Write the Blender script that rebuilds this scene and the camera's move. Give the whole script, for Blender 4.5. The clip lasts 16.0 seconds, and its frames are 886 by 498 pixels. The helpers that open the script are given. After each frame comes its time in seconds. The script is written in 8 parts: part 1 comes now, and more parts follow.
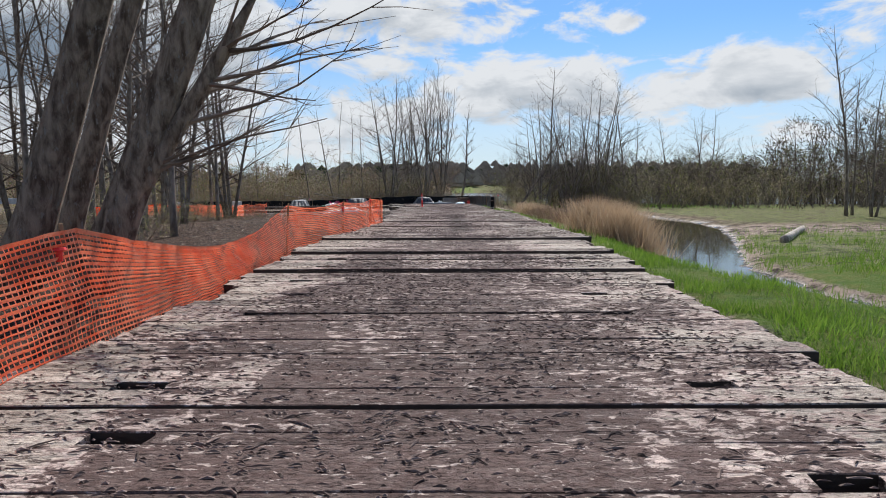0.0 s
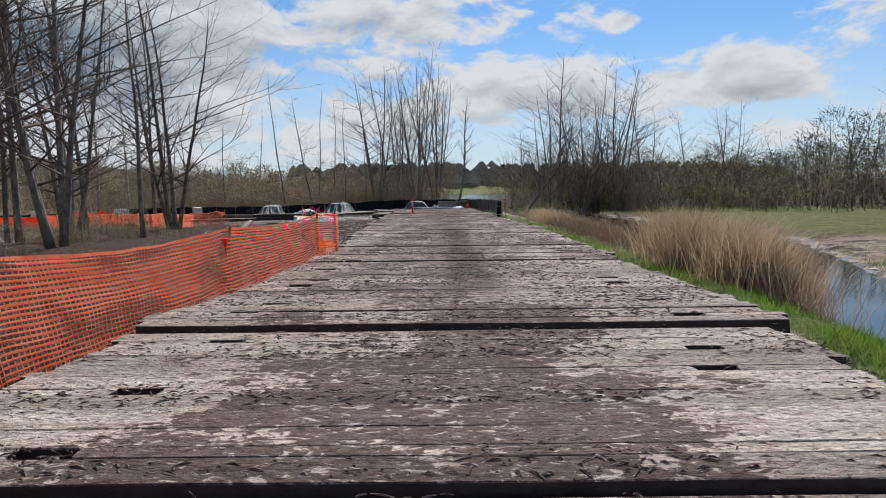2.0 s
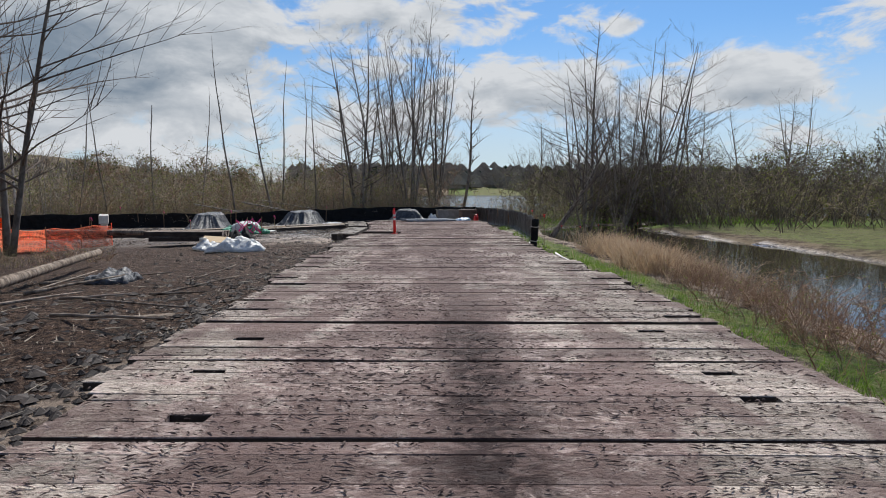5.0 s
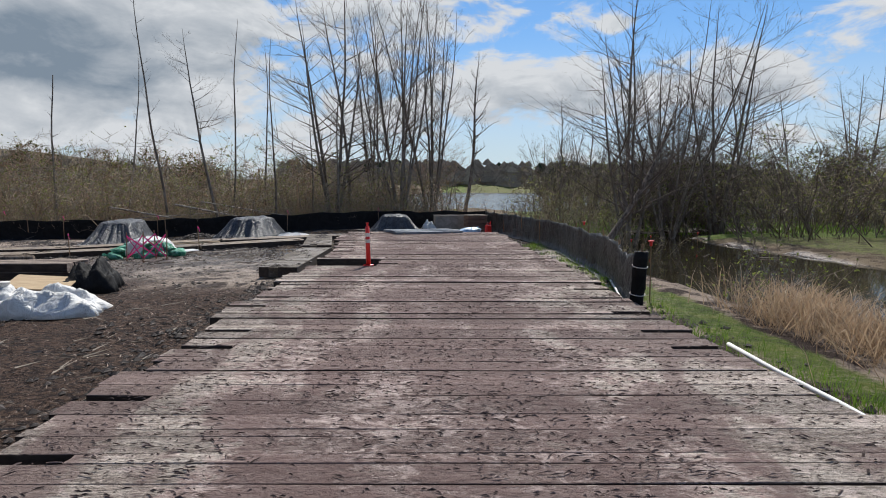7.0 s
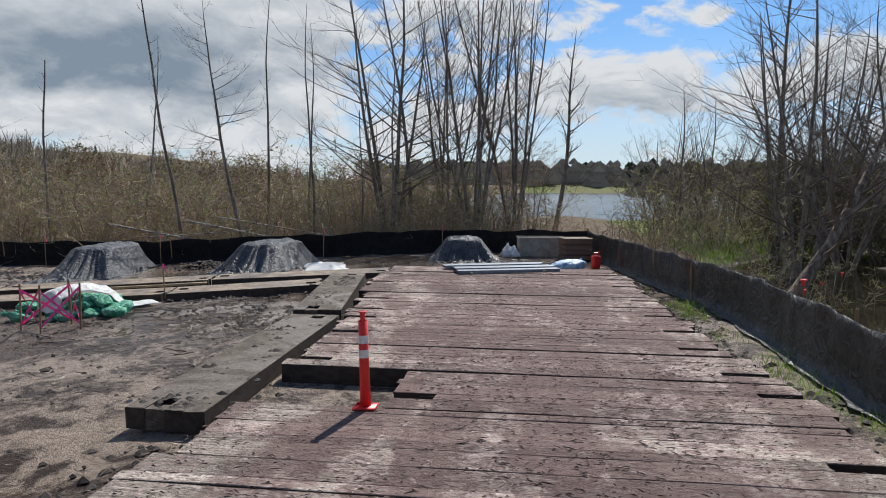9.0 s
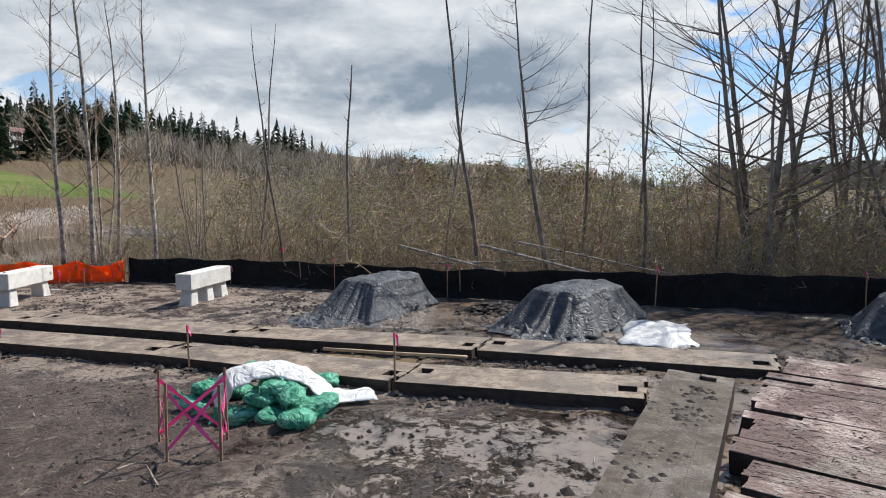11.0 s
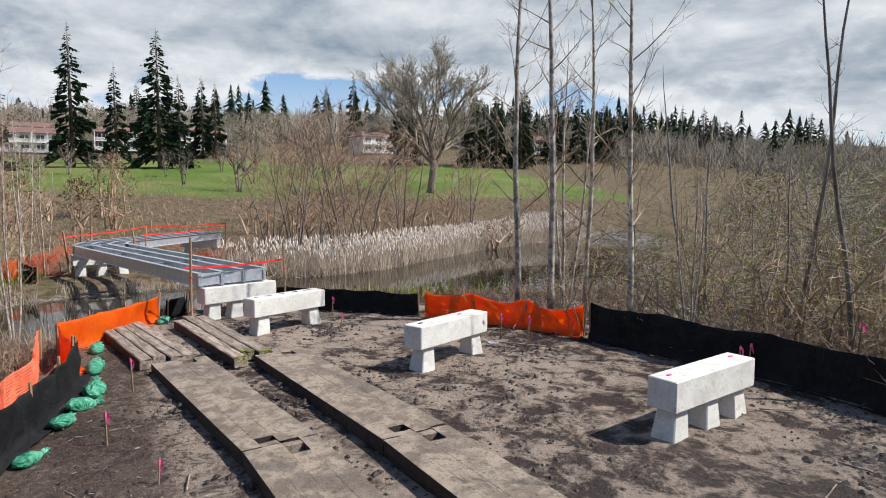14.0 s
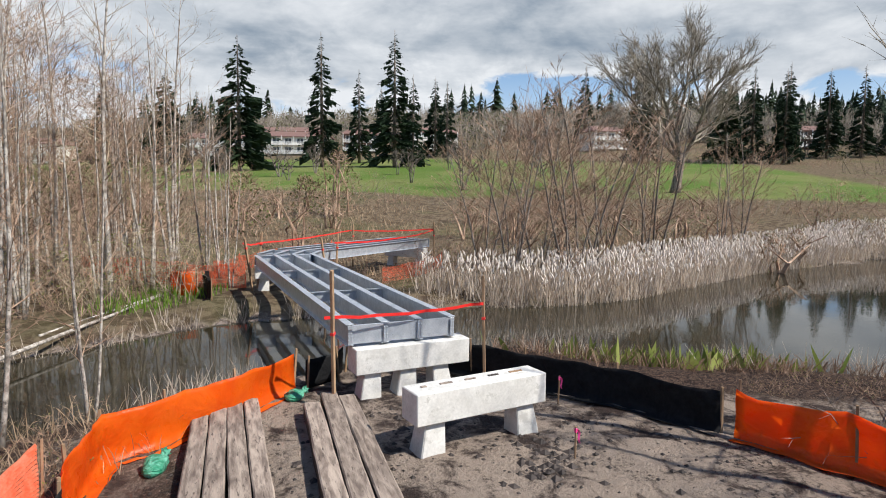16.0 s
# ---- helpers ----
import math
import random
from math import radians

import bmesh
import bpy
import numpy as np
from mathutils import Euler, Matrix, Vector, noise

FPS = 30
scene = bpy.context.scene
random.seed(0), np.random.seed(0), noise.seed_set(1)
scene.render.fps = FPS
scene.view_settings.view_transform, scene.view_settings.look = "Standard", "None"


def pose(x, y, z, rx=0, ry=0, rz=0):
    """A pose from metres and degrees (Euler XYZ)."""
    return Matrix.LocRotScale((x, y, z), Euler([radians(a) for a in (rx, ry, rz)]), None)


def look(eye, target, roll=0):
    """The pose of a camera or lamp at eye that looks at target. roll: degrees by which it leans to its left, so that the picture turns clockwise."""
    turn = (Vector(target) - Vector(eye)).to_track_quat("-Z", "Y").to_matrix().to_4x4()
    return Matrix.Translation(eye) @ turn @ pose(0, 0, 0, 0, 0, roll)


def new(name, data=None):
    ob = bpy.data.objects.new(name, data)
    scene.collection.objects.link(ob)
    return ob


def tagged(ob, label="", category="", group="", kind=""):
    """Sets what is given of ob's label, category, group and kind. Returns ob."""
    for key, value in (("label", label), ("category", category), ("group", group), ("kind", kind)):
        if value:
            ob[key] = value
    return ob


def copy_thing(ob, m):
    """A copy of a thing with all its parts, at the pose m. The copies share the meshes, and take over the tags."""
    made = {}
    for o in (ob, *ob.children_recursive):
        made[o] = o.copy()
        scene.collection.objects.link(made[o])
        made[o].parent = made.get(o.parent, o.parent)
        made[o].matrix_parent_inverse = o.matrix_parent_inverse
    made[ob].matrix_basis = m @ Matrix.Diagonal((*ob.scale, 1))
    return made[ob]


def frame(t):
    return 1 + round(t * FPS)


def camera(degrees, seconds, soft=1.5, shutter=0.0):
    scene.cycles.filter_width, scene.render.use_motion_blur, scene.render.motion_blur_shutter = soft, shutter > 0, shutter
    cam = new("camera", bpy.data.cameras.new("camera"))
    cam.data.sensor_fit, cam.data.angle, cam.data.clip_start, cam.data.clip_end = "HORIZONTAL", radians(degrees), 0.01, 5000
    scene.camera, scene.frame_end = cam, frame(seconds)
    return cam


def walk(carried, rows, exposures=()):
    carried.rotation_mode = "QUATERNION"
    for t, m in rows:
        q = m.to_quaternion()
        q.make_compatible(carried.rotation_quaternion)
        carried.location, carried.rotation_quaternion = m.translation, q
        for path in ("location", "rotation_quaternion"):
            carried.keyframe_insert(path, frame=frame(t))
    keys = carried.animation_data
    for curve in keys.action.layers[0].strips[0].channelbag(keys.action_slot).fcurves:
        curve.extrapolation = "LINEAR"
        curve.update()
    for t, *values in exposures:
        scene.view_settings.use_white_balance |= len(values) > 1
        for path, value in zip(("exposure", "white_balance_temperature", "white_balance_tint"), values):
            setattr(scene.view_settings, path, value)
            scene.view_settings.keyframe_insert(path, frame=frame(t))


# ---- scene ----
cam = camera(71.3, 16.0, 1.0)
PATH = [
    (0, (0.045, -0.203, 1.212), (0.037, 1.789, 1.027), -0.2),
    (0.5, (0.078, 1.926, 1.235), (0.067, 3.918, 1.054), -0.3),
    (1, (0.08, 4.197, 1.25), (0.074, 6.19, 1.073), -0.5),
    (1.5, (0.069, 6.476, 1.291), (0.069, 8.468, 1.114), -0.5),
    (2, (0.119, 8.736, 1.382), (0.121, 10.727, 1.2), -0.6),
    (2.5, (0.16, 10.971, 1.407), (0.162, 12.963, 1.226), -0.4),
    (3, (0.188, 13.296, 1.483), (0.191, 15.287, 1.3), -0.4),
    (3.5, (0.225, 15.642, 1.573), (0.227, 17.633, 1.385), -0.6),
    (4, (0.256, 18.128, 1.59), (0.257, 20.119, 1.409), -0.2),
    (4.5, (0.245, 20.656, 1.697), (0.246, 22.647, 1.512), -0.1),
    (4.7, (0.244, 21.699, 1.707), (0.242, 23.691, 1.528), 0.1),
    (6.8, (-0.089, 33.408, 1.899), (-0.074, 35.399, 1.709), 0.4),
    (7, (-0.147, 34.306, 1.892), (-0.122, 36.297, 1.703), 0.3),
    (7.5, (-0.093, 36.679, 1.947), (-0.074, 38.67, 1.76), 0.5),
    (8, (-0.053, 38.808, 2.095), (-0.056, 40.799, 1.907), 0.4),
    (8.2, (-0.054, 39.672, 2.184), (-0.082, 41.662, 1.992), 0.3),
    (10.3, (-1.25, 48.388, 2.617), (-2.102, 50.19, 2.448), 0.4),
    (10.5, (-1.568, 49.021, 2.67), (-2.525, 50.769, 2.499), 0.3),
    (11, (-2.492, 50.452, 2.752), (-3.699, 52.038, 2.579), 0.1),
    (11.5, (-3.595, 51.699, 2.854), (-5.007, 53.105, 2.681), 0.2),
    (12, (-4.869, 52.805, 2.943), (-6.438, 54.034, 2.769), 0.1),
    (12.5, (-6.355, 53.822, 3.004), (-8.054, 54.864, 2.829), 0.3),
    (13, (-7.898, 54.648, 3.077), (-9.715, 55.464, 2.9), 0.2),
    (13.5, (-9.581, 55.282, 3.151), (-11.493, 55.842, 2.973), 0.2),
    (14, (-11.442, 55.686, 3.214), (-13.408, 56.003, 3.034), 0.2),
    (14.5, (-13.361, 55.891, 3.263), (-15.349, 56.014, 3.08), 0.3),
    (15, (-15.483, 55.915, 3.283), (-17.474, 55.858, 3.099), 0.4),
    (15.5, (-17.64, 55.74, 3.273), (-19.618, 55.508, 3.092), 0.2),
    (16, (-19.85, 55.415, 3.36), (-21.801, 55.017, 3.169), 0.5),
]
walk(cam, [(t, look(eye, target, roll)) for t, eye, target, roll in PATH], exposures=((0.0, 0.32), (3.0, 0.12), (8.2, 0.14), (10.8, 0.44), (16.0, 0.42)))

# ---- world, sun ----
SUN_EL, SUN_AZ = 48.0, 14.0          # degrees; azimuth clockwise from +y
world = bpy.data.worlds.new("sky")
scene.world = world
world.use_nodes = True
wt = world.node_tree


def wl(a, b):
    wt.links.new(a, b)


def wmath(op, a, b=None, c=None):
    n = wt.nodes.new("ShaderNodeMath")
    n.operation = op
    for i, s in enumerate((a, b, c)):
        if s is None:
            continue
        if isinstance(s, (int, float)):
            n.inputs[i].default_value = s
        else:
            wl(s, n.inputs[i])
    return n.outputs[0]


def wstep(v, lo, hi):
    n = wt.nodes.new("ShaderNodeMapRange")
    n.interpolation_type = "SMOOTHSTEP"
    wl(v, n.inputs[0])
    n.inputs[1].default_value, n.inputs[2].default_value = lo, hi
    return n.outputs[0]


sky = wt.nodes.new("ShaderNodeTexSky")
sky.sky_type, sky.sun_disc = "NISHITA", False
sky.sun_elevation, sky.sun_rotation = radians(SUN_EL), radians(SUN_AZ)
sky.air_density, sky.dust_density, sky.ozone_density = 1.0, 0.3, 2.5
tc = wt.nodes.new("ShaderNodeTexCoord")
sep = wt.nodes.new("ShaderNodeSeparateXYZ")
wl(tc.outputs["Generated"], sep.inputs[0])
azim = wmath("MULTIPLY", wmath("ARCTAN2", sep.outputs[0], sep.outputs[1]), 57.3)      # degrees from +y towards +x
elev = wmath("MULTIPLY", wmath("ARCSINE", sep.outputs[2]), 57.3)


def bank(az, el, wide, tall, weight):
    """A soft mass of cloud, or a gap where the weight is negative, about one direction."""
    a = wmath("DIVIDE", wmath("SUBTRACT", azim, az), wide)
    e = wmath("DIVIDE", wmath("SUBTRACT", elev, el), tall)
    q = wmath("ADD", wmath("MULTIPLY", a, a), wmath("MULTIPLY", e, e))
    return wmath("MULTIPLY", wmath("POWER", 2.718, wmath("MULTIPLY", q, -1.0)), weight)


def total(rows):
    out = 0.0
    for r in rows:
        out = wmath("ADD", bank(*r), out)
    return out


def billow(lift, scale, detail, rough, warp=0.0, flat=2.2):
    """Noise over the dome of directions, seen a little higher up when lifted."""
    m = wt.nodes.new("ShaderNodeMapping")
    m.inputs["Location"].default_value = (4.7, 2.6, 1.3 + lift * flat)
    m.inputs["Scale"].default_value = (1.0, 1.0, flat)
    wl(tc.outputs["Generated"], m.inputs[0])
    n = wt.nodes.new("ShaderNodeTexNoise")
    n.inputs["Scale"].default_value, n.inputs["Detail"].default_value, n.inputs["Roughness"].default_value = scale, detail, rough
    n.inputs["Distortion"].default_value = warp
    wl(m.outputs[0], n.inputs["Vector"])
    return n.outputs[0]


# broken cumulus ahead, a closed grey sheet on the -x side with a clear strip low down
CLOUDS = ((10, 9.0, 10, 2.6, 0.22), (26.5, 9.3, 5.0, 2.6, 0.27), (16.2, 14.2, 2.2, 0.9, 0.24), (36, 15.5, 6, 2.5, 0.22), (-1, 15.0, 9, 3.4, 0.20), (-8, 6, 9, 3.0, 0.14),
          (-29, 12, 13, 10, 0.28), (-62, 14, 34, 10, 0.32), (-115, 18, 44, 10.5, 0.40), (19, 12.8, 3.5, 1.5, -0.14), (-11, 10.5, 2.8, 2.8, -0.12), (27, 14.6, 6, 1.8, -0.2), (-91, 8.8, 10, 1.7, -0.47), (-69, 8.2, 4, 1.3, -0.36))
puff, high_puff = billow(0, 8.5, 12, 0.60, 0.35), billow(0.022, 8.5, 12, 0.60, 0.35)
base = wmath("SUBTRACT", total(CLOUDS), wmath("MULTIPLY", wstep(elev, 26, 60), 0.06))
cover = wmath("ADD", puff, base)
mask = wstep(cover, 0.50, 0.645)
thick = wstep(wmath("SUBTRACT", wmath("ADD", high_puff, base), 0.0), 0.56, 0.80)
DARK = ((-27, 10, 9, 3.2, 0.30), (-44, 10, 18, 4, 0.30), (-78, 13, 26, 4.5, 0.22), (-112, 13, 28, 3.6, 0.20), (-90, 18, 40, 3.0, 0.12), (27, 8.0, 6, 1.5, 0.22), (11, 7.6, 8, 1.3, 0.16))
roll = billow(0.2, 3.0, 8, 0.52, 0.4, 3.4)
lit = wmath("MULTIPLY", wmath("SUBTRACT", high_puff, puff), 1.1)
shade = wmath("ADD", wmath("MULTIPLY", wstep(wmath("ADD", wmath("MULTIPLY", wmath("SUBTRACT", roll, 0.5), 1.1), total(DARK)), 0.0, 0.55), 0.8), wmath("ADD", wmath("MULTIPLY", thick, 0.22), lit))
shade = wmath("MINIMUM", wmath("MAXIMUM", shade, 0.0), 1.0)
cc = wt.nodes.new("ShaderNodeMix")
cc.data_type = "RGBA"
wl(shade, cc.inputs["Factor"])
cc.inputs["A"].default_value, cc.inputs["B"].default_value = (10.6, 11.0, 11.5, 1), (3.3, 4.2, 5.3, 1)
blue = wt.nodes.new("ShaderNodeMix")
blue.data_type, blue.blend_type = "RGBA", "MULTIPLY"
blue.inputs["Factor"].default_value = 1.0
wl(sky.outputs[0], blue.inputs["A"])
blue.inputs["B"].default_value = (0.92, 1.34, 1.70, 1)
hazy = wt.nodes.new("ShaderNodeMix")
hazy.data_type = "RGBA"
wl(wmath("MULTIPLY", wstep(elev, 15.0, 2.0), 0.72), hazy.inputs["Factor"])
wl(blue.outputs["Result"], hazy.inputs["A"])
hazy.inputs["B"].default_value = (9.6, 10.6, 11.6, 1)
mixw = wt.nodes.new("ShaderNodeMix")
mixw.data_type = "RGBA"
wl(mask, mixw.inputs["Factor"])
wl(hazy.outputs["Result"], mixw.inputs["A"])
wl(cc.outputs["Result"], mixw.inputs["B"])
wl(mixw.outputs["Result"], wt.nodes["Background"].inputs[0])
wt.nodes["Background"].inputs[1].default_value = 0.058

sun = new("sun", bpy.data.lights.new("sun", "SUN"))
sun.data.energy, sun.data.angle, sun.data.color = 5.0, radians(0.6), (1.0, 0.965, 0.90)
_e, _a = radians(SUN_EL), radians(SUN_AZ)
sun.matrix_world = look((0, 0, 60), (-math.sin(_a) * math.cos(_e), -math.cos(_a) * math.cos(_e), 60 - math.sin(_e)))

# ---- materials ----


class Nodes:
    """Small helper to write a node material."""

    def __init__(self, name):
        self.m = bpy.data.materials.new(name)
        self.m.use_nodes = True
        self.t = self.m.node_tree
        self.b = self.t.nodes["Principled BSDF"]

    def n(self, kind):
        return self.t.nodes.new(kind)

    def put(self, socket, value):
        if isinstance(value, bpy.types.NodeSocket):
            self.t.links.new(value, socket)
        elif isinstance(value, tuple) and len(value) == 3 and socket.type == "RGBA":
            socket.default_value = (*value, 1)
        else:
            socket.default_value = value

    def coords(self, which="Object", scale=(1, 1, 1), jitter=True):
        if which == "Position":
            v = self.n("ShaderNodeNewGeometry").outputs["Position"]
        else:
            v = self.n("ShaderNodeTexCoord").outputs[which]
        mp = self.n("ShaderNodeMapping")
        self.put(mp.inputs["Vector"], v)
        mp.inputs["Scale"].default_value = scale
        if jitter:
            info = self.n("ShaderNodeObjectInfo")
            k = self.math("MULTIPLY", info.outputs["Random"], 37.0)
            c = self.n("ShaderNodeCombineXYZ")
            for i in range(3):
                self.put(c.inputs[i], k)
            self.put(mp.inputs["Location"], c.outputs[0])
        return mp.outputs[0]

    def noise(self, vec, scale, detail=5, rough=0.55, warp=0.0):
        k = self.n("ShaderNodeTexNoise")
        self.put(k.inputs["Vector"], vec)
        k.inputs["Scale"].default_value, k.inputs["Detail"].default_value = scale, detail
        k.inputs["Roughness"].default_value, k.inputs["Distortion"].default_value = rough, warp
        return k.outputs[0]

    def math(self, op, a, b=0.0):
        k = self.n("ShaderNodeMath")
        k.operation = op
        self.put(k.inputs[0], a)
        self.put(k.inputs[1], b)
        return k.outputs[0]

    def step(self, v, lo, hi, a=0.0, b=1.0):
        k = self.n("ShaderNodeMapRange")
        k.interpolation_type = "SMOOTHSTEP"
        self.put(k.inputs[0], v)
        for i, x in enumerate((lo, hi, a, b)):
            k.inputs[i + 1].default_value = x
        return k.outputs[0]

    def mix(self, f, a, b, mode="MIX"):
        k = self.n("ShaderNodeMix")
        k.data_type, k.blend_type = "RGBA", mode
        self.put(k.inputs["Factor"], f)
        self.put(k.inputs["A"], a)
        self.put(k.inputs["B"], b)
        return k.outputs["Result"]

    def random(self, island=False):
        if island:
            return self.n("ShaderNodeNewGeometry").outputs["Random Per Island"]
        return self.n("ShaderNodeObjectInfo").outputs["Random"]

    def bump(self, height, strength, dist=0.02):
        k = self.n("ShaderNodeBump")
        k.inputs["Strength"].default_value, k.inputs["Distance"].default_value = strength, dist
        self.put(k.inputs["Height"], height)
        self.put(self.b.inputs["Normal"], k.outputs[0])

    def end(self, color, rough=0.8, metal=0.0, spec=0.4, **more):
        self.put(self.b.inputs["Base Color"], color)
        self.put(self.b.inputs["Roughness"], rough)
        self.put(self.b.inputs["Metallic"], metal)
        self.put(self.b.inputs["Specular IOR Level"], spec)
        for k, v in more.items():
            self.put(self.b.inputs[k], v)
        return self.m


def surface(name, c1, c2, scale=4.0, rough=0.75, bump=0.25, metal=0.0, stretch=(1, 1, 1), vary=0.25, spec=0.35, island=False, speck=None, dist=0.01, **more):
    """A two-scale grain between two colours, with fine relief and a little difference from piece to piece."""
    s = Nodes(name)
    v = s.coords("Object", stretch)
    a, f = s.noise(v, scale, 6, 0.6, 0.4), s.noise(v, scale * 9, 4, 0.6)
    col = s.mix(s.step(a, 0.32, 0.68), c1, c2)
    lum = s.math("ADD", s.math("MULTIPLY", f, 0.5), s.math("MULTIPLY", s.random(island), vary))
    lum = s.math("ADD", lum, 0.75 - vary / 2)
    col = s.mix(1.0, col, lum, "MULTIPLY")
    if speck:
        col = s.mix(s.step(s.noise(v, scale * 2.3, 8, 0.7), 0.56, 0.64), col, speck)
    if bump:
        s.bump(s.math("ADD", a, s.math("MULTIPLY", f, 0.6)), bump, dist)
    return s.end(col, s.step(f, 0.2, 0.8, max(rough - 0.12, 0.02), min(rough + 0.1, 1)), metal, spec, **more)


def deck_wood():
    """Weathered timber under trodden mud and bark dust, cleaner towards the ends of the timbers."""
    s = Nodes("weathered_timber")
    v = s.coords("Object", (1.0, 9.0, 9.0))
    g, f = s.noise(v, 1.6, 7, 0.65, 0.3), s.noise(v, 14, 4, 0.7)
    wood = s.mix(s.step(g, 0.3, 0.7), (0.50, 0.435, 0.375), (0.27, 0.215, 0.18))
    wood = s.mix(s.step(f, 0.50, 0.60, 0, 0.75), wood, (0.06, 0.045, 0.04))
    wood = s.mix(1.0, wood, s.math("ADD", s.math("MULTIPLY", s.random(), 0.3), 0.8), "MULTIPLY")
    p = s.coords("Position", (1, 1, 1), False)
    sx = s.n("ShaderNodeSeparateXYZ")
    s.put(sx.inputs[0], p)
    big = s.math("MULTIPLY", s.math("ADD", s.noise(p, 0.55, 7, 0.66, 0.8), -0.5), 1.9)
    lane = s.math("ADD", sx.outputs[0], s.math("MULTIPLY", s.math("ADD", s.noise(p, 1.3, 5, 0.6), -0.5), 3.0))
    mid = s.step(s.math("ABSOLUTE", lane), 0.9, 3.0, 0.15, -0.34)
    near = s.math("ADD", s.step(sx.outputs[1], 7, 14, 0.16, 0.03), s.step(sx.outputs[1], 47, 55, 0.0, 0.4))
    dirt = s.math("ADD", big, s.math("ADD", mid, near))
    flake = s.noise(s.coords("Position", (1.0, 1.9, 1), False), 6.5, 5, 0.66, 1.0)
    fine = s.noise(s.coords("Position", (1.0, 1.6, 1), False), 24, 5, 0.7, 0.6)
    worn = s.mix(s.step(flake, 0.40, 0.60), (0.50, 0.395, 0.355), (0.29, 0.21, 0.188))
    thin = s.step(s.math("ADD", s.math("MULTIPLY", dirt, 0.9), flake), 0.40, 0.56)
    col = s.mix(s.math("MULTIPLY", thin, 0.92), wood, worn)
    thick = s.step(s.math("ADD", s.math("MULTIPLY", dirt, 0.72), s.math("ADD", s.math("MULTIPLY", flake, 0.8), s.math("MULTIPLY", fine, 0.2))), 0.55, 0.605)
    along = s.step(sx.outputs[1], 13, 25)
    streak = s.step(s.math("ABSOLUTE", s.math("ADD", s.math("MULTIPLY", lane, 0.8), -0.45)), 0.1, 0.85, 0.14, 0.0)
    trodden = s.step(s.math("ADD", s.math("ADD", dirt, streak), s.math("ADD", s.math("MULTIPLY", flake, 0.42), s.math("MULTIPLY", fine, 0.2))), 0.30, 0.52)
    thick = s.mix(along, thick, s.math("MULTIPLY", trodden, 0.72))
    col = s.mix(s.math("MULTIPLY", thick, 0.9), col, (0.078, 0.05, 0.045))
    shred = s.step(s.noise(s.coords("Position", (1.0, 2.4, 1), False), 11, 4, 0.6, 1.3), 0.585, 0.62)
    col = s.mix(s.math("MULTIPLY", shred, 0.8), col, (0.04, 0.025, 0.022))
    pale = s.step(s.noise(s.coords("Position", (1.0, 2.2, 1), False), 7.3, 5, 0.65, 0.9), 0.60, 0.64)
    col = s.mix(s.math("MULTIPLY", pale, 0.75), col, (0.52, 0.43, 0.385))
    col = s.mix(1.0, col, s.step(fine, 0.35, 0.65, 0.74, 1.2), "MULTIPLY")
    drag = s.noise(s.coords("Position", (1.3, 0.55, 1), False), 0.9, 4, 0.5, 0.5)
    crust = s.noise(s.coords("Position", (1.0, 1.3, 1), False), 3.4, 8, 0.72, 0.9)
    stain = s.step(s.math("ADD", s.math("ADD", s.math("MULTIPLY", drag, 0.75), s.math("MULTIPLY", crust, 0.25)), s.math("MULTIPLY", streak, 0.6)), 0.475, 0.545)
    col = s.mix(s.math("MULTIPLY", s.math("MULTIPLY", stain, along), 0.80), col, (0.15, 0.102, 0.092))
    scuff = s.step(s.math("SUBTRACT", crust, s.math("MULTIPLY", drag, 0.35)), 0.39, 0.47)
    col = s.mix(s.math("MULTIPLY", s.math("MULTIPLY", scuff, along), 0.45), col, (0.54, 0.44, 0.40))
    rut = s.math("ADD", sx.outputs[0], s.math("ADD", s.math("MULTIPLY", s.math("ADD", s.noise(p, 1.1, 4, 0.6), -0.5), 0.9), -0.55))
    rut = s.math("MULTIPLY", s.step(s.math("ABSOLUTE", rut), 0.18, 0.55, 1.0, 0.0), s.math("MULTIPLY", s.step(sx.outputs[1], 15, 19), s.step(sx.outputs[1], 29, 36, 1.0, 0.0)))
    rut = s.math("MULTIPLY", rut, s.step(crust, 0.40, 0.52, 0.25, 1.0))
    col = s.mix(s.math("MULTIPLY", rut, 0.95), col, (0.034, 0.021, 0.02))
    grain = s.step(s.noise(s.coords("Object", (0.5, 14.0, 9.0)), 3.0, 6, 0.7, 0.2), 0.36, 0.62, 0.90, 1.06)
    col = s.mix(1.0, col, grain, "MULTIPLY")
    col = s.mix(1.0, col, s.math("ADD", s.math("MULTIPLY", s.random(), 0.42), 0.84), "MULTIPLY")
    h = s.math("ADD", s.math("MULTIPLY", g, 0.4), s.math("ADD", s.math("MULTIPLY", flake, 1.0), s.math("ADD", s.math("MULTIPLY", shred, 0.25), s.math("MULTIPLY", fine, 0.5))))
    s.bump(h, 1.0, 0.035)
    return s.end(col, s.step(flake, 0.4, 0.6, 0.66, 0.9), 0.0, 0.12)


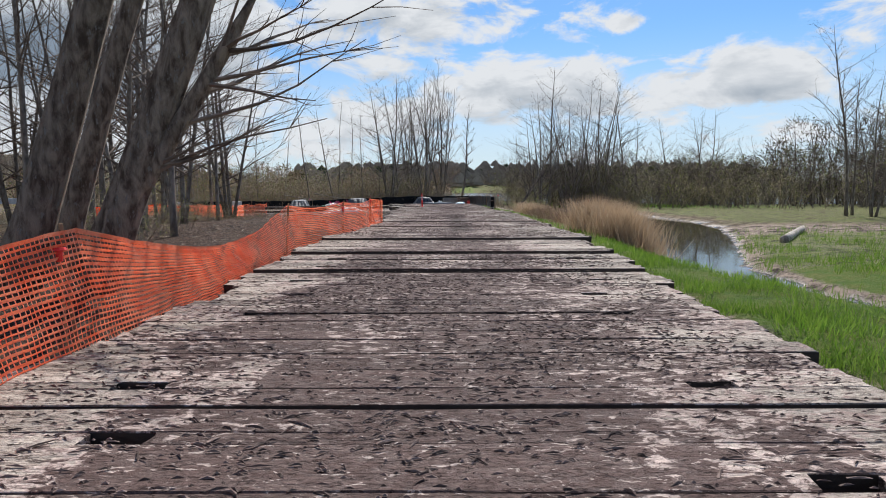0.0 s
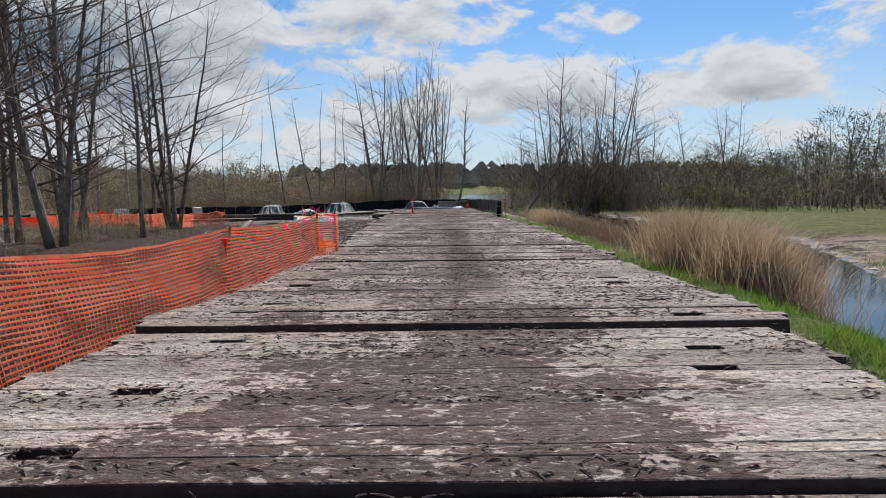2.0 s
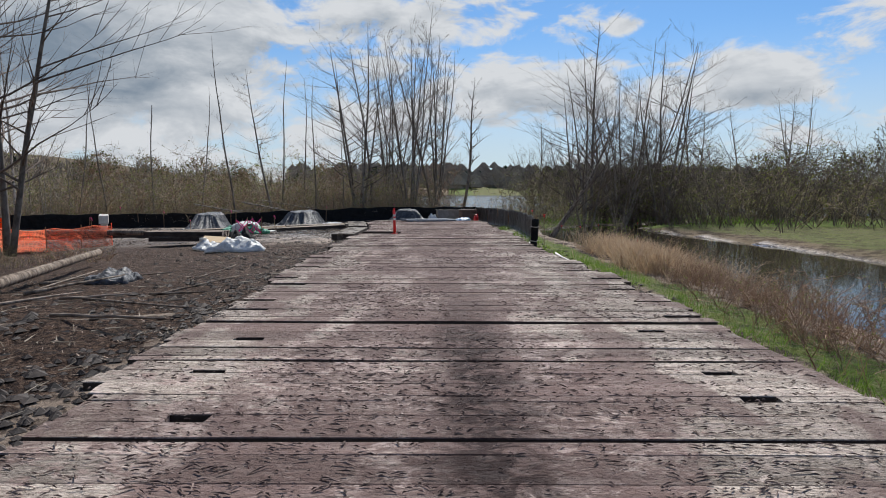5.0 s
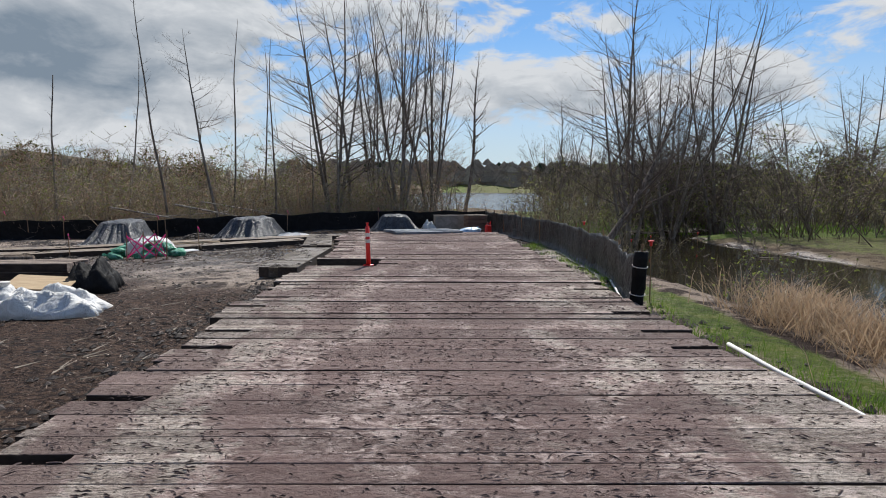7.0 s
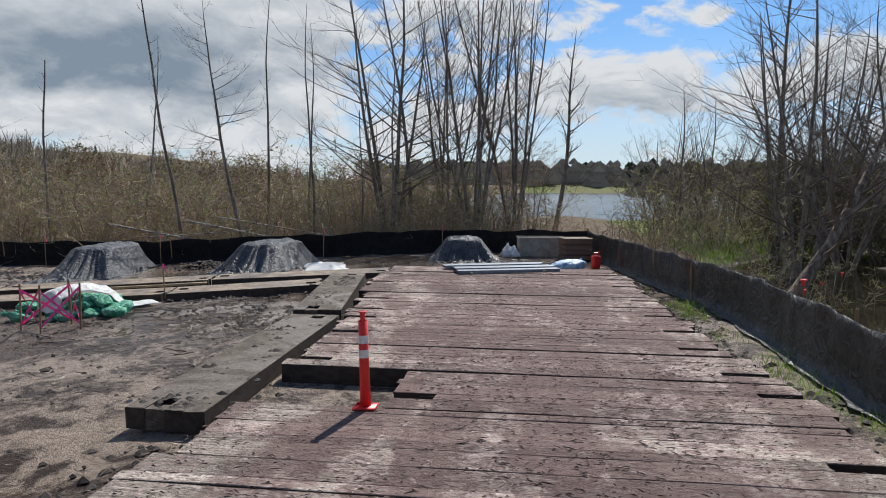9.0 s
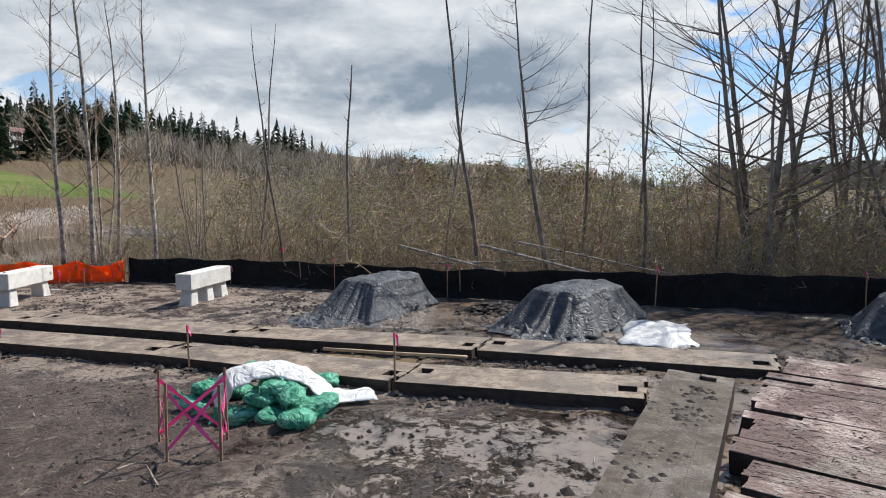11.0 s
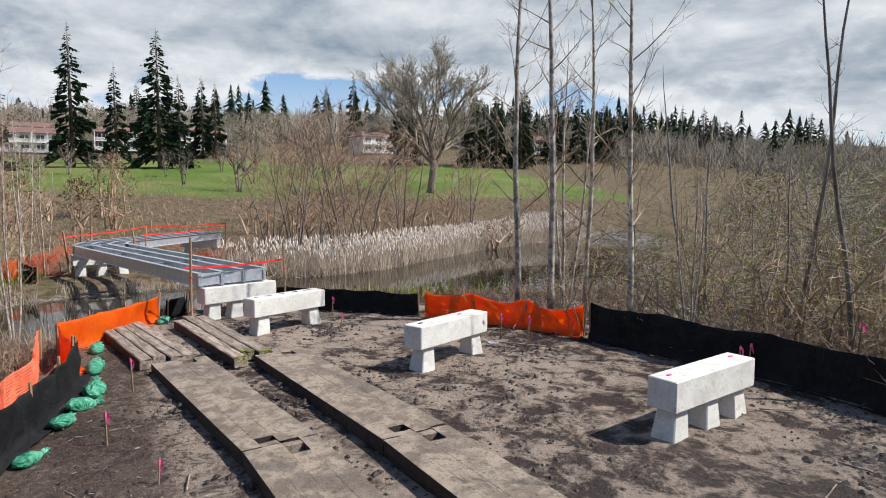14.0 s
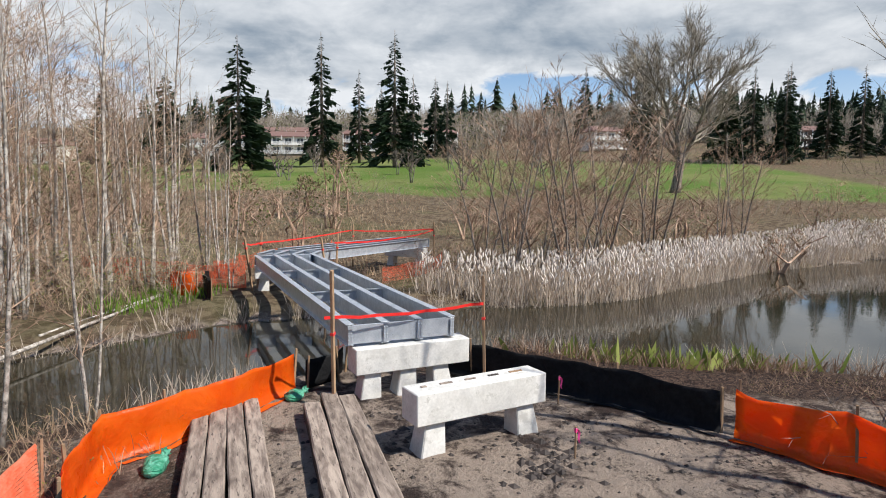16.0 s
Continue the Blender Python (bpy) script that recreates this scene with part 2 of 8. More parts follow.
def track_mat(name="muddy_mat_timber", k=1.0):
    """Timber mats under one skin of drying mud, wet and dark in streaks."""
    s = Nodes(name)
    p = s.coords("Position", (1, 1, 1), False)
    big, mid, fine = s.noise(p, 0.7, 6, 0.65, 0.6), s.noise(p, 3.2, 8, 0.7, 0.4), s.noise(p, 17, 7, 0.75, 0.5)
    col = s.mix(s.step(mid, 0.42, 0.58), (0.17 * k, 0.13 * k, 0.098 * k), (0.31 * k, 0.25 * k, 0.19 * k))
    col = s.mix(s.step(big, 0.50, 0.60, 0, 0.7), col, (0.12, 0.092, 0.072))
    col = s.mix(s.step(fine, 0.54, 0.60, 0, 0.7), col, (0.075, 0.056, 0.045))
    col = s.mix(s.step(s.noise(p, 29, 5, 0.75), 0.58, 0.63, 0, 0.5), col, (0.40, 0.33, 0.27))
    s.bump(s.math("ADD", mid, s.math("MULTIPLY", fine, 0.7)), 0.9, 0.03)
    return s.end(col, s.step(big, 0.46, 0.60, 0.85, 0.45), 0.0, 0.4)


def ground_mat():
    """Mud, leaf litter, green grass and mown lawn, mixed by where each lies; puddled where it is wettest."""
    s = Nodes("ground")
    p = s.coords("Position", (1, 1, 1), False)
    at = s.n("ShaderNodeVertexColor")
    at.layer_name = "zone"
    z = s.n("ShaderNodeSeparateColor")
    s.put(z.inputs[0], at.outputs[0])
    big, mid, fine = s.noise(p, 0.35, 5, 0.6, 0.5), s.noise(p, 1.7, 8, 0.7, 0.5), s.noise(p, 11, 8, 0.75, 0.4)
    mud = s.mix(s.step(s.math("ADD", s.math("MULTIPLY", mid, 0.65), s.math("MULTIPLY", big, 0.35)), 0.43, 0.53), (0.055, 0.038, 0.032), (0.36, 0.283, 0.225))
    churn = s.step(s.noise(p, 0.8, 6, 0.65, 0.6), 0.48, 0.58)
    mud = s.mix(s.math("MULTIPLY", s.step(fine, 0.50, 0.57, 0.12, 0.85), s.math("ADD", s.math("MULTIPLY", churn, 0.85), 0.10)), mud, (0.038, 0.028, 0.024))
    mud = s.mix(s.step(s.noise(p, 23, 6, 0.8, 0.5), 0.61, 0.64, 0, 0.4), mud, (0.34, 0.25, 0.215))
    litter = s.mix(s.step(fine, 0.46, 0.56), (0.022, 0.014, 0.012), (0.115, 0.075, 0.056))
    litter = s.mix(s.step(mid, 0.5, 0.7, 0, 0.6), litter, (0.055, 0.038, 0.03))
    litter = s.mix(s.step(s.noise(p, 25, 6, 0.8, 0.8), 0.56, 0.61, 0, 0.8), litter, (0.30, 0.22, 0.17))
    brk = s.math("ADD", s.math("MULTIPLY", s.math("ADD", mid, -0.5), 0.9), s.math("MULTIPLY", s.math("ADD", fine, -0.5), 0.7))
    col = s.mix(s.step(s.math("ADD", z.outputs[2], brk), 0.4, 0.62), mud, litter)
    grass = s.mix(s.step(mid, 0.35, 0.65), (0.085, 0.16, 0.022), (0.16, 0.17, 0.05))
    grass = s.mix(s.step(fine, 0.4, 0.7, 0, 0.6), grass, (0.045, 0.085, 0.015))
    lawn = s.mix(s.step(s.noise(p, 0.06, 5, 0.6), 0.38, 0.62), (0.09, 0.15, 0.03), (0.16, 0.18, 0.06))
    lawn = s.mix(s.step(s.noise(p, 0.35, 7, 0.7), 0.42, 0.7, 0, 0.6), lawn, (0.12, 0.13, 0.045))
    far = s.step(s.math("ADD", z.outputs[0], s.math("MULTIPLY", brk, 0.6)), 0.4, 0.6)
    marsh = s.mix(s.step(mid, 0.42, 0.58), (0.085, 0.058, 0.038), (0.19, 0.145, 0.095))
    marsh = s.mix(s.step(s.noise(p, 0.12, 6, 0.65), 0.48, 0.62, 0, 0.35), marsh, (0.085, 0.10, 0.035))
    al = at.outputs["Alpha"]
    col = s.mix(s.step(s.math("ADD", al, s.math("MULTIPLY", brk, 0.4)), 0.15, 0.4), col, marsh)
    col = s.mix(far, col, grass)
    col = s.mix(s.step(al, 0.78, 0.95), col, lawn)
    wet = s.step(s.math("ADD", z.outputs[1], s.math("ADD", s.math("MULTIPLY", s.math("ADD", mid, -0.5), 1.6), s.math("MULTIPLY", s.math("ADD", fine, -0.5), 0.8))), 0.60, 0.80)
    col = s.mix(s.math("MULTIPLY", wet, 0.55), col, (0.075, 0.057, 0.043))
    dry = s.step(fine, 0.3, 0.7, 0.62, 0.95)
    damp = s.math("MULTIPLY", s.step(s.math("ADD", z.outputs[1], s.math("MULTIPLY", s.math("ADD", big, -0.5), 0.8)), 0.10, 0.55), 0.40)
    rough = s.math("MAXIMUM", s.math("SUBTRACT", s.math("SUBTRACT", dry, damp), s.math("MULTIPLY", wet, 0.9)), 0.12)
    hh = s.math("MULTIPLY", s.math("ADD", s.math("MULTIPLY", mid, 1.2), fine), s.math("SUBTRACT", 1.0, s.math("MULTIPLY", wet, 0.97)))
    s.bump(hh, 1.0, 0.10)
    spec = s.math("ADD", s.math("MULTIPLY", z.outputs[1], 0.75), s.math("ADD", s.math("MULTIPLY", wet, 0.3), 0.05))
    return s.end(col, rough, 0.0, spec)


def water_mat():
    s = Nodes("pond_water")
    p = s.coords("Position", (1, 1, 1), False)
    s.bump(s.noise(p, 1.4, 4, 0.6, 0.5), 0.06, 0.05)
    col = s.mix(s.step(s.noise(p, 0.5, 5), 0.3, 0.7), (0.016, 0.014, 0.009), (0.035, 0.03, 0.018))
    return s.end(col, 0.04, 0.0, 0.5, IOR=1.333)


def lake_mat():
    s = Nodes("lake_water")
    p = s.coords("Position", (0.3, 1.2, 1), False)
    s.bump(s.noise(p, 1.0, 5, 0.7), 0.35, 0.25)
    return s.end((0.05, 0.06, 0.065), 0.16, 0.0, 0.6)


def sheet_mat(name, c1, c2, rough, through_light=0.0, spec=0.5, crease=0.5, scale=3.0):
    """Woven or plastic sheeting with creases; some lets light through."""
    s = Nodes(name)
    v = s.coords("Object", (1, 1, 1), False)
    a, f = s.noise(v, scale, 6, 0.6, 1.2), s.noise(v, scale * 7, 5, 0.65)
    col = s.mix(s.step(a, 0.35, 0.65), c1, c2)
    ridge = s.math("ABSOLUTE", s.math("ADD", s.noise(v, scale * 0.9, 3, 0.5, 1.6), -0.5))
    s.bump(s.math("SUBTRACT", s.math("ADD", a, s.math("MULTIPLY", f, 0.3)), s.math("MULTIPLY", ridge, 2.4)), crease, 0.05)
    m = s.end(col, s.step(f, 0.3, 0.7, max(0.05, rough - 0.1), rough + 0.1), 0.0, spec)
    if through_light:
        tr = s.n("ShaderNodeBsdfTranslucent")
        s.put(tr.inputs[0], col)
        mx = s.n("ShaderNodeMixShader")
        mx.inputs[0].default_value = through_light
        s.put(mx.inputs[1], s.b.outputs[0])
        s.put(mx.inputs[2], tr.outputs[0])
        s.put(s.t.nodes["Material Output"].inputs[0], mx.outputs[0])
    return m


def blade_mat(name, c1, c2, through_light=0.35):
    """Leaves, needles and grass: each blade its own shade between two colours, light passing through."""
    s = Nodes(name)
    r = s.random(True)
    col = s.mix(r, c1, c2)
    col = s.mix(1.0, col, s.math("ADD", s.math("MULTIPLY", s.noise(s.coords("Position", (1, 1, 1), False), 0.8, 3), 0.7), 0.65), "MULTIPLY")
    m = s.end(col, 0.65, 0.0, 0.25)
    tr = s.n("ShaderNodeBsdfTranslucent")
    s.put(tr.inputs[0], col)
    mx = s.n("ShaderNodeMixShader")
    mx.inputs[0].default_value = through_light
    s.put(mx.inputs[1], s.b.outputs[0])
    s.put(mx.inputs[2], tr.outputs[0])
    s.put(s.t.nodes["Material Output"].inputs[0], mx.outputs[0])
    return m


M_DECK = deck_wood()
M_GROUND = ground_mat()
M_WATER, M_LAKE = water_mat(), lake_mat()
M_TRACK = track_mat()
M_EDGING = track_mat("dark_muddy_timber", 0.36)
M_PUDDLE = surface("muddy_puddle_water", (0.20, 0.145, 0.085), (0.15, 0.11, 0.07), 1.2, 0.16, 0.0, 0, (1, 1, 1), 0.0, 0.6)
M_MOSS = surface("moss", (0.12, 0.13, 0.022), (0.25, 0.25, 0.05), 14, 0.95, 0.9, 0, (1, 1, 1), 0.1, 0.1)
M_PLANK = surface("split_timber", (0.36, 0.29, 0.235), (0.13, 0.098, 0.08), 1.8, 0.85, 0.6, 0, (1, 6, 6), 0.35, 0.25, speck=(0.08, 0.06, 0.05))
M_BARK = surface("dark_bark", (0.075, 0.054, 0.042), (0.31, 0.25, 0.20), 8, 0.9, 1.0, 0, (1, 1, 0.35), 0.3, 0.15, speck=(0.22, 0.205, 0.19), dist=0.03)
M_ALDER = surface("alder_bark", (0.115, 0.095, 0.08), (0.25, 0.22, 0.19), 5, 0.9, 0.5, 0, (1, 1, 0.5), 0.35, 0.15)
M_BIRCH = surface("pale_bark", (0.52, 0.47, 0.41), (0.15, 0.125, 0.105), 6, 0.85, 0.5, 0, (1, 1, 0.8), 0.35, 0.2, speck=(0.08, 0.065, 0.055))
M_TWIG = surface("twigs", (0.11, 0.088, 0.075), (0.20, 0.16, 0.135), 2, 0.9, 0, 0, (1, 1, 1), 0.5, 0.1, island=True)
M_TWIG_RED = surface("red_brown_twigs", (0.21, 0.13, 0.088), (0.47, 0.335, 0.24), 2, 0.9, 0, 0, (1, 1, 1), 0.5, 0.1, island=True)
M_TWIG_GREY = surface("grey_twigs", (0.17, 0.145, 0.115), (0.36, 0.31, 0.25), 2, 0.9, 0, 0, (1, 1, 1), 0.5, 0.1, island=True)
M_LEAF = blade_mat("spring_leaves", (0.15, 0.17, 0.04), (0.30, 0.31, 0.10), 0.5)
M_TWIG_TAN = surface("tan_twigs", (0.21, 0.165, 0.11), (0.44, 0.36, 0.25), 2, 0.9, 0, 0, (1, 1, 1), 0.5, 0.1, island=True)
# muddy timber with the shade of sides and seams put into the colour
M_SHADED_SIDE = surface("shaded_muddy_timber", (0.026, 0.019, 0.016), (0.055, 0.041, 0.034), 5, 0.7, 0.6, 0, (1, 2, 2), 0.2, 0.3)
M_NEEDLE = blade_mat("conifer_needles", (0.014, 0.030, 0.014), (0.034, 0.055, 0.024), 0.1)
M_GRASS = blade_mat("green_grass", (0.10, 0.20, 0.02), (0.20, 0.30, 0.05), 0.45)
M_DRY = blade_mat("dry_grass", (0.32, 0.215, 0.135), (0.50, 0.38, 0.255), 0.4)
M_DRYRED = blade_mat("rusty_dry_stalks", (0.17, 0.10, 0.065), (0.28, 0.18, 0.12), 0.3)
M_CATTAIL = blade_mat("pale_cattails", (0.40, 0.315, 0.24), (0.66, 0.57, 0.48), 0.4)
M_FLUFF = blade_mat("cattail_fluff", (0.62, 0.54, 0.47), (0.86, 0.79, 0.72), 0.3)
M_NET = sheet_mat("orange_net_plastic", (0.97, 0.20, 0.09), (0.98, 0.33, 0.19), 0.32, 0.5, 0.6, 0.1)
M_ORANGE = sheet_mat("orange_sheeting", (0.88, 0.13, 0.006), (0.94, 0.19, 0.012), 0.34, 0.58, 0.5, 0.5, 1.3)
M_BLACK = sheet_mat("black_silt_fabric", (0.006, 0.006, 0.007), (0.013, 0.013, 0.014), 0.75, 0.0, 0.16, 0.5, 2.0)
M_POLY = sheet_mat("dusty_black_plastic", (0.016, 0.016, 0.017), (0.055, 0.053, 0.052), 0.38, 0.0, 0.55, 0.9, 2.6)
M_TARP = sheet_mat("charcoal_tarp", (0.035, 0.039, 0.047), (0.09, 0.095, 0.105), 0.42, 0.0, 0.4, 1.0, 5.0)
M_WHITE = sheet_mat("white_sheeting", (0.72, 0.72, 0.70), (0.86, 0.85, 0.83), 0.4, 0.25, 0.5, 0.6, 4.0)
M_GREEN = sheet_mat("green_bag_fabric", (0.02, 0.25, 0.13), (0.20, 0.58, 0.41), 0.45, 0.15, 0.4, 1.0, 6.0)
M_CONC = surface("cast_concrete", (0.66, 0.64, 0.60), (0.55, 0.53, 0.49), 2.5, 0.8, 0.15, 0, (1, 1, 1), 0.08, 0.35, speck=(0.48, 0.46, 0.42))
M_STEEL = surface("galvanised_steel", (0.60, 0.63, 0.67), (0.46, 0.50, 0.55), 5, 0.38, 0.06, 0.6, (1, 1, 1), 0.12, 0.5)
M_STEEL_DULL = surface("dull_galvanised_steel", (0.21, 0.235, 0.27), (0.14, 0.16, 0.19), 4, 0.5, 0.1, 0.3, (1, 1, 1), 0.25, 0.4)
M_GRIMY = surface("grimy_concrete", (0.34, 0.31, 0.28), (0.22, 0.195, 0.17), 3, 0.85, 0.3, 0, (1, 1, 1), 0.1, 0.3)
M_STAKE = surface("stake_wood", (0.34, 0.22, 0.13), (0.22, 0.14, 0.085), 7, 0.85, 0.3, 0, (1, 1, 0.3), 0.4, 0.3)
M_PINK = surface("pink_ribbon", (0.95, 0.07, 0.28), (0.92, 0.10, 0.36), 9, 0.5, 0.1, 0, (1, 1, 1), 0.1, 0.4)
M_RED = surface("red_plastic", (0.78, 0.03, 0.025), (0.70, 0.025, 0.02), 6, 0.4, 0.05, 0, (1, 1, 1), 0.05, 0.5)
M_REFLECT = surface("pale_reflective_band", (0.75, 0.70, 0.66), (0.62, 0.56, 0.52), 20, 0.35, 0.1, 0, (1, 1, 1), 0.05, 0.6)
M_PLY = surface("plywood", (0.52, 0.39, 0.24), (0.42, 0.30, 0.18), 3, 0.75, 0.1, 0, (1, 6, 1), 0.1, 0.3)
M_CLOD = surface("mud_clod", (0.022, 0.016, 0.014), (0.06, 0.045, 0.038), 8, 0.75, 0.8, 0, (1, 1, 1), 0.3, 0.4, island=True)
M_CHIP = surface("bark_chips", (0.055, 0.036, 0.032), (0.21, 0.155, 0.135), 6, 0.9, 0.2, 0, (1, 1, 1), 1.1, 0.2, island=True)
M_LITTER = surface("dead_leaves_and_chips", (0.06, 0.042, 0.034), (0.40, 0.31, 0.25), 6, 0.9, 0.2, 0, (1, 1, 1), 1.2, 0.2, island=True)
M_WALL = surface("cream_siding", (0.74, 0.70, 0.63), (0.66, 0.61, 0.54), 0.6, 0.8, 0.05, 0, (1, 1, 4), 0.1, 0.3)
M_WHITEPAINT = surface("white_paint", (0.78, 0.77, 0.74), (0.70, 0.69, 0.66), 1, 0.6, 0.05, 0, (1, 1, 1), 0.05, 0.4)
M_ROOF = surface("red_brown_roofing", (0.22, 0.13, 0.11), (0.16, 0.095, 0.08), 1.5, 0.85, 0.3, 0, (1, 4, 1), 0.15, 0.25)
M_GLASS = surface("dark_window_glass", (0.03, 0.035, 0.04), (0.05, 0.055, 0.06), 0.8, 0.12, 0.0, 0, (1, 1, 1), 0.2, 0.7)
M_BROWNWALL = surface("brown_siding", (0.19, 0.12, 0.09), (0.14, 0.09, 0.07), 0.8, 0.8, 0.1, 0, (1, 1, 4), 0.1, 0.3)
M_BLUE = sheet_mat("blue_bag_plastic", (0.10, 0.30, 0.62), (0.55, 0.66, 0.72), 0.4, 0.1, 0.5, 0.5, 6.0)
M_LEAFY = blade_mat("broad_green_leaves", (0.12, 0.17, 0.03), (0.32, 0.35, 0.09), 0.4)

# ---- mesh helpers ----


class Geo:
    """Collects vertices and faces for one mesh."""

    def __init__(self):
        self.v, self.f, self.mi, self.second = [], [], None, None

    def add(self, verts, faces):
        k = len(self.v)
        self.v.extend(verts)
        self.f.extend(tuple(i + k for i in f) for f in faces)

    def box(self, m, sx, sy, sz, bev=0.0):
        """A block of full sizes sx, sy, sz about m's origin, its edges chamfered by bev."""
        if bev <= 0:
            vs = [m @ Vector((x * sx / 2, y * sy / 2, z * sz / 2)) for x in (-1, 1) for y in (-1, 1) for z in (-1, 1)]
            self.add(vs, [(0, 1, 3, 2), (4, 6, 7, 5), (0, 4, 5, 1), (2, 3, 7, 6), (0, 2, 6, 4), (1, 5, 7, 3)])
            return
        h = (sx / 2, sy / 2, sz / 2)
        vs, idx = [], {}
        for s in [(x, y, z) for x in (-1, 1) for y in (-1, 1) for z in (-1, 1)]:
            for ax in range(3):
                idx[s, ax] = len(vs)
                vs.append(m @ Vector([s[i] * (h[i] if i == ax else h[i] - bev) for i in range(3)]))
        fs = []
        for ax in range(3):
            o = [i for i in range(3) if i != ax]
            for sg in (-1, 1):
                def key(a, b):
                    s = [0, 0, 0]
                    s[ax], s[o[0]], s[o[1]] = sg, a, b
                    return tuple(s)
                fs.append(tuple(idx[key(a, b), ax] for a, b in ((-1, -1), (1, -1), (1, 1), (-1, 1))))
            for a in (-1, 1):
                for b in (-1, 1):
                    def edge(c):
                        s = [0, 0, 0]
                        s[ax], s[o[0]], s[o[1]] = c, a, b
                        return tuple(s)
                    fs.append((idx[edge(-1), o[0]], idx[edge(1), o[0]], idx[edge(1), o[1]], idx[edge(-1), o[1]]))
        for s in [(x, y, z) for x in (-1, 1) for y in (-1, 1) for z in (-1, 1)]:
            fs.append((idx[s, 0], idx[s, 1], idx[s, 2]))
        self.add(vs, fs)

    def tube(self, pts, radii, n=6, cap=True):
        """A tapered tube along pts."""
        k, rings = len(self.v), []
        for i, p in enumerate(pts):
            d = (Vector(pts[min(i + 1, len(pts) - 1)]) - Vector(pts[max(i - 1, 0)])).normalized()
            a = d.cross(Vector((0, 0, 1)) if abs(d.z) < 0.9 else Vector((1, 0, 0))).normalized()
            b = d.cross(a)
            for j in range(n):
                w = 2 * math.pi * j / n
                self.v.append(Vector(p) + (a * math.cos(w) + b * math.sin(w)) * radii[i])
        for i in range(len(pts) - 1):
            for j in range(n):
                a0, a1 = k + i * n + j, k + i * n + (j + 1) % n
                self.f.append((a0, a1, a1 + n, a0 + n))
        if cap:
            self.f.append(tuple(range(k + n - 1, k - 1, -1)))
            self.f.append(tuple(range(k + (len(pts) - 1) * n, k + len(pts) * n)))

    def blade(self, base, tip, width, bend, side):
        """A thin tapering leaf blade from base to tip."""
        base, tip = Vector(base), Vector(tip)
        mid = (base + tip) / 2 + bend
        w = side * width / 2
        self.add([base - w, base + w, mid + w * 0.8, mid - w * 0.8, tip], [(0, 1, 2, 3), (3, 2, 4)])

    def spike(self, base, tip, r):
        """A thin three-sided twig that ends in a point."""
        d = (tip - base).normalized()
        a = d.cross(Vector((0, 0, 1)) if abs(d.z) < 0.9 else Vector((1, 0, 0))).normalized() * r
        b = d.cross(a)
        k = len(self.v)
        self.v.extend((base + a, base - a * 0.5 + b * 0.87, base - a * 0.5 - b * 0.87, tip))
        self.f.extend(((k, k + 1, k + 3), (k + 1, k + 2, k + 3), (k + 2, k, k + 3)))

    def lump(self, c, r, rng, squash=0.6):
        """A small irregular lump."""
        vs = [Vector(c) + Vector((x * r * rng.uniform(.6, 1.2), y * r * rng.uniform(.6, 1.2), z * r * squash * rng.uniform(.5, 1.2)))
              for x, y, z in ((1, 0, 0), (0, 1, 0), (-1, 0, 0), (0, -1, 0), (0, 0, 1), (0, 0, -1))]
        self.add(vs, [(0, 1, 4), (1, 2, 4), (2, 3, 4), (3, 0, 4), (1, 0, 5), (2, 1, 5), (3, 2, 5), (0, 3, 5)])

    def mesh(self, name, material, smooth=False):
        me = bpy.data.meshes.new(name)
        me.from_pydata([tuple(v) for v in self.v], [], self.f)
        me.materials.append(material)
        if self.mi:
            me.materials.append(self.second)
            me.polygons.foreach_set("material_index", self.mi)
        if smooth:
            me.polygons.foreach_set("use_smooth", [True] * len(me.polygons))
        me.update()
        return me


def part(name, geo, material, parent=None, label="", smooth=False):
    ob = new(name, geo if isinstance(geo, bpy.types.Mesh) else geo.mesh(name, material, smooth))
    if parent:
        ob.parent = parent
    return tagged(ob, label) if label else ob


def thing(name, label, category, m=None, group="", kind=""):
    ob = new(name)
    ob.empty_display_size = 0.1
    if m is not None:
        ob.matrix_basis = m
    return tagged(ob, label, category, group, kind)


def sstep(a, b, x):
    t = min(1.0, max(0.0, (x - a) / (b - a)))
    return t * t * (3 - 2 * t)


def lerp_path(pts, x):
    for (x0, a), (x1, b) in zip(pts, pts[1:]):
        if x <= x1:
            t = max(0.0, (x - x0) / (x1 - x0))
            return a + (b - a) * t
    return pts[-1][1]

# ---- terrain ----
WATER_Z = -1.05
# water bodies: centre line and half width
CREEK = [(22, 0, 1.0), (12, 5, 0.9), (8.2, 9.9, 0.8), (7.3, 13, 0.75), (7.8, 18, 1.0), (9.4, 22.5, 1.3), (11.2, 30, 2.6),
         (12.6, 38, 4.0), (13, 46, 5.0), (12.4, 54, 5.3), (11.6, 62, 5.0), (11.5, 69, 4.0), (14, 75, 2.2), (24, 80, 2.0)]
POND = [(-20, 35, 3.0), (-28.5, 42.5, 2.8), (-35.5, 47, 3.4), (-40.2, 53.3, 2.8), (-40.2, 57.5, 4.5), (-42.6, 63.4, 6.6), (-53, 71, 6.5), (-62, 78, 5.0)]


def shore(x, y, line):
    """Distance from a water body's edge, negative inside."""
    best = 1e9
    for (x0, y0, w0), (x1, y1, w1) in zip(line, line[1:]):
        dx, dy = x1 - x0, y1 - y0
        t = min(1.0, max(0.0, ((x - x0) * dx + (y - y0) * dy) / (dx * dx + dy * dy)))
        best = min(best, math.hypot(x - x0 - t * dx, y - y0 - t * dy) - (w0 + t * (w1 - w0)))
    return best


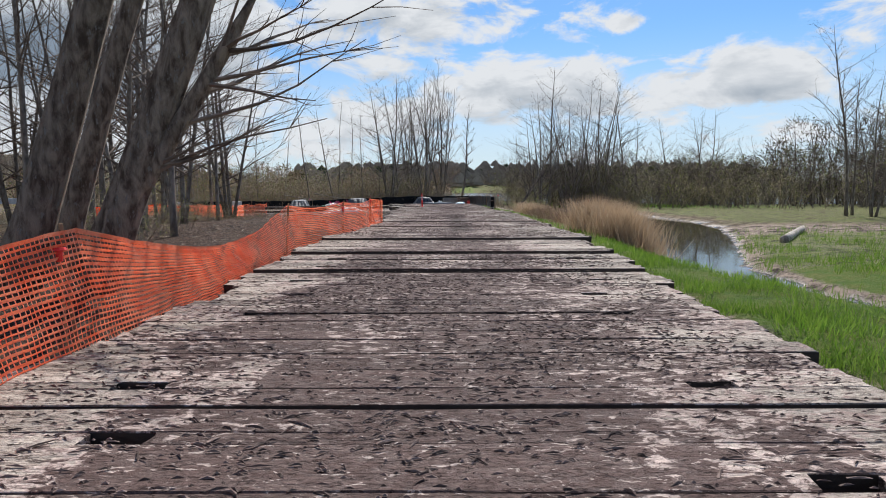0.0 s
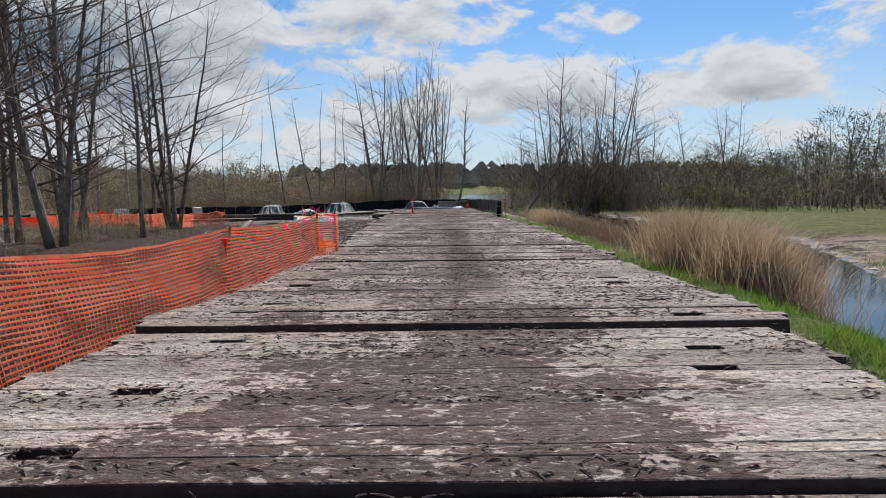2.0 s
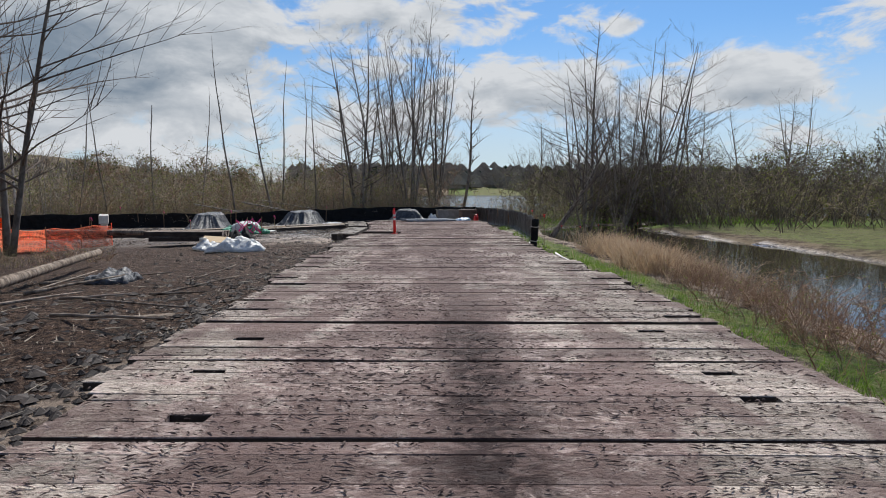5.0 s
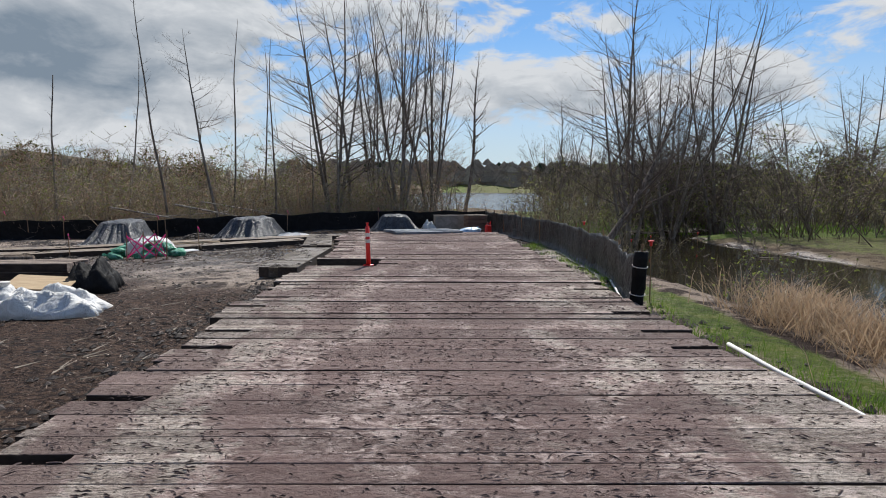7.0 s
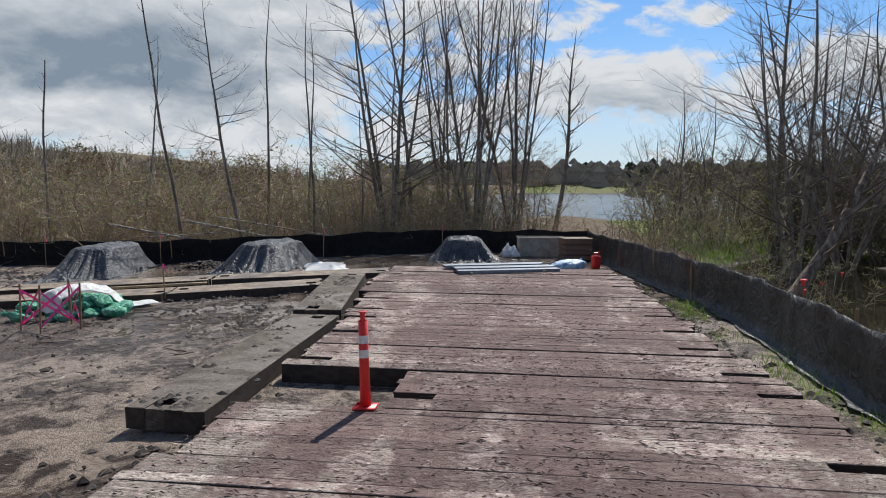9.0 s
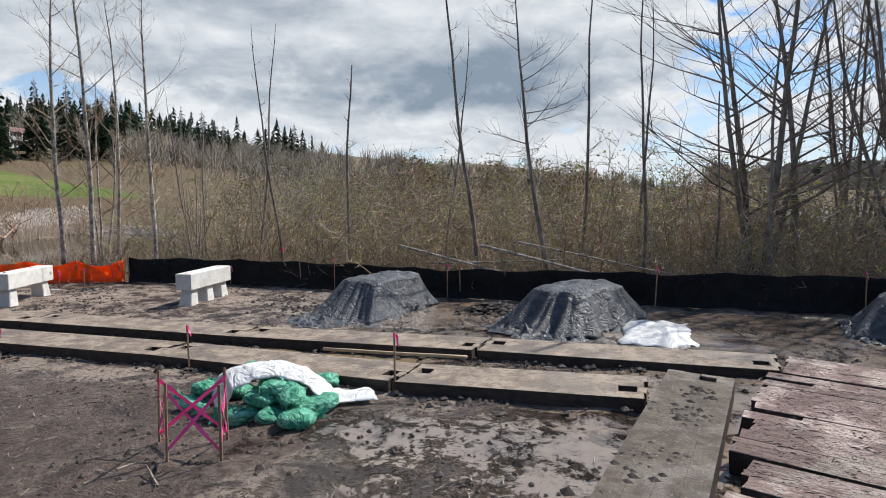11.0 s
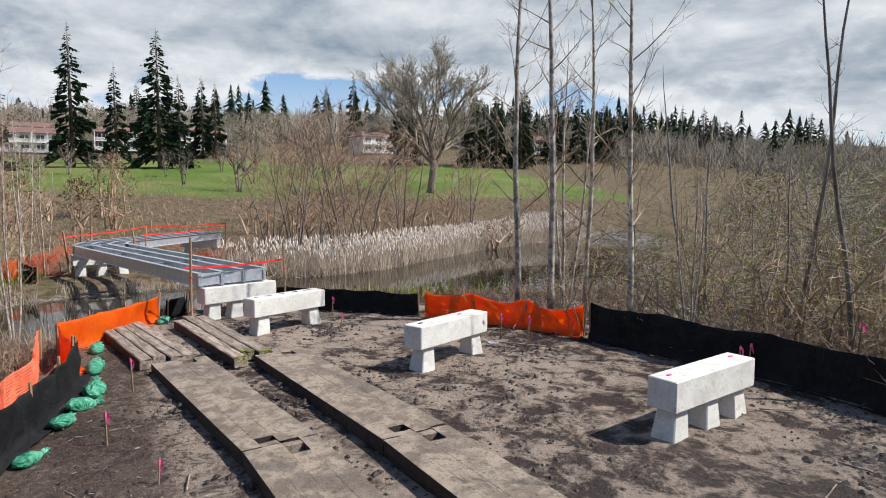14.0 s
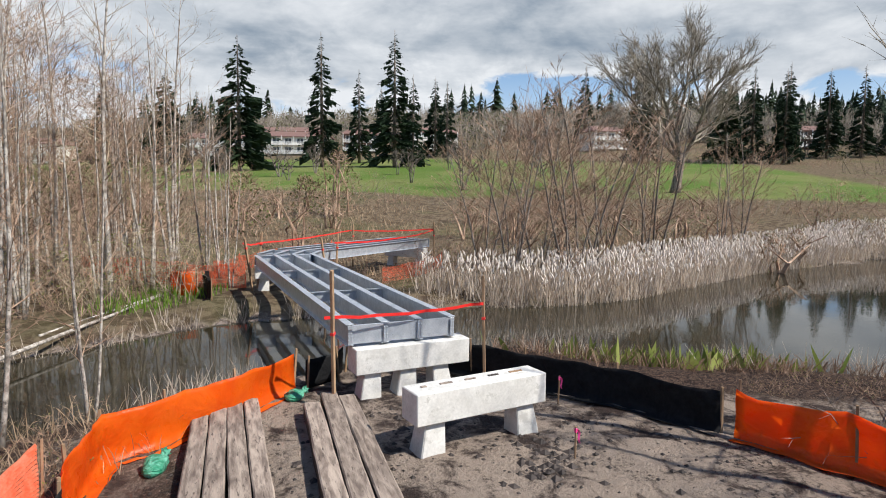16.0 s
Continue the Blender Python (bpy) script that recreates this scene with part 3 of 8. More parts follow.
# deck edges: y, x
EDGE_L = [(-14, -2.7), (9, -2.75), (12, -3.0), (20, -2.75), (25, -2.4), (31.8, -3.05), (44, -3.35), (48, -3.4), (50, -3.4), (55, -3.4), (60, -4.1), (63, -4.1)]
EDGE_R = [(-14, 2.6), (6, 2.65), (12, 3.15), (15, 3.45), (22, 3.75), (36, 3.8), (42, 3.4), (50, 3.15), (63, 2.7)]


def clearing(x, y):
    """1 inside the fenced, muddy clearing."""
    return sstep(-33.5, -31.5, x) * sstep(4.6, 3.6, x) * sstep(69.5 + 0.12 * min(x, 0), 68 + 0.12 * min(x, 0), y) * sstep(34, 40, y - max(0, -x - 8) * 0.45)


def hill(x, y):
    z = 0.0
    s = max(0.0, -x - 62 - 0.2 * max(0, y - 80))
    z += 0.088 * min(s, 138) + 0.15 * min(max(0.0, s - 138), 300)
    r = math.hypot(x, y - 50)
    if r > 200 and s < 200:
        a = math.degrees(math.atan2(-x, y - 50))
        lift = 26 * sstep(14, 60, a) + 7
        z = max(z, lift * sstep(190, 480, r))
    if y > 860:
        z += 12 * sstep(870, 1100, y)
    return z


def ground_z(x, y, rough=True):
    flat = lerp_path([(-15, -0.68), (-6, -0.32), (-3.6, -0.26)], x) if x < 0 else -0.26
    south = sstep(40, 30, y)
    if x < 0:
        flat = flat * (1 - south) + (-0.25 if x > -3.4 else -0.14 - 0.03 * max(0, min(6, -x - 8))) * south
    else:
        e = lerp_path(EDGE_R, y)
        out = max(0.0, x - e - 0.25)
        flat = -0.25 + 0.06 * sstep(0.1, 0.5, out) - 0.55 * sstep(0.6, 7, out)
    z = flat + hill(x, y)
    for line, wide in ((CREEK, 2.4), (POND, 1.6)):
        d = shore(x, y, line)
        if d < wide:
            k = sstep(-0.1, wide, d)
            low = WATER_Z - 0.55 * sstep(0.0, -1.2, d) if d < 0 else WATER_Z + 0.12 * sstep(0, 0.5, d)
            z = low * (1 - k) + z * k
    # the lake beyond the fence
    if y > 95 and x > -40:
        k = sstep(108, 118, y + 0.5 * max(0.0, -x - 2) + 0.9 * max(0.0, x - 12)) * sstep(-45, -8, x) * sstep(900, 860, y)
        z = z * (1 - k) + (WATER_Z - 1.0) * k
    on = 1.0 if (lerp_path(EDGE_L, y) - 0.3 < x < lerp_path(EDGE_R, y) + 0.2 and y < 63) else 0.0
    spill = sstep(-9.5, -6.5, x) * sstep(-2.1, -2.7, x) * sstep(23.5, 26, y) * sstep(35, 31.5, y)
    if spill > 0:
        z = z * (1 - spill) + (-0.03 + 0.07 * noise.noise((x * 1.1, y * 1.4, 2))) * spill
        on = 0.0
    if rough and not on:
        near = 1.0 if abs(x) < 60 else 0.3
        z += near * (0.05 * noise.noise((x * 0.9, y * 0.9, 0)) + 0.04 * noise.noise((x * 2.3, y * 2.3, 3)))
        if abs(x) > 60 or y > 90:
            z += 0.5 * noise.noise((x * 0.03, y * 0.03, 9))
    return z


def axis(lo, hi, step, far, grow=1.13):
    a = list(np.arange(lo, hi + 1e-6, step))
    s, v = step, hi
    while v < far:
        s *= grow
        v += s
        a.append(v)
    s, v = step, lo
    while v > -far:
        s *= grow
        v -= s
        a.insert(0, v)
    return a


def build_ground():
    xs, ys = axis(-34, 12, 0.26, 1700), axis(2, 70, 0.26, 1700)
    nx = len(xs)
    verts, cols = [], []
    for y in ys:
        for x in xs:
            verts.append((x, y, ground_z(x, y)))
            cl = clearing(x, y)
            dc, dp = shore(x, y, CREEK), shore(x, y, POND)
            e = lerp_path(EDGE_R, y)
            right = sstep(e + 0.15, e + 0.7, x) * sstep(60, 50, y) if x > 0 else 0.0
            meadow = sstep(6.5, 8.5, x) * sstep(34, 27, y)
            bank = sstep(13, 17, x) * sstep(27, 40, y)
            green = right * (0.62 if y < 16 else 0.55 if x < e + 1.5 else 0.35) * sstep(0.0, 0.7, dc)
            green = max(green, 0.52 * meadow * sstep(0.0, 0.8, dc), 0.5 * bank * sstep(0.1, 2.0, dc))
            if y > 70 and 8 < x < 40:
                green = max(green, 0.6)
            wet = cl * (0.36 + 0.17 * math.exp(-((x + 11.5) ** 2 + (y - 63) ** 2) / 16) + 0.42 * sstep(-9, -5, x) * sstep(52, 58, y) + 0.3 * math.exp(-((x + 9) ** 2 + (y - 65.5) ** 2) / 26)
                        + 0.35 * math.exp(-((x + 8.2) ** 2 + (y - 56.3) ** 2) / 0.6) + 0.22 * math.exp(-((x + 6.5) ** 2 + (y - 55.5) ** 2) / 9) + 0.4 * math.exp(-((x + 11.6) ** 2 / 9 + (y - 59.2 - 0.3 * (x + 11)) ** 2 / 0.35)) + 0.4 * math.exp(-((x + 13.7) ** 2 + (y - 65.3) ** 2) / 0.8) + 0.28 * math.exp(-((x + 12.5) ** 2 + (y - 63.8) ** 2) / 6))
            wet *= sstep(-24, -16, x) * 0.6 + 0.4
            litter = (1 - cl) * sstep(-2.8, -3.6, x) * sstep(50, 36, y)
            litter = max(litter, 0.8 * sstep(-2.9, -3.8, x) * sstep(50.5, 46, y) * sstep(20, 26, y))
            wet *= 1 - 0.85 * sstep(52, 46, y)
            litter = max(litter, 0.75 * sstep(-5, -8, x) * sstep(54, 48, y) * sstep(-30, -20, x))
            if x < -8.5:
                litter = max(litter, 0.56 * cl * sstep(0.0, -1.6, y - 56.4 - 0.36 * (x + 14.85)))
            marsh = (1 - cl) * max(sstep(66, 70, y), sstep(-31, -34, x), 0.6 * bank, sstep(-3, -12, x) * sstep(56, 44, y) * sstep(-12, -22, x))
            marsh *= 0.6
            if -39.5 < x < -31.5 and 51 < y < 69:
                marsh *= 0.2
                litter = max(litter, 0.7 * (1 - cl))
            if x < -72 and -140 < y < 108:
                marsh = 0.6 + 0.4 * sstep(-94, -101, x + 4 * noise.noise((0, y * 0.07, 4))) * sstep(108, 96, y) * sstep(-215, -200, x)
            if dc < 0.15 or dp < 0.15:
                green, wet, litter, marsh = 0.0, 0.9, 0.0, 0.0
            cols.extend((green, wet, litter, marsh))
    faces = [(j * nx + i, j * nx + i + 1, (j + 1) * nx + i + 1, (j + 1) * nx + i) for j in range(len(ys) - 1) for i in range(nx - 1)]
    me = bpy.data.meshes.new("ground")
    me.from_pydata(verts, [], faces)
    me.polygons.foreach_set("use_smooth", [True] * len(faces))
    me.color_attributes.new("zone", "FLOAT_COLOR", "POINT").data.foreach_set("color", cols)
    me.materials.append(M_GROUND)
    tagged(new("ground", me), "muddy clearing, litter, grass banks and far hills", "ground", kind="structure")


build_ground()


def water_sheet(name, x0, x1, y0, y1, material, label):
    g = Geo()
    n = 8
    for j in range(n + 1):
        for i in range(n + 1):
            g.v.append((x0 + (x1 - x0) * i / n, y0 + (y1 - y0) * j / n, WATER_Z))
    g.f = [(j * (n + 1) + i, j * (n + 1) + i + 1, (j + 1) * (n + 1) + i + 1, (j + 1) * (n + 1) + i) for j in range(n) for i in range(n)]
    tagged(new(name, g.mesh(name, material)), label, "water", kind="structure")


water_sheet("water_creek", 4.2, 32, -8, 86, M_WATER, "still brown creek water between grassy banks")
water_sheet("water_pond", -72, -17, 30, 88, M_WATER, "dark pond water below the steel bridge")
water_sheet("water_lake", -60, 420, 104, 900, M_LAKE, "pale rippled lake beyond the trees")

# ---- timber pieces ----


def timber_geo(length, width, height, rng, stations=6, wear=0.006, bev=0.018, shaded_ends=0):
    """A rough-sawn timber along x, its top at z = 0, with worn upper edges."""
    g = Geo()
    sec = [(-width / 2, -height), (-width / 2, -bev), (-width / 2 + bev, 0), (0, 0), (width / 2 - bev, 0), (width / 2, -bev), (width / 2, -height)]
    n = len(sec)
    for i in range(stations + 1):
        x = -length / 2 + length * i / stations
        dz, dy = rng.uniform(-wear, wear), rng.uniform(-wear, wear)
        for j, (y, z) in enumerate(sec):
            end = rng.uniform(-0.02, 0.02) if i in (0, stations) else 0
            g.v.append((x + end, y + dy, z + (dz + rng.uniform(-wear, wear) * 0.6 if z > -height else 0)))
    for i in range(stations):
        for j in range(n):
            a, b = i * n + j, i * n + (j + 1) % n
            g.f.append((a, b, b + n, a + n))
    g.f.append(tuple(range(n - 1, -1, -1)))
    g.f.append(tuple(range(stations * n, stations * n + n)))
    # sides, underside and chosen ends take the dark tone painted as shade
    g.mi = [1 if j in (0, 5, 6) else 0 for i in range(stations) for j in range(n)] + [shaded_ends] * 2
    g.second = M_SHADED_SIDE
    return g


RNG = random.Random(5)
H = 0.26


def deck_mat(y0, y1, rng, step):
    """One crosswise mat of the road: four or five timbers, some cut short at the ends as lifting slots."""
    yc = (y0 + y1) / 2
    xl, xr = lerp_path(EDGE_L, yc) + rng.uniform(-0.14, 0.14), lerp_path(EDGE_R, yc) + rng.uniform(-0.14, 0.14)
    if yc < 12:
        xr += 0.15
    ob = thing("timber_mat", "mud-stained weathered timber mat laid across the haul road", "road mat",
               Matrix.Translation((0, yc, step)) @ Matrix.Rotation(rng.uniform(-0.004, 0.004), 4, "Z") @ Matrix.Rotation(rng.uniform(-0.006, 0.006), 4, "X"), "mats of the haul road")
    span = y1 - y0
    cuts = [0.27, 0.15, 0.29, 0.13, 0.3] if rng.random() < 0.6 else [0.3, 0.14, 0.28, 0.28, 0.14]
    k = span / sum(cuts)
    y = -span / 2
    cl, cr = rng.choice((1, 1, 3)), rng.choice((1, 1, 3))
    for i, w in enumerate(cuts):
        w *= k
        a, b = xl + rng.uniform(-0.07, 0.07), xr + rng.uniform(-0.07, 0.07)
        spans = [(a, b)]
        inner = yc < 31
        if i == cl and w < 0.25:
            spans = [(a + (1.14 if inner else 0.6), b)]
            if inner:
                spans.append((a, a + 0.8))
        if i == cr and w < 0.25:
            s0, e0 = spans[0]
            spans[0] = (s0, b - (1.13 if inner else 0.6))
            if inner:
                spans.append((b - 0.8, b))
        for s0, e0 in spans:
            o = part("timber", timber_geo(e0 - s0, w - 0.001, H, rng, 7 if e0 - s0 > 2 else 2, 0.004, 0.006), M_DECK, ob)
            o.location = ((s0 + e0) / 2, y + w / 2, rng.uniform(-0.003, 0.003) + (rng.uniform(-0.02, 0.012) if rng.random() < 0.12 else 0))
        y += w
    return ob


# the seams between groups of mats, along y
ANCHORS = [-13.0, -4.6, 3.15, 9.05, 11.33, 14.63, 17.75, 22.05, 24.15, 25.7, 27.45, 31.35, 35.2, 38.1, 40.64, 42.06, 44.7, 46.9, 49.75, 51.2, 56.2, 62.4]
WIDE = {3.15: 0.06, 9.05: 0.05, 11.33: 0.06, 14.63: 0.09, 24.15: 0.08, 25.7: 0.07, 27.45: 0.06, 31.35: 0.10, 38.1: 0.05, 40.64: 0.05, 42.06: 0.05, 44.7: 0.06}
RISE = [(8.9, 0.0), (9.06, 0.045), (11.2, 0.045), (11.34, 0.095), (12.3, 0.075), (13.4, 0.05), (14.5, 0.045), (14.64, 0.115), (16.2, 0.085), (17.7, 0.06), (17.76, 0.045), (24.0, 0.02), (24.2, 0.03), (27.4, 0.03), (31.3, 0.0), (31.4, 0.035), (40, 0.0)]
for a, b in zip(ANCHORS, ANCHORS[1:]):
    n = max(1, round((b - a) / 1.24))
    for i in range(n):
        y0, y1 = a + (b - a) * i / n, a + (b - a) * (i + 1) / n
        lo = WIDE.get(a, 0.05) if i == 0 else RNG.uniform(0.015, 0.04)
        if a == 49.75:
            # the short mat beside the road marker leaves a hole at its end
            keep, EDGE_L = EDGE_L, [(-20, -1.6), (80, -1.6)]
            deck_mat(y0 + lo, y1, RNG, -0.005)
            EDGE_L = keep
            continue
        deck_mat(y0 + lo, y1, RNG, RNG.uniform(-0.008, 0.008) + lerp_path(RISE, y0 + 0.05))


def long_mat(p0, p1, width, top, rng, material=M_TRACK, label="muddy timber mat laid lengthwise on the mud", slots=True, height=0.25):
    """A mat laid along the way from p0 to p1."""
    d = Vector((p1[0] - p0[0], p1[1] - p0[1], 0))
    L = d.length
    ang = math.atan2(d.y, d.x)
    pitch = -math.asin(max(-0.2, min(0.2, (p1[2] - p0[2]) / L))) if len(p0) > 2 else 0
    zc = (p0[2] + p1[2]) / 2 if len(p0) > 2 else top
    ob = thing("timber_mat", label, "road mat", Matrix.Translation(((p0[0] + p1[0]) / 2, (p0[1] + p1[1]) / 2, zc)) @ Matrix.Rotation(ang, 4, "Z") @ Matrix.Rotation(pitch, 4, "Y"), "mats of the work track")
    n = 4
    w = width / n
    for i in range(n):
        a, b = -L / 2 + rng.uniform(-0.05, 0.05), L / 2 + rng.uniform(-0.05, 0.05)
        if slots and i == 1:
            b -= 0.38
        if slots and i == 2:
            a += 0.38
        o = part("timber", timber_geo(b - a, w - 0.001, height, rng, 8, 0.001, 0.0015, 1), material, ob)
        o.location = ((a + b) / 2, -width / 2 + w * (i + 0.5), rng.uniform(-0.0006, 0.0006))
        if slots and i in (1, 2):
            # the stub that closes the slot
            e = L / 2 - 0.06 if i == 1 else -L / 2 + 0.06
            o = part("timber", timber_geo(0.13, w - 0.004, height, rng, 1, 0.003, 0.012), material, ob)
            o.location = (e, -width / 2 + w * (i + 0.5), -0.003)


R2 = random.Random(11)
TRACK_A = [(-5.5, 59.5, -0.10), (-9.2, 58.3, -0.25), (-14.85, 57.15, -0.47), (-20.5, 54.75, -0.45), (-25.6, 52.05, -0.47)]
TRACK_B = [(-4.2, 62.35, -0.12), (-9.3, 60.75, -0.24), (-14.9, 59.1, -0.45), (-20.6, 56.75, -0.44), (-26.0, 54.15, -0.47)]
for line in (TRACK_A, TRACK_B):
    for p, q in zip(line, line[1:]):
        d = Vector(q) - Vector(p)
        g = d.normalized() * 0.03
        long_mat(tuple(Vector(p) + g), tuple(Vector(q) - g), 1.14, -0.3, R2)
long_mat((-4.0, 49.4, 0.0), (-4.05, 54.65, 0.0), 0.95, 0, R2, M_EDGING, "thick muddy timber mat edging the haul road", True)
long_mat((-4.08, 54.8, 0.06), (-4.95, 60.2, 0.04), 0.95, 0, R2, M_EDGING, "thick muddy timber mat edging the haul road", True, 0.32)


def plank_row(p0, p1, width, top, n, rng, height=0.22, mossy=False):
    """Loose split timbers side by side."""
    d = Vector((p1[0] - p0[0], p1[1] - p0[1]))
    L, ang = d.length, math.atan2(d.y, d.x)
    w = width / n
    for i in range(n):
        off = -width / 2 + w * (i + 0.5)
        sh = rng.uniform(-0.25, 0.25)
        c = Vector(((p0[0] + p1[0]) / 2, (p0[1] + p1[1]) / 2)) + Vector((-d.y, d.x)) / L * off + d / L * sh
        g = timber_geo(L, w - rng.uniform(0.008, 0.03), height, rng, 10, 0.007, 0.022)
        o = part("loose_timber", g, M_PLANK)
        o.matrix_basis = pose(c.x, c.y, top + rng.uniform(-0.015, 0.02), 0, 0, math.degrees(ang) + rng.uniform(-0.8, 0.8))
        tagged(o, "long rough timber with split edges lying on mud", "timber", "loose timbers by the bridge")
        if mossy:
            g = Geo()
            for k in range(150):
                a = abs(rng.gauss(0, 0.05))
                if k % 2:
                    c = (-L / 2 - 0.012, rng.uniform(-w / 2 + 0.02, w / 2 - 0.03), -rng.random() * height * 0.9)
                else:
                    c = (-L / 2 + a, rng.uniform(-w / 2 + 0.02, w / 2 - 0.03), 0.004)
                g.lump(c, rng.uniform(0.008, 0.022), rng, 0.7)
            part("moss", g, M_MOSS, o, "yellow-green moss on the timber end")


plank_row((-25.8, 51.75), (-29.7, 49.45), 1.15, -0.44, 4, R2)
plank_row((-25.75, 53.6), (-30.2, 51.2), 0.98, -0.42, 3, R2, 0.22, True)

# ---- fences ----


def along(pts, step):
    """Points every step along a line, with the direction."""
    out = []
    for p, q in zip(pts, pts[1:]):
        d = Vector((q[0] - p[0], q[1] - p[1]))
        n = max(1, round(d.length / step))
        for i in range(n):
            out.append((p[0] + d.x * i / n, p[1] + d.y * i / n, d.normalized()))
    out.append((pts[-1][0], pts[-1][1], out[-1][2]))
    return out


def post(parent, x, y, z0, h, material=M_STAKE, r=0.022, lean=(0, 0), name="post", square=True):
    g = Geo()
    if square:
        g.box(Matrix.Translation((0, 0, h / 2)), r * 2, r * 2, h, r * 0.25)
    else:
        g.tube([(0, 0, 0), (0, 0, h)], [r, r], 8)
    o = part(name, g, material, parent)
    o.matrix_basis = pose(x, y, z0, lean[0], lean[1], RNG.uniform(0, 90))
    return o


def sheet_fence(name, label, pts, height, material, sag=0.06, fold=0.05, posts=2.2, seed=1, base=None, post_material=M_STAKE, flap=0.25):
    """A fence of sheeting on stakes: folded fabric that dips between the stakes and trails on the ground."""
    ob = thing(name, label, "fence")
    line = along(pts, 0.18)
    rows = [(-0.10, flap), (0.0, 0.04), (0.2, 0), (0.45, 0), (0.7, 0), (0.9, 0), (1.0, 0)]
    g = Geo()
    dist = 0.0
    for i, (x, y, d) in enumerate(line):
        if i:
            dist += math.hypot(x - line[i - 1][0], y - line[i - 1][1])
        nx, ny = -d.y, d.x
        ph = (dist % posts) / posts
        dip = sag * math.sin(math.pi * ph) * (0.6 + 0.8 * noise.noise((dist * 0.4, seed, 0)))
        z0 = ground_z(x, y, False) if base is None else base
        for k, (f, out) in enumerate(rows):
            b = fold * noise.noise((dist * 1.7, f * 1.5, seed * 7.3)) + fold * 0.5 * noise.noise((dist * 5.3, f * 3.1, seed * 3.1))
            zz2 = z0 + max(f, -0.02) * (height - (dip if f > 0.6 else 0)) + (0.03 * noise.noise((dist * 2.4, 5, seed)) if f > 0.8 else 0)
            if f < 0:
                zz2 = ground_z(x + nx * out, y + ny * out, False) + 0.03
            g.v.append((x + nx * (b + out), y + ny * (b + out), zz2))
    m = len(rows)
    for i in range(len(line) - 1):
        for k in range(m - 1):
            a = i * m + k
            g.f.append((a, a + m, a + m + 1, a + 1))
    fab = part("fabric", g, material, ob, smooth=True)
    sol = fab.modifiers.new("thick", "SOLIDIFY")
    sol.thickness = 0.006
    for x, y, d in along(pts, posts):
        z0 = ground_z(x, y, False) if base is None else base
        post(ob, x + d.y * 0.04, y - d.x * 0.04, z0 - 0.15, height + 0.2 + RNG.uniform(0, 0.08), post_material, 0.02, (RNG.uniform(-4, 4), RNG.uniform(-4, 4)))
    return ob


sheet_fence("silt_fence", "black woven silt fence on stakes beside the timber road", [(3.5, 45.35), (4.05, 49.5), (4.25, 56), (3.6, 61), (3.2, 65), (2.7, 69.2)], 1.02, M_POLY, 0.10, 0.11, 2.4, 1)
sheet_fence("silt_fence", "black silt fence closing the far side of the clearing", [(2.7, 69.4), (0.2, 70.1), (-4.2, 69.0), (-7.4, 68.3), (-14.35, 67.0), (-18.5, 66.0), (-22.4, 64.7), (-27.0, 62.2)], 1.0, M_BLACK, 0.12, 0.07, 2.4, 2)
sheet_fence("orange_fence", "bright orange sheeting strung between two silt fences", [(-27.2, 62.1), (-28.4, 60.9), (-29.5, 59.6), (-30.5, 58.2)], 0.88, M_ORANGE, 0.34, 0.10, 1.75, 3)
sheet_fence("silt_fence", "low black silt fence along the pond bank", [(-30.6, 58.0), (-31.7, 56.4), (-32.35, 54.6), (-32.9, 53.4), (-33.4, 52.6)], 0.72, M_BLACK, 0.06, 0.06, 1.6, 4)
sheet_fence("orange_fence", "orange sheeting fence with a bunched upper edge by the planks", [(-31.0, 50.15), (-29.6, 49.75), (-28.2, 49.3), (-27.3, 48.9), (-26.2, 49.4), (-25.4, 50.0)], 0.78, M_ORANGE, 0.05, 0.10, 1.3, 5)
sheet_fence("silt_fence", "black plastic fence with sandbags along its foot", [(-25.3, 50.1), (-23.6, 50.55), (-22.0, 50.75), (-20.4, 50.75), (-18.6, 50.4)], 0.78, M_BLACK, 0.05, 0.09, 1.5, 6)
sheet_fence("silt_fence", "short black fabric beside the bridge foot", [(-31.2, 50.3), (-31.9, 50.7), (-32.5, 50.6)], 0.62, M_BLACK, 0.03, 0.05, 1.0, 7)


def fabric_roll(x, y):
    """The rolled-up end of the plastic fence on its stake, tied twice."""
    ob = thing("fabric_roll", "upright roll of black plastic ending the fence", "fabric roll", pose(x, y, ground_z(x, y, False) - 0.08, 2, 3, 0))
    g = Geo()
    n, m = 18, 9
    for j in range(m + 1):
        for i in range(n):
            a = 2 * math.pi * i / n
            r = 0.13 * (1 + 0.22 * noise.noise((math.cos(a) * 1.4, math.sin(a) * 1.4, j * 0.35)) + 0.08 * noise.noise((math.cos(a) * 4, math.sin(a) * 4, j * 0.9))) * (0.9 if j in (3, 7) else 1.0)
            g.v.append((math.cos(a) * r, math.sin(a) * r * 0.8, 1.16 * j / m + 0.03 * noise.noise((math.cos(a) * 2, math.sin(a) * 2, 3)) * (j == m)))
    for j in range(m):
        for i in range(n):
            g.f.append((j * n + i, j * n + (i + 1) % n, (j + 1) * n + (i + 1) % n, (j + 1) * n + i))
    g.f.append(tuple(m * n + i for i in range(n)))
    part("roll", g, M_BLACK, ob, "", True)
    post(ob, 0.02, 0.03, 0.0, 1.3, M_STAKE, 0.02)
    for z in (0.4, 0.9):
        g = Geo()
        g.tube([(0.135 * math.cos(a), 0.115 * math.sin(a), z + 0.02 * math.sin(a)) for a in [2 * math.pi * i / 14 for i in range(15)]], [0.008] * 15, 5, False)
        part("tie", g, M_REFLECT, ob)


fabric_roll(3.45, 45.2)


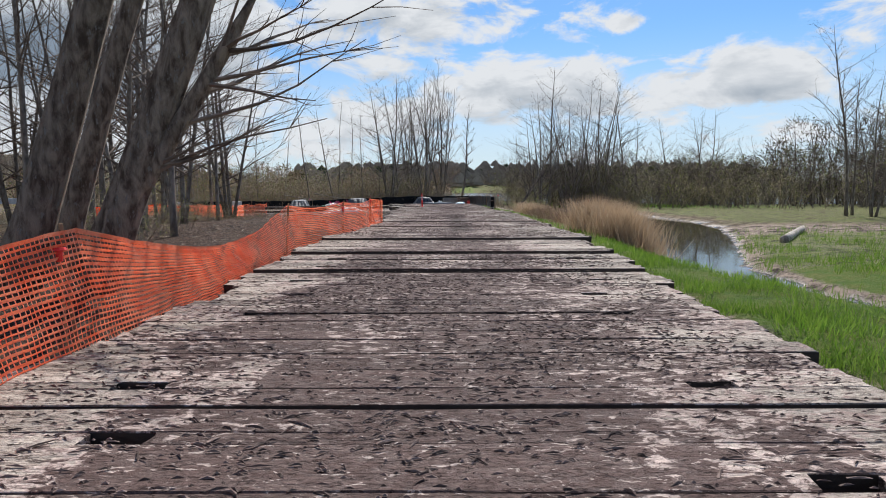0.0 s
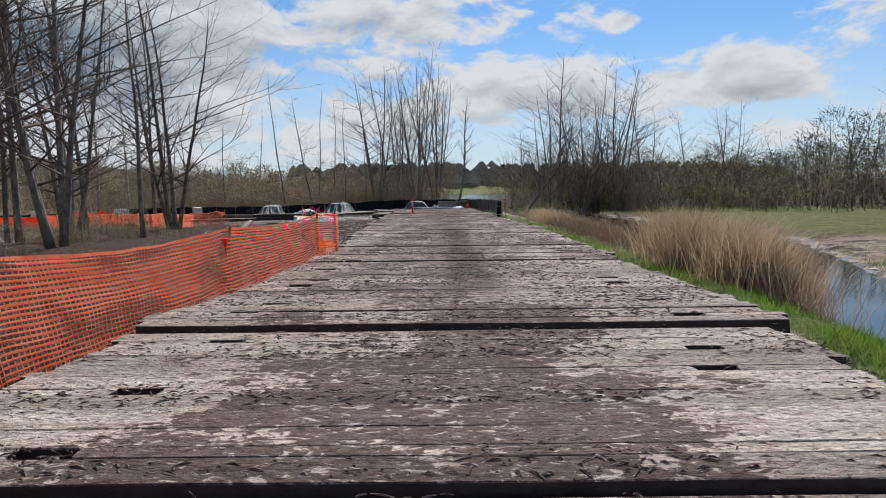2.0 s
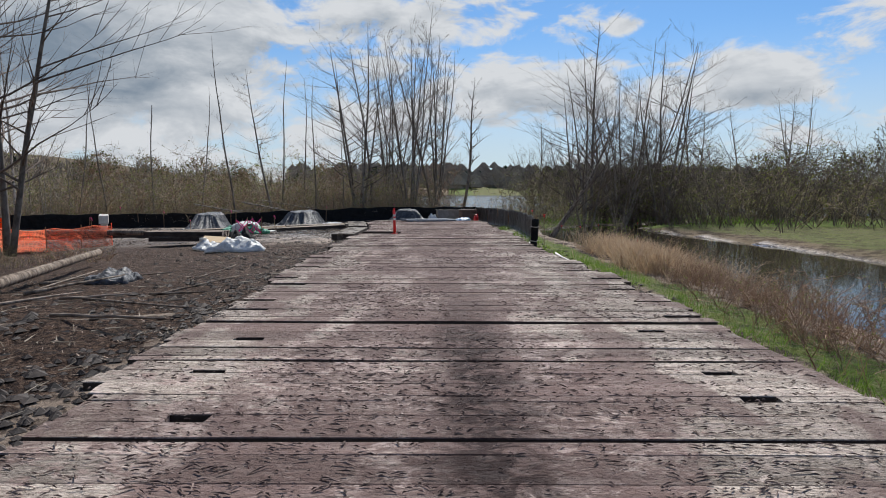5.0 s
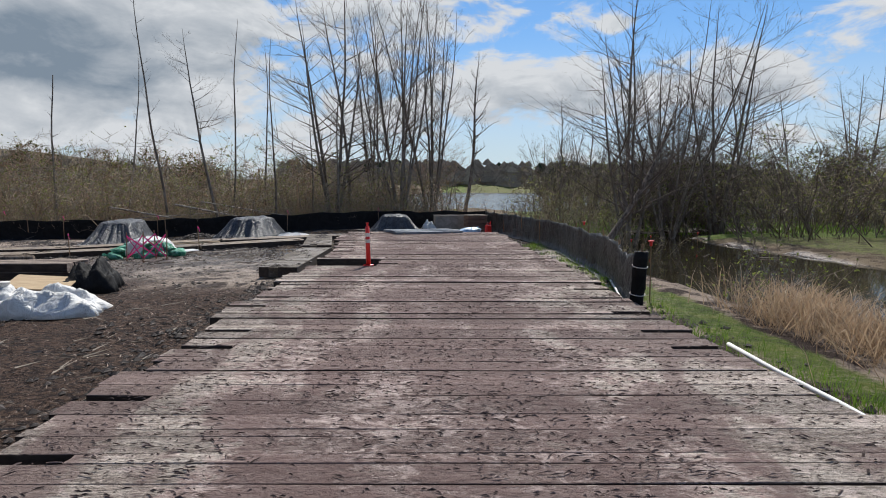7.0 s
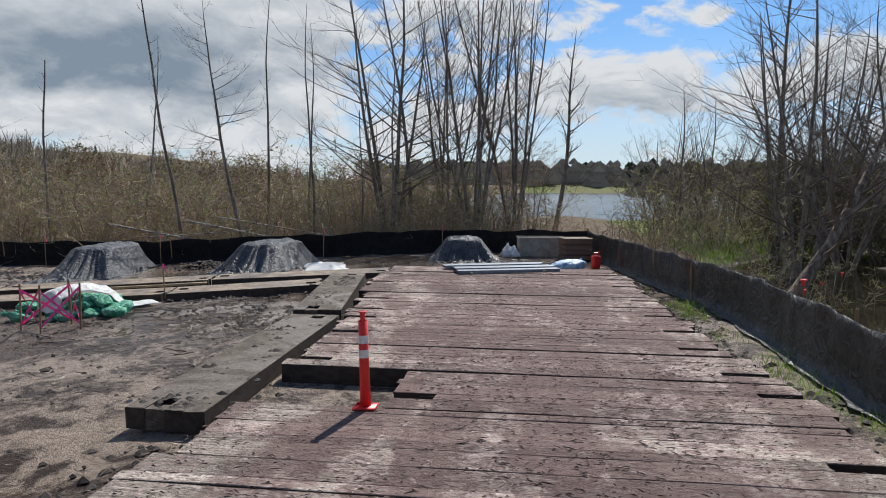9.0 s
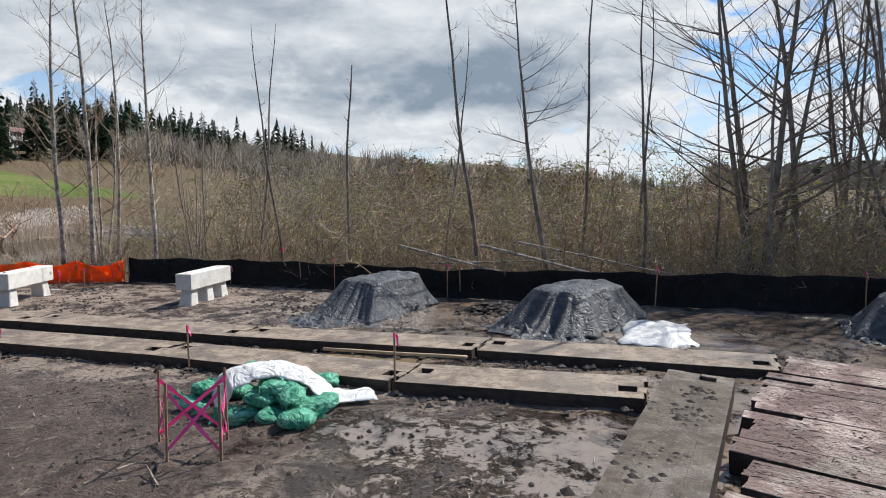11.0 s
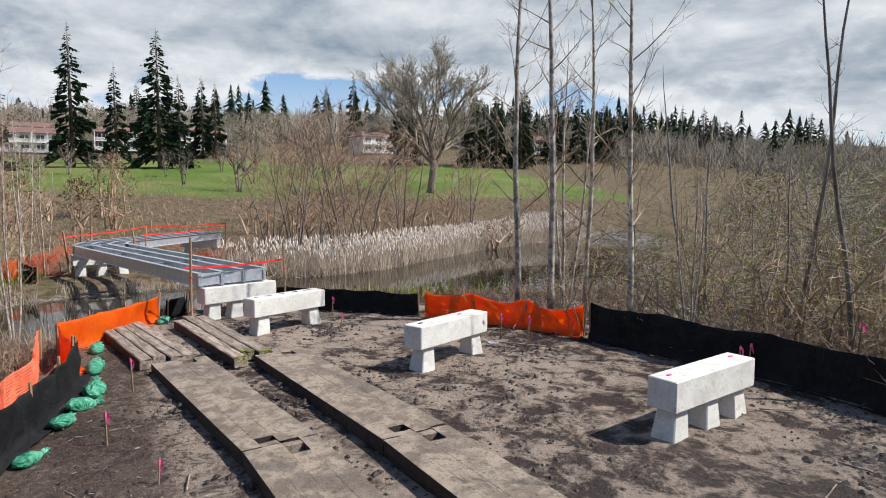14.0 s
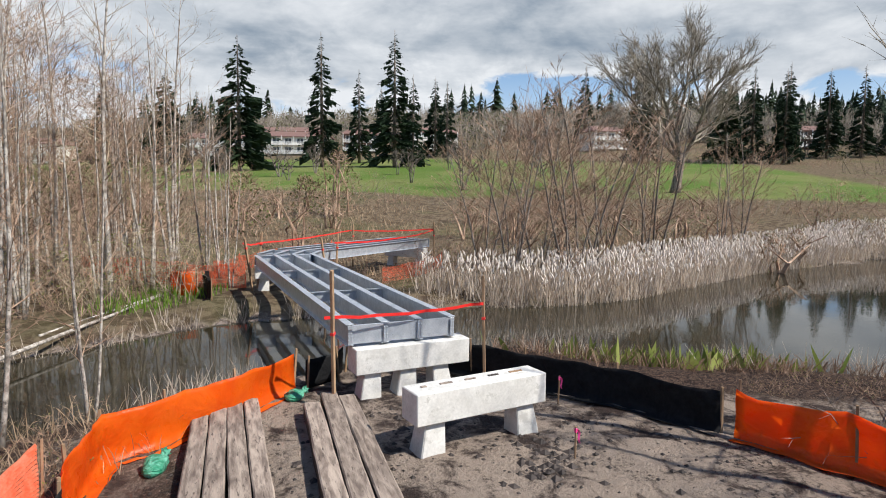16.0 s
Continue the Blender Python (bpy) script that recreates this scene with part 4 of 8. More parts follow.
def cap_stake(x, y, h):
    """A steel rod with a mushroom-shaped safety cap."""
    ob = thing("capped_rod", "steel rod with an orange-red safety cap", "stake", pose(x, y, ground_z(x, y, False) - 0.1, 1, -1, 0), "capped rods")
    g = Geo()
    g.tube([(0, 0, 0), (0, 0, h)], [0.012, 0.012], 8)
    part("rod", g, M_STAKE, ob)
    g = Geo()
    g.tube([(0, 0, h - 0.09), (0, 0, h - 0.01), (0, 0, h), (0, 0, h + 0.02)], [0.025, 0.028, 0.06, 0.05], 10)
    part("cap", g, M_RED, ob)


for x, y, h in ((3.95, 45.9, 1.25), (4.75, 54.5, 1.2), (7.4, 60.5, 1.3), (9.2, 63.5, 1.3), (11.0, 66.0, 1.3), (14.5, 68.5, 1.3), (-2.95, 4.6, 1.12), (-2.8, 17.1, 1.12), (-2.74, 23.0, 1.25)):
    cap_stake(x, y, h)


def net_fence(label, pts, height, posts, base, seed, lean=0.0, cell=0.052, sagging=0.16, sags=None):
    """Orange barrier net: flat horizontal strands tied by short upright links, hung on stakes."""
    ob = thing("net_fence", label, "fence")
    line = along(pts, cell * 1.25)
    rows = int(height / cell)
    g = Geo()
    dist, ring, k0, ends = 0.0, [], 0, [0.0]
    for p, q in zip(pts, pts[1:]):
        ends.append(ends[-1] + math.hypot(q[0] - p[0], q[1] - p[1]))
    for i, (x, y, d) in enumerate(line):
        if i:
            dist += math.hypot(x - line[i - 1][0], y - line[i - 1][1])
        nx, ny = -d.y, d.x
        if sags:
            while k0 < len(sags) - 1 and dist > ends[k0 + 1] + 1e-6:
                k0 += 1
            ph, slack = (dist - ends[k0]) / (ends[k0 + 1] - ends[k0]), sags[k0]
        else:
            ph, slack = (dist % posts) / posts, sagging * (0.7 + 0.6 * noise.noise((dist * 0.2, seed, 1)))
        dip = math.sin(math.pi * min(1, max(0, ph)))
        top = height * (1 - slack * dip)
        z0 = base if base is not None else ground_z(x, y, False)
        col = []
        for k in range(rows + 1):
            f = k / rows
            b = 0.10 * dip * noise.noise((dist * 0.9, f * 1.6, seed)) + 0.035 * noise.noise((dist * 3.3, f * 3, seed))
            b += lean * (1 - f)
            col.append(Vector((x + nx * b, y + ny * b, z0 + f * top + 0.012 * noise.noise((dist * 2.2, f * 4, seed + 2)))))
        ring.append(col)
    for i in range(len(line) - 1):
        for k in range(rows + 1):
            a, b = ring[i][k], ring[i + 1][k]
            w = cell * 0.36 if 0 < k < rows else 0.022
            up = (ring[i][min(k + 1, rows)] - ring[i][max(k - 1, 0)]).normalized()
            up = (up + (b - a).normalized().cross(up) * (1.5 if k % 2 else 0.9)).normalized() * w
            g.add([a - up, b - up, b + up, a + up], [(0, 1, 2, 3)])
            if k < rows:
                t = (b - a).normalized() * 0.006
                c = ring[i][k + 1]
                g.add([a - t, a + t, c + t, c - t], [(0, 1, 2, 3)])
    part("netting", g, M_NET, ob)
    for x, y, d in along(pts, posts):
        z0 = base if base is not None else ground_z(x, y, False)
        post(ob, x - d.y * 0.03, y + d.x * 0.03, z0 - 0.1, height + 0.16, M_NET if RNG.random() < 0.3 else M_STAKE, 0.015, (RNG.uniform(-3, 3), RNG.uniform(-3, 3)))
    return ob


net_fence("sagging orange barrier net along the timber road edge", [(-2.9, -3), (-3.0, 4.85), (-3.45, 13.4), (-2.85, 17.3), (-2.78, 23.1)], 1.03, 6.6, -0.12, 1, -0.24, 0.045, 0.34, (0.2, 0.46, 0.1, 0.08))
net_fence("end flap of orange barrier net", [(-2.78, 23.1), (-2.36, 23.4)], 1.05, 1.0, -0.12, 2, 0.0, 0.045, 0.05)
net_fence("orange barrier net at the foot of bare trees", [(-19.6, 48.8), (-17.5, 48.2), (-15.6, 48.0), (-14.9, 51.6)], 0.95, 2.2, None, 3)

# ---- concrete caps and bridge ----


def concrete_cap(x, y, ang, legs, marks):
    ob = thing("pier_cap", "pale precast concrete pier cap on battered concrete legs", "pier cap", pose(x, y, 0.33, 0, 0, ang), "pier caps of the boardwalk")
    g = Geo()
    g.box(Matrix.Translation((0, 0, -0.25)), 2.44, 0.52, 0.5, 0.015)
    part("beam", g, M_CONC, ob)
    foot = ground_z(x, y, False) - 0.33 - 0.06
    for lx in legs:
        g = Geo()
        t, b = 0.17, 0.22
        k = 0.06 if lx < 0 else -0.06 if lx > 0 else 0
        z0, z1 = foot, -0.5
        vs = [(lx - t, -t, z1), (lx + t, -t, z1), (lx + t, t, z1), (lx - t, t, z1)]
        vs += [(lx - b - k, -b, z0), (lx + b - k, -b, z0), (lx + b - k, b, z0), (lx - b - k, b, z0)]
        g.add([Vector(v) for v in vs], [(0, 1, 2, 3), (4, 7, 6, 5), (0, 4, 5, 1), (1, 5, 6, 2), (2, 6, 7, 3), (3, 7, 4, 0)])
        o = part("leg", g, M_CONC, ob)
        bv = o.modifiers.new("edge", "BEVEL")
        bv.width, bv.segments = 0.02, 1
    for mx, mat_, s in marks:
        g = Geo()
        g.box(Matrix.Translation((mx, 0.05, 0.006)), s, 0.05, 0.02, 0.004)
        part("top_plate", g, mat_, ob)
    return ob


concrete_cap(-20.79, 61.655, 118, (-0.9, 0.0, 0.85), ((-0.95, M_PINK, 0.10), (0.95, M_PINK, 0.10)))
concrete_cap(-25.42, 58.06, 131, (-0.85, 0.85), ((-0.9, M_CLOD, 0.12), (0.5, M_PINK, 0.12)))
concrete_cap(-29.47, 54.03, 131.5, (-0.85, 0.85), ((-0.95, M_PLANK, 0.1), (-0.55, M_PLANK, 0.22), (-0.1, M_PLANK, 0.2), (0.35, M_CLOD, 0.2), (0.8, M_STAKE, 0.26)))
concrete_cap(-31.65, 52.35, 128, (-0.85, -0.1, 0.6), ())


def bridge_span(p, u, length, width, top, label, deep=0.42):
    """Four galvanised beams with flanges, end plates and cross members."""
    ang = math.atan2(u[1], u[0])
    ob = thing("bridge_span", label, "bridge frame", Matrix.Translation((p[0], p[1], top)) @ Matrix.Rotation(ang, 4, "Z"), "spans of the steel bridge")
    for i in range(4):
        y = -width / 2 + 0.06 + (width - 0.12) * i / 3
        g = Geo()
        g.box(Matrix.Translation((length / 2, y, -deep / 2)), length - 0.02, 0.014, deep - 0.03)
        for z in (-0.008, -deep + 0.008):
            g.box(Matrix.Translation((length / 2, y, z)), length - 0.02, 0.16, 0.016, 0.003)
        part("beam", g, M_STEEL, ob)
    n = max(1, int(length / 4.4))
    for i in range(n + 1):
        x = 0.03 + (length - 0.06) * i / n
        g = Geo()
        end = i in (0, n)
        h = deep - 0.06 if end else deep * 0.55
        g.box(Matrix.Translation((x, 0, -deep / 2 + (0 if end else -0.02))), 0.012, width - 0.1, h)
        g.box(Matrix.Translation((x + (0.03 if i == 0 else -0.03), 0, -0.04 if end else -deep * 0.2)), 0.075, width - 0.26, 0.012)
        part("cross_member", g, M_STEEL, ob)
    for e in (0.0, length):
        for i in range(4):
            y = -width / 2 + 0.06 + (width - 0.12) * i / 3
            g = Geo()
            s = -1 if e == 0 else 1
            g.box(Matrix.Translation((e + s * 0.01, y, -deep / 2)), 0.012, 0.09, deep - 0.05, 0.003)
            for z in (-0.1, -0.17, -0.24, -0.31):
                for dy in (-0.028, 0.028):
                    g.box(Matrix.Translation((e + s * 0.022, y + dy, z)), 0.018, 0.022, 0.022, 0.004)
            part("bolted_plate", g, M_STEEL, ob)
    return ob


U1 = Vector((-10.85, -7.81, 0)).normalized()
bridge_span((-31.45, 52.25), U1, 13.3, 2.26, 0.79, "galvanised steel bridge span with four beams over the pond")
bridge_span((-43.9, 44.2), Vector((-0.93, 0.36, 0)), 8.4, 2.2, 0.80, "second galvanised steel span turning across the far bank")
bridge_span((-42.3, 44.45), Vector((-1.0, -0.12, 0)), 1.7, 2.2, 0.795, "short wedge of galvanised steel joining two spans")
concrete_cap(-42.6, 44.4, 120, (-0.85, 0.0, 0.85), ())
concrete_cap(-51.3, 47.0, 70, (-0.85, 0.85), ())


def bar_stake(x, y, h, lean, ribbon=None, r=0.045, label="tall brown wooden stake beside the bridge"):
    ob = thing("wooden_stake", label, "stake", pose(x, y, ground_z(x, y, False) - 0.1, lean[0], lean[1], 0))
    g = Geo()
    g.box(Matrix.Translation((0, 0, h / 2)), r * 2, r * 1.2, h, 0.006)
    part("shaft", g, M_STAKE, ob)
    if ribbon:
        g = Geo()
        g.box(Matrix.Translation((0, 0, ribbon)), r * 2.3, r * 1.6, 0.06, 0.004)
        part("ribbon", g, M_RED, ob)
    return ob


bar_stake(-30.45, 51.2, 2.75, (-3, 9), 1.55)
bar_stake(-32.55, 53.75, 2.35, (2, -2), 1.45)
bar_stake(-41.9, 43.3, 2.3, (0, 14), 1.9, 0.05)
bar_stake(-42.6, 43.1, 2.4, (0, -12), 1.9, 0.05)
bar_stake(-43.7, 45.7, 2.2, (3, 10), 1.7, 0.05)
bar_stake(-44.0, 45.9, 2.3, (0, -9), 1.7, 0.05)
bar_stake(-52.3, 48.3, 2.4, (0, 2), 1.7, 0.05)
bar_stake(-50.3, 44.4, 2.3, (0, -3), 1.7, 0.05)


def ribbon_line(pts, material=M_RED, w=0.03, label="red warning ribbon strung between stakes"):
    g = Geo()
    n = 10
    for p, q in zip(pts, pts[1:]):
        for i in range(n + 1):
            t = i / n
            v = Vector(p).lerp(Vector(q), t)
            v.z -= 0.06 * math.sin(math.pi * t) - 0.012 * math.sin(t * 23)
            g.v.extend((v - Vector((0, 0, w)), v + Vector((0, 0, w))))
    g.f = [(2 * i, 2 * i + 2, 2 * i + 3, 2 * i + 1) for i in range(len(g.v) // 2 - 1)]
    o = part("warning_ribbon", g, material)
    o.modifiers.new("thick", "SOLIDIFY").thickness = 0.003
    return tagged(o, label, "ribbon")


ribbon_line([(-30.25, 51.1, 1.02), (-32.55, 53.7, 1.0)])
ribbon_line([(-41.9, 42.9, 1.2), (-42.7, 43.2, 1.15), (-50.3, 44.2, 1.2), (-52.3, 48.3, 1.25)])
ribbon_line([(-43.7, 46.0, 1.15), (-47.5, 47.6, 1.1), (-52.3, 48.3, 1.2)])
net_fence("orange net hung behind the black fence", [(-26.1, 49.0), (-23.8, 49.95), (-22.0, 50.25), (-20.2, 50.25)], 0.84, 1.9, None, 8, 0.0, 0.052, 0.06)
net_fence("orange net strung over the far bank", [(-42.5, 35.0), (-43.0, 37.6), (-42.3, 40.2), (-42.6, 42.6)], 1.0, 2.4, None, 5)
net_fence("orange net on the bank behind the bridge", [(-45.2, 47.6), (-48.2, 48.6), (-51.5, 48.9)], 0.7, 2.0, None, 6)
net_fence("far run of orange net by the lawn", [(-44.5, 40.0), (-50.0, 39.5), (-56, 41.0), (-60.0, 44.5)], 0.8, 2.5, None, 7)
sheet_fence("silt_fence", "black fabric at the far bridge foot", [(-39.6, 42.9), (-41.2, 41.6), (-42.6, 41.0)], 0.75, M_BLACK, 0.1, 0.1, 1.4, 9)
sheet_fence("orange_fence", "rolled orange sheeting on the far bank", [(-40.6, 40.6), (-40.3, 41.2), (-40.5, 41.8)], 0.95, M_ORANGE, 0.1, 0.12, 0.7, 10)

# ---- covered piles ----


def tarpaulin(x, y, ang, sx, sy, h, seed, label, material=M_TARP, slump=(0.5, 0.0)):
    """Boxed goods under a stiff tarp: a flat creased top, taut sides pulled into pleats, and a skirt bunched on the ground."""
    nu = 132

    def ring(f):
        out = []
        for i in range(nu):
            a = 2 * math.pi * i / nu
            c, s = math.cos(a), math.sin(a)
            q = (abs(c) ** 9 + abs(s) ** 9) ** (-1 / 9)
            pull = 1 + 0.16 * noise.noise((c * 1.3, s * 1.3, seed * 3.7)) + slump[0] * max(0, -s) ** 2 * 0.32 + slump[1] * max(0, s) ** 2 * 0.3
            pleat = abs(noise.noise((c * 3.4, s * 3.4, seed + 1.0))) * 0.36 + abs(noise.noise((c * 8, s * 8, seed + 5.0 + f * 0.3))) * 0.13 - 0.12
            top = 0.70 + 0.07 * noise.noise((c * 2, s * 2, seed + 11))
            rise = h * (0.93 + 0.10 * noise.noise((c * 1.6, s * 1.6, seed + 20)))
            if f < 0.25:
                t = f / 0.25
                rad = q ** 0.6 * (1.36 * pull - 0.26 * t * pull) + pleat * 1.1 * (1 - 0.4 * t)
                z = 0.015 + 0.30 * abs(noise.noise((c * 7, s * 7, seed + 2 + t * 3.5))) * (0.25 + t)
            elif f < 0.72:
                t = (f - 0.25) / 0.47
                foot = 1.14 * (1 + (pull - 1) * 0.45)
                fold = (0.5 - abs(noise.noise((c * 5.5, s * 5.5, seed + 31 + t * 0.5)))) * 0.16 + 0.07 * noise.noise((c * 13, s * 13, seed + 37 + t * 0.8))
                rad = q * (top + (foot - top) * (0.78 * (1 - t) + 0.22 * (1 - t) ** 3)) + pleat * (1 - t) ** 0.7 + fold * (1 - t) ** 0.8
                z = 0.06 + (rise - 0.06) * t
            else:
                t = (f - 0.72) / 0.28
                rad = q * top * (1 - t) + 0.012
                z = rise * (1 - t) + h * t + 0.045 * math.sin(min(1, t * 4) * 1.57) + 0.10 * abs(noise.noise((c * rad * 2.6, s * rad * 4.5, seed + 9))) * min(1, t * 3)
            out.append((c * rad * sx, s * rad * sy, max(0.01, z)))
        return out

    def band(name, lo, hi, n, close=False):
        g = Geo()
        for j in range(n + 1):
            g.v.extend(ring(lo + (hi - lo) * j / n))
        for j in range(n):
            for i in range(nu):
                g.f.append((j * nu + i, j * nu + (i + 1) % nu, (j + 1) * nu + (i + 1) % nu, (j + 1) * nu + i))
        if close:
            g.f.append(tuple(n * nu + i for i in range(nu)))
        part(name, g, material, ob, "", True)

    ob = thing("tarpaulin", label, "tarpaulin", pose(x, y, ground_z(x, y, False) - 0.02, 0, 0, ang), "tarpaulins over stored goods")
    band("skirt", 0.0, 0.249, 9)
    band("cover", 0.249, 1.0, 30, True)
    return ob


tarpaulin(-15.05, 63.9, 8, 1.0, 1.58, 1.06, 2, "creased charcoal tarpaulin over stored goods, skirt spread on mud", M_TARP, (1.6, 0.3))
tarpaulin(-9.1, 64.85, -4, 1.08, 1.62, 0.98, 5, "dark charcoal tarpaulin over stored goods beside white plastic", M_TARP, (0.6, 0.2))
tarpaulin(-2.3, 67.1, 5, 1.0, 1.15, 0.85, 8, "low dusty grey tarpaulin over stored goods", M_TARP, (0.4, 0.2))


def crumpled(name, label, cat, x, y, ang, sx, sy, h, material, seed, n=26, z=None, ragged=0.25):
    """A loose crumpled sheet lying on the ground."""
    g = Geo()
    for j in range(n + 1):
        for i in range(n + 1):
            u, v = i / n * 2 - 1, j / n * 2 - 1
            e = 1 - max(abs(u), abs(v)) ** 4
            px = u * sx * (1 + ragged * noise.noise((v * 2, seed, 0)))
            py = v * sy * (1 + ragged * noise.noise((u * 2, seed, 5)))
            hz = h * e * (0.55 + 0.9 * abs(noise.noise((u * 1.6, v * 1.6, seed)))) + h * 0.35 * e * abs(noise.noise((u * 5, v * 5, seed + 3)))
            g.v.append((px, py, 0.012 + max(0, hz)))
    g.f = [(j * (n + 1) + i, j * (n + 1) + i + 1, (j + 1) * (n + 1) + i + 1, (j + 1) * (n + 1) + i) for j in range(n) for i in range(n)]
    o = part(name, g, material, None, "", True)
    sol = o.modifiers.new("thick", "SOLIDIFY")
    sol.thickness = 0.006
    o.matrix_basis = pose(x, y, (ground_z(x, y, False) if z is None else z) + 0.01, 0, 0, ang)
    return tagged(o, label, cat)


crumpled("plastic_sheet", "crumpled clear-white plastic sheet on wet mud", "sheet", -6.95, 64.3, 20, 0.75, 1.35, 0.12, M_WHITE, 3)
crumpled("plastic_sheet", "heap of dusty white sheeting on litter", "sheet", -7.1, 45.3, 8, 0.95, 0.55, 0.42, M_WHITE, 6)
crumpled("plastic_sheet", "small heap of white sheeting further back", "sheet", -8.6, 46.6, 40, 0.5, 0.5, 0.3, M_WHITE, 16)
crumpled("black_sheeting", "dark crumpled plastic by timber stack", "sheet", -7.9, 48.2, 20, 0.6, 0.7, 0.6, M_BLACK, 9)
crumpled("black_sheeting", "torn black plastic among logs", "sheet", -7.3, 37.4, 0, 0.45, 0.5, 0.3, M_TARP, 19)


def draped_sheet(back, front, seed):
    """A woven sheet that arches over the heap between two edges and trails out flat."""
    g = Geo()
    n, m = 48, 14
    for i in range(n + 1):
        u = i / n * (len(back) - 1)
        k = min(int(u), len(back) - 2)
        e = (u - k) ** 2 * (3 - 2 * (u - k)) * 0.5 + (u - k) * 0.5
        b, f = Vector(back[k]).lerp(Vector(back[k + 1]), e), Vector(front[k]).lerp(Vector(front[k + 1]), e)
        for j in range(m + 1):
            v = j / m
            p = b.lerp(f, v)
            p.z += (0.12 * math.sin(math.pi * v) if i < n * 0.7 else 0.04 * math.sin(math.pi * v)) + 0.07 * abs(noise.noise((u * 1.1, v * 2.4, seed))) + 0.03 * abs(noise.noise((u * 3.4, v * 5, seed + 3)))
            p.x += 0.05 * noise.noise((u * 2.1, v * 2, seed + 7))
            p.y += 0.05 * noise.noise((u * 2.1, v * 2, seed + 9))
            g.v.append(p)
    g.f = [(i * (m + 1) + j, (i + 1) * (m + 1) + j, (i + 1) * (m + 1) + j + 1, i * (m + 1) + j + 1) for i in range(n) for j in range(m)]
    o = part("white_sheet", g, M_WHITE, None, "", True)
    o.modifiers.new("thick", "SOLIDIFY").thickness = 0.006
    tagged(o, "white woven sheet thrown over green sandbags", "sheet")


draped_sheet([(-10.8, 55.55, -0.42), (-10.85, 55.75, -0.02), (-10.62, 56.05, 0.10), (-10.3, 56.45, 0.12), (-9.95, 56.75, 0.0), (-9.75, 57.0, -0.28), (-9.7, 57.2, -0.40), (-9.45, 57.6, -0.42)],
             [(-10.3, 55.4, -0.44), (-10.1, 55.5, -0.05), (-10.0, 55.75, 0.06), (-9.85, 56.05, 0.07), (-9.6, 56.35, -0.06), (-9.45, 56.55, -0.30), (-9.35, 56.7, -0.41), (-8.9, 57.2, -0.40)], 4)


def sandbag(x, y, z, ang, s, rng, label, material=M_GREEN):
    """A tied sandbag: a slumped body with a gathered neck."""
    ob = thing("sandbag", label, "sandbag", pose(x, y, z, rng.uniform(-10, 10), rng.uniform(-12, 12), ang), "green sandbags")
    g = Geo()
    n, m = 20, 12
    k = rng.uniform(0, 50)
    for j in range(m + 1):
        t = j / m
        prof = math.sin(math.pi * min(1, t * 0.92 + 0.06)) ** 0.6
        for i in range(n):
            a = 2 * math.pi * i / n
            r = prof * (1 + 0.34 * noise.noise((math.cos(a) * 1.6, math.sin(a) * 1.6, t * 2 + k)) + 0.42 * abs(noise.noise((math.cos(a) * 4, math.sin(a) * 4, t * 5 + k))))
            g.v.append(((t - 0.5) * 0.56 * s, math.cos(a) * 0.19 * s * r, max(-0.02, 0.105 * s + math.sin(a) * 0.12 * s * r)))
    for j in range(m):
        for i in range(n):
            g.f.append((j * n + i, j * n + (i + 1) % n, (j + 1) * n + (i + 1) % n, (j + 1) * n + i))
    g.f.append(tuple(range(n - 1, -1, -1)))
    g.f.append(tuple(range(m * n, m * n + n)))
    part("body", g, material, ob, "", True)
    g = Geo()
    for i in range(7):
        a = 2 * math.pi * i / 7
        r = rng.uniform(0.07, 0.13) * s
        base = Vector((0.27 * s, 0, 0.1 * s))
        tip = base + Vector((0.15 * s, math.cos(a) * r, math.sin(a) * r))
        g.blade(base, tip, 0.10 * s, Vector((0.02, 0, 0.02)), Vector((0, -math.sin(a), math.cos(a))))
    part("gathered_neck", g, material, ob)
    return ob


R3 = random.Random(21)
for x, y, z in ((-9.95, 55.5, 0), (-9.65, 55.8, 0), (-9.5, 56.15, 0), (-9.45, 56.5, 0), (-10.2, 55.5, 0), (-9.85, 55.75, .2), (-9.65, 56.1, .2), (-9.75, 55.95, .3), (-9.15, 55.85, 0),
                (-11.2, 55.5, 0), (-11.35, 55.75, 0), (-11.1, 55.75, .18), (-11.0, 56.2, 0), (-11.25, 56.3, .2), (-11.1, 56.55, .28), (-10.95, 56.75, .25), (-10.8, 57.0, 0), (-10.1, 57.25, .05), (-10.3, 56.4, 0), (-10.4, 56.7, 0), (-10.3, 56.1, 0), (-10.0, 56.5, 0), (-10.4, 56.3, .22), (-10.1, 56.6, .2)):
    sandbag(x + R3.uniform(-.06, .06), y + R3.uniform(-.06, .06), ground_z(x, y, False) + z, R3.uniform(0, 360), R3.uniform(0.85, 1.1), R3, "faded green sandbag in a muddy heap")
for x, y in ((-20.8, 51.2), (-22.3, 51.05), (-23.1, 51.0), (-24.0, 50.9), (-26.0, 50.2), (-25.6, 50.35), (-27.35, 49.75), (-30.6, 50.35)):
    sandbag(x, y, ground_z(x, y, False), R3.uniform(-30, 30) + 170, R3.uniform(0.75, 1.0), R3, "green sandbag holding the foot of a fence")

# ---- stakes, flags, marker ----


